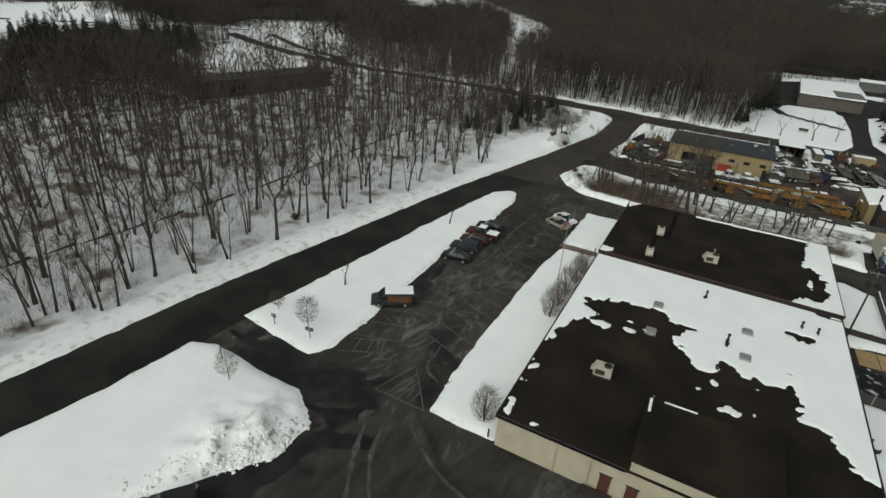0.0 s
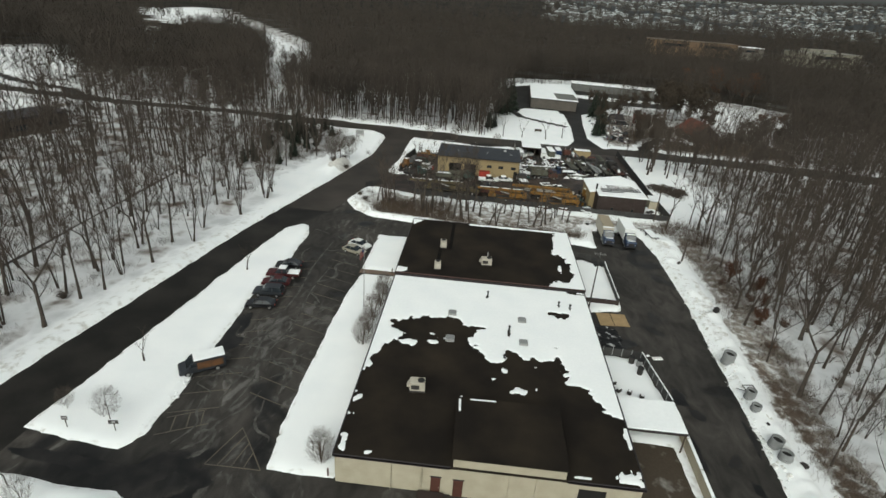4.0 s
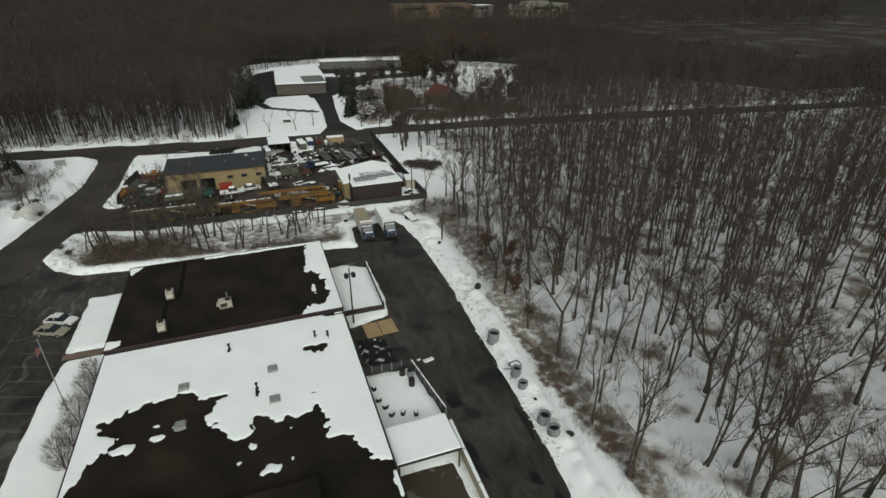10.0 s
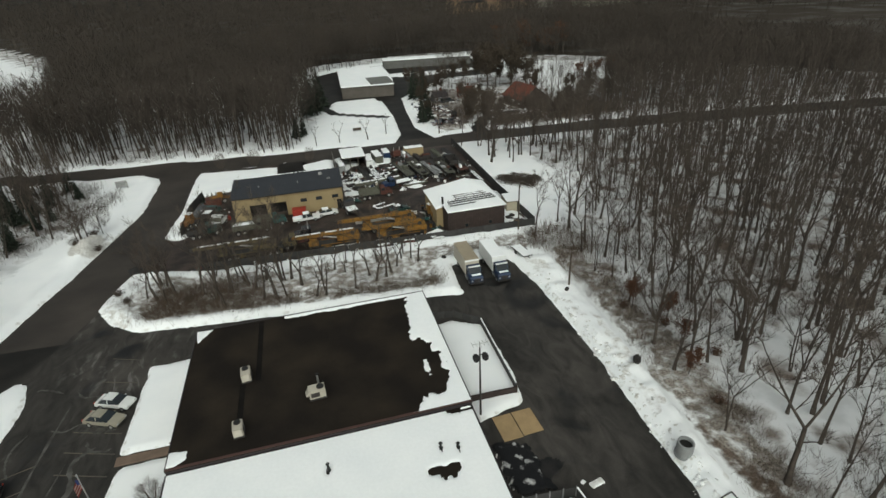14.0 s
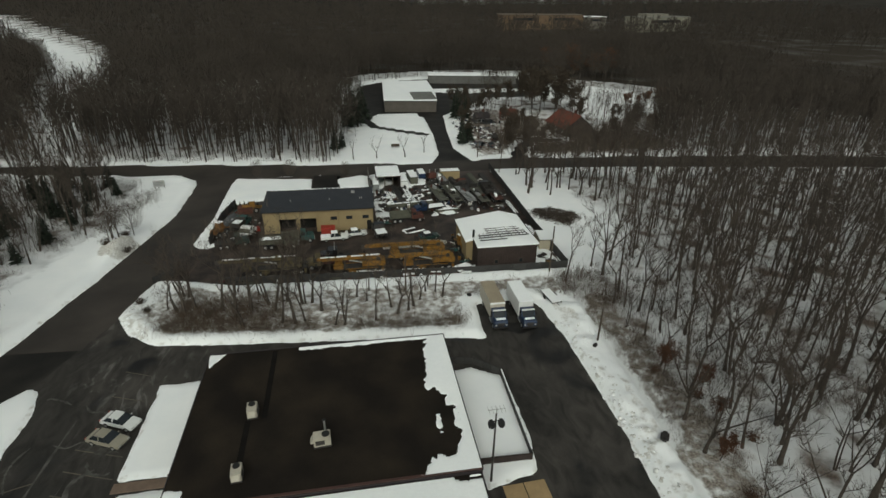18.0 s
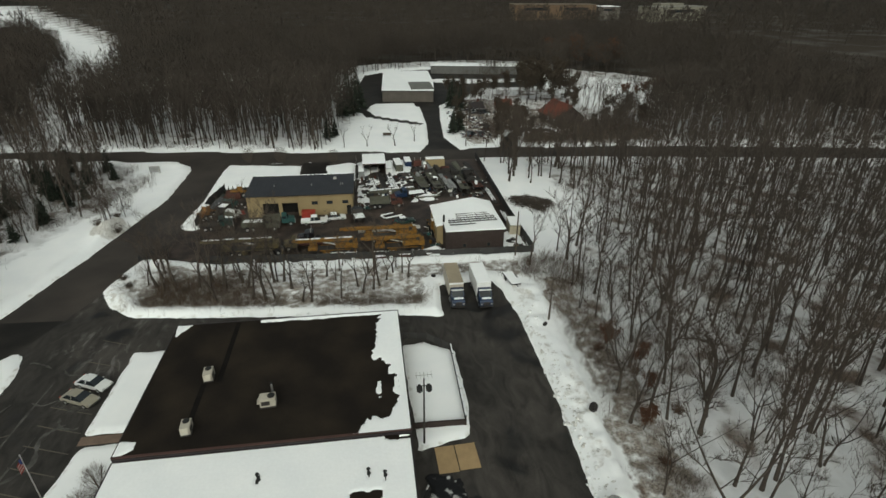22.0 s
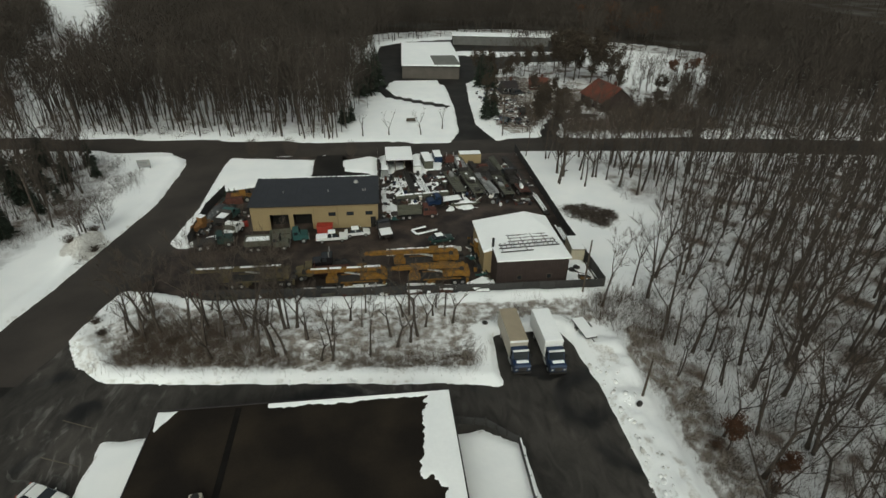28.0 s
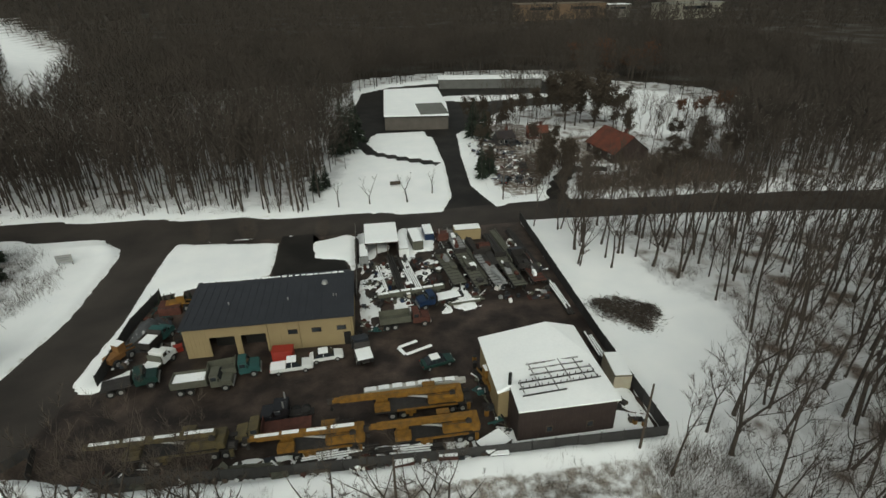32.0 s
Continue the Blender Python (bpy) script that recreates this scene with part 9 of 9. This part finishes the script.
# ---- far buildings ----
def hall_far(name, outline, h, wall, roof, label, snow=True, category="building", windows=0, z=0.0, front=None):
    t = thing(name, pose(0, 0, z), label, category)
    p = [(x, y) for x, y in outline]
    part("wall", Prism(p, "z", -0.5 if z < 3 else -9, h), wall, t)
    c = np.mean(p, 0)
    q = [tuple(c + (np.array(v) - c) * 1.02) for v in p]
    part("roof", Prism(q, "z", h + 0.01, h + 0.35), SNOW if snow else roof, t, "flat roof under snow" if snow else "dark flat roof")
    part("roof_edge", Prism([tuple(c + (np.array(v) - c) * 1.025) for v in p], "z", h - 0.25, h), roof, t)
    (ax, ay), (bx, by) = p[0], p[1]
    d = math.hypot(bx - ax, by - ay)
    rz = math.degrees(math.atan2(by - ay, bx - ax))
    for i in range(windows):
        u = (i + 0.5) / windows
        w = part("window", Box((ax + (bx - ax) * u, ay + (by - ay) * u, h * 0.5), (d / windows * 0.55, 0.25, h * 0.35), 0.02, rz), DARK_WALL, t)
        part("pane", Box((ax + (bx - ax) * u, ay + (by - ay) * u - 0.03, h * 0.5), (d / windows * 0.48, 0.25, h * 0.29), 0, rz), GLASS, w)
    return t


hall_far("far_office_building", [(23.5, 254), (44.5, 252), (46.5, 270), (47.5, 300), (26, 299)], 4.6, mat("grey_brown_brick", (0.085, 0.075, 0.065), 0.9, 0.15, 0.5), FASCIA, "flat-roofed brick building under snow beyond the street")
part("bare_roof_corner", Box((40.2, 261.5, 5.0), (9.6, 17, 0.06), 0), mat("grey_gravel_roof", (0.13, 0.13, 0.12), 0.9, 0.15, 0.4), bpy.data.objects["far_office_building"], "bare grey roof corner")
hall_far("far_wing_building", [(52, 322), (98, 316), (99, 325), (53, 332)], 4.0, mat("grey_far_wall", (0.10, 0.10, 0.095), 0.9, 0.15, 0.5), FASCIA, "long low wing under snow behind a lot")
hall_far("woods_building", WOODS_HALL, 5.0, mat("brown_far_wall", (0.06, 0.045, 0.035), 0.9, 0.15, 0.5), FASCIA, "long dark-roofed building inside the woods", False, windows=5)
hall_far("woods_building", WOODS_HALL_2, 6.0, mat("black_brown_wall", (0.04, 0.032, 0.027), 0.9, 0.15, 0.5), FASCIA, "angled dark-roofed building inside the woods", False, windows=6)
hall_far("field_building", [(-262, 470), (-250, 525), (-270, 530), (-282, 475)], 7.0, DARK_WALL, FASCIA, "low dark building with a snowy roof by far fields", windows=6)
hall_far("far_school_building", [(-330, 520), (-270, 530), (-272, 545), (-333, 536)], 5.0, mat("far_tan_brick", (0.14, 0.12, 0.095), 0.9, 0.15, 0.3), FASCIA, "long low building with snowy roof on the rise", windows=12, z=ground_z(-300, 530))
hall_far("far_depot", [(196, 690), (300, 700), (302, 730), (198, 725)], 9.0, mat("far_orange_brick", (0.13, 0.088, 0.055), 0.9, 0.15, 0.2), mat("far_tan_roof", (0.11, 0.085, 0.06), 0.9, 0.15, 0.2), "long tan warehouse rising over far woods", False, windows=2, z=ground_z(250, 700) + 7)
hall_far("far_depot_wing", [(304, 702), (332, 703), (332, 725), (304, 725)], 7.0, mat("far_grey_wall", (0.12, 0.11, 0.095), 0.9, 0.15, 0.2), FASCIA, "grey wing of a far warehouse", windows=1, z=ground_z(318, 710) + 7)
hall_far("far_cream_block", [(350, 650), (428, 675), (420, 700), (342, 676)], 9.0, mat("far_cream_wall", (0.19, 0.18, 0.145), 0.9, 0.15, 0.2), mat("far_cream_roof", (0.17, 0.165, 0.145), 0.9, 0.1, 0.2), "pale cream block rising over far woods", False, windows=1, z=ground_z(385, 675) + 7)
part("upper_storey", Box((382, 682, 10.6), (36, 14, 3.0), 0.1, 16), mat("far_cream_top", (0.18, 0.17, 0.14), 0.9, 0.15, 0.2), bpy.data.objects["far_cream_block"])


def house(x, y, rz, w, d, h, wall, roofmat, label, snowy=True, group="houses beyond the street"):
    t = thing("house", pose(x, y, ground_z(x, y), 0, 0, rz), label, "house", group)
    part("wall", Box((0, 0, h / 2 - 0.2), (w, d, h + 0.4), 0.02), wall, t)
    for s in (-1, 1):
        part("gable", Prism([(-d / 2, h), (d / 2, h), (0, h + d * 0.36)], "x", s * (w / 2 - 0.1) - 0.1, s * (w / 2 - 0.1) + 0.1), wall, t)
        r = part("roof", Prism([(s * (d / 2 + 0.5), h - 0.35), (0, h + d * 0.36), (0, h + d * 0.36 + 0.18), (s * (d / 2 + 0.5), h - 0.17)], "x", -w / 2 - 0.5, w / 2 + 0.5), SNOW if (snowy and s > 0) else roofmat, t, "pitched roof slope")
    for k in range(3):
        q = part("window", Box((-w / 3 + k * w / 3, -d / 2 - 0.02, h * 0.55), (1.2, 0.08, 1.2), 0.02), WHITE, t)
        part("pane", Box((-w / 3 + k * w / 3, -d / 2 - 0.06, h * 0.55), (1.0, 0.05, 1.0), 0), GLASS, q)
    part("chimney", Box((w * 0.2, 0.3, h + d * 0.36 + 0.4), (0.7, 0.7, 1.6), 0.03), RUST, t)


REDROOF = mat("rusty_red_roof", (0.145, 0.038, 0.021), 0.8, 0.25, 0.5, 5.0, 0.1, col2=(0.06, 0.026, 0.018))
house(86.4, 214, -80, 13, 11, 2.9, DARK_WALL, REDROOF, "barn-like house with a rusty red roof")
house(70, 236, -8, 6, 4, 2.2, RUST, REDROOF, "small red shed with a snow-dusted roof")
house(58, 231, 10, 5, 4, 2.4, P_GREY, FASCIA, "dark small shed among clutter")
for i in range(48):
    frame_heap(rnd.uniform(47.5, 57) if i % 5 else rnd.uniform(58, 76), rnd.uniform(194, 238), 1100 + i, 2.6, 13, [DARKSTEEL, P_BLACK, BLUE, RUST, SNOW, P_GREY, SNOW_DIRTY], "clutter of old machinery in the snow")
for x, y, rz, p, st in ((49.8, 197.5, 60, P_BLACK, "suv"), (53.5, 198.2, 70, P_GREY, "sedan"), (57.0, 206.5, 80, P_BLACK, "pickup"), (60.5, 228.0, 20, P_GREY, "van")):
    car(x, y, rz, p, "dark car beyond the yard", st, z=max(0.02, ground_z(x, y)), group="cars beyond the yard")
small("garden_bench", pose(22.8, 200.2, ground_z(22.8, 200.2)), [("seat", Box((0, 0, 0.5), (2.6, 0.6, 0.1), 0.02), POLE_WOOD), ("back", Box((0, 0.3, 0.85), (2.6, 0.08, 0.6), 0.02), POLE_WOOD), ("leg", Box((-1.1, 0, 0.25), (0.1, 0.5, 0.5), 0.01), POLE_WOOD), ("leg", Box((1.1, 0, 0.25), (0.1, 0.5, 0.5), 0.01), POLE_WOOD)], "dark bench on the snowy front lawn", "bench")
# town on the far slope: roofs and walls too small to tell apart
V, FF, MI = [], [], []
for i in range(1700):
    y = rnd.uniform(1150, 2300)
    x = rnd.uniform(0.09 * y, 1700)
    if x > 0.9 * y or fnoise(np.array(x / 90), np.array(y / 90), 98) < 0.42:
        continue
    z = ground_z(x, y)
    w, d, h = rnd.uniform(8, 17) * (2.5 if rnd.random() < 0.06 else 1), rnd.uniform(8, 13), rnd.uniform(4, 8)
    ca = math.cos(rnd.choice((0.3, 1.87)) + rnd.uniform(-0.5, 0.5))
    sa = math.sqrt(1 - ca * ca)
    o = len(V)
    V += [(x + a * ca - b * sa, y + a * sa + b * ca, z + c) for a, b, c in ((-w / 2, -d / 2, -2), (w / 2, -d / 2, -2), (w / 2, d / 2, -2), (-w / 2, d / 2, -2), (-w / 2, -d / 2, h), (w / 2, -d / 2, h), (w / 2, 0, h + 3), (-w / 2, 0, h + 3), (w / 2, d / 2, h), (-w / 2, d / 2, h))]
    for f, m in (((0, 1, 5, 4), 1), ((4, 5, 6, 7), 0), ((7, 6, 8, 9), 0), ((1, 2, 8, 6, 5), 1), ((3, 0, 4, 7, 9), 1), ((2, 3, 9, 8), 1)):
        FF.append(tuple(o + k for k in f))
        MI.append(m)
town = mesh_ob("far_town", V, FF, [TOWN_ROOF, mat("far_town_wall", (0.12, 0.115, 0.11), 0.9, 0.2, 0.05, spec=0.0)])
town.data.polygons.foreach_set("material_index", MI)
tagged(town, "far town with snowy roofs on the slope", "town", kind="stuff")
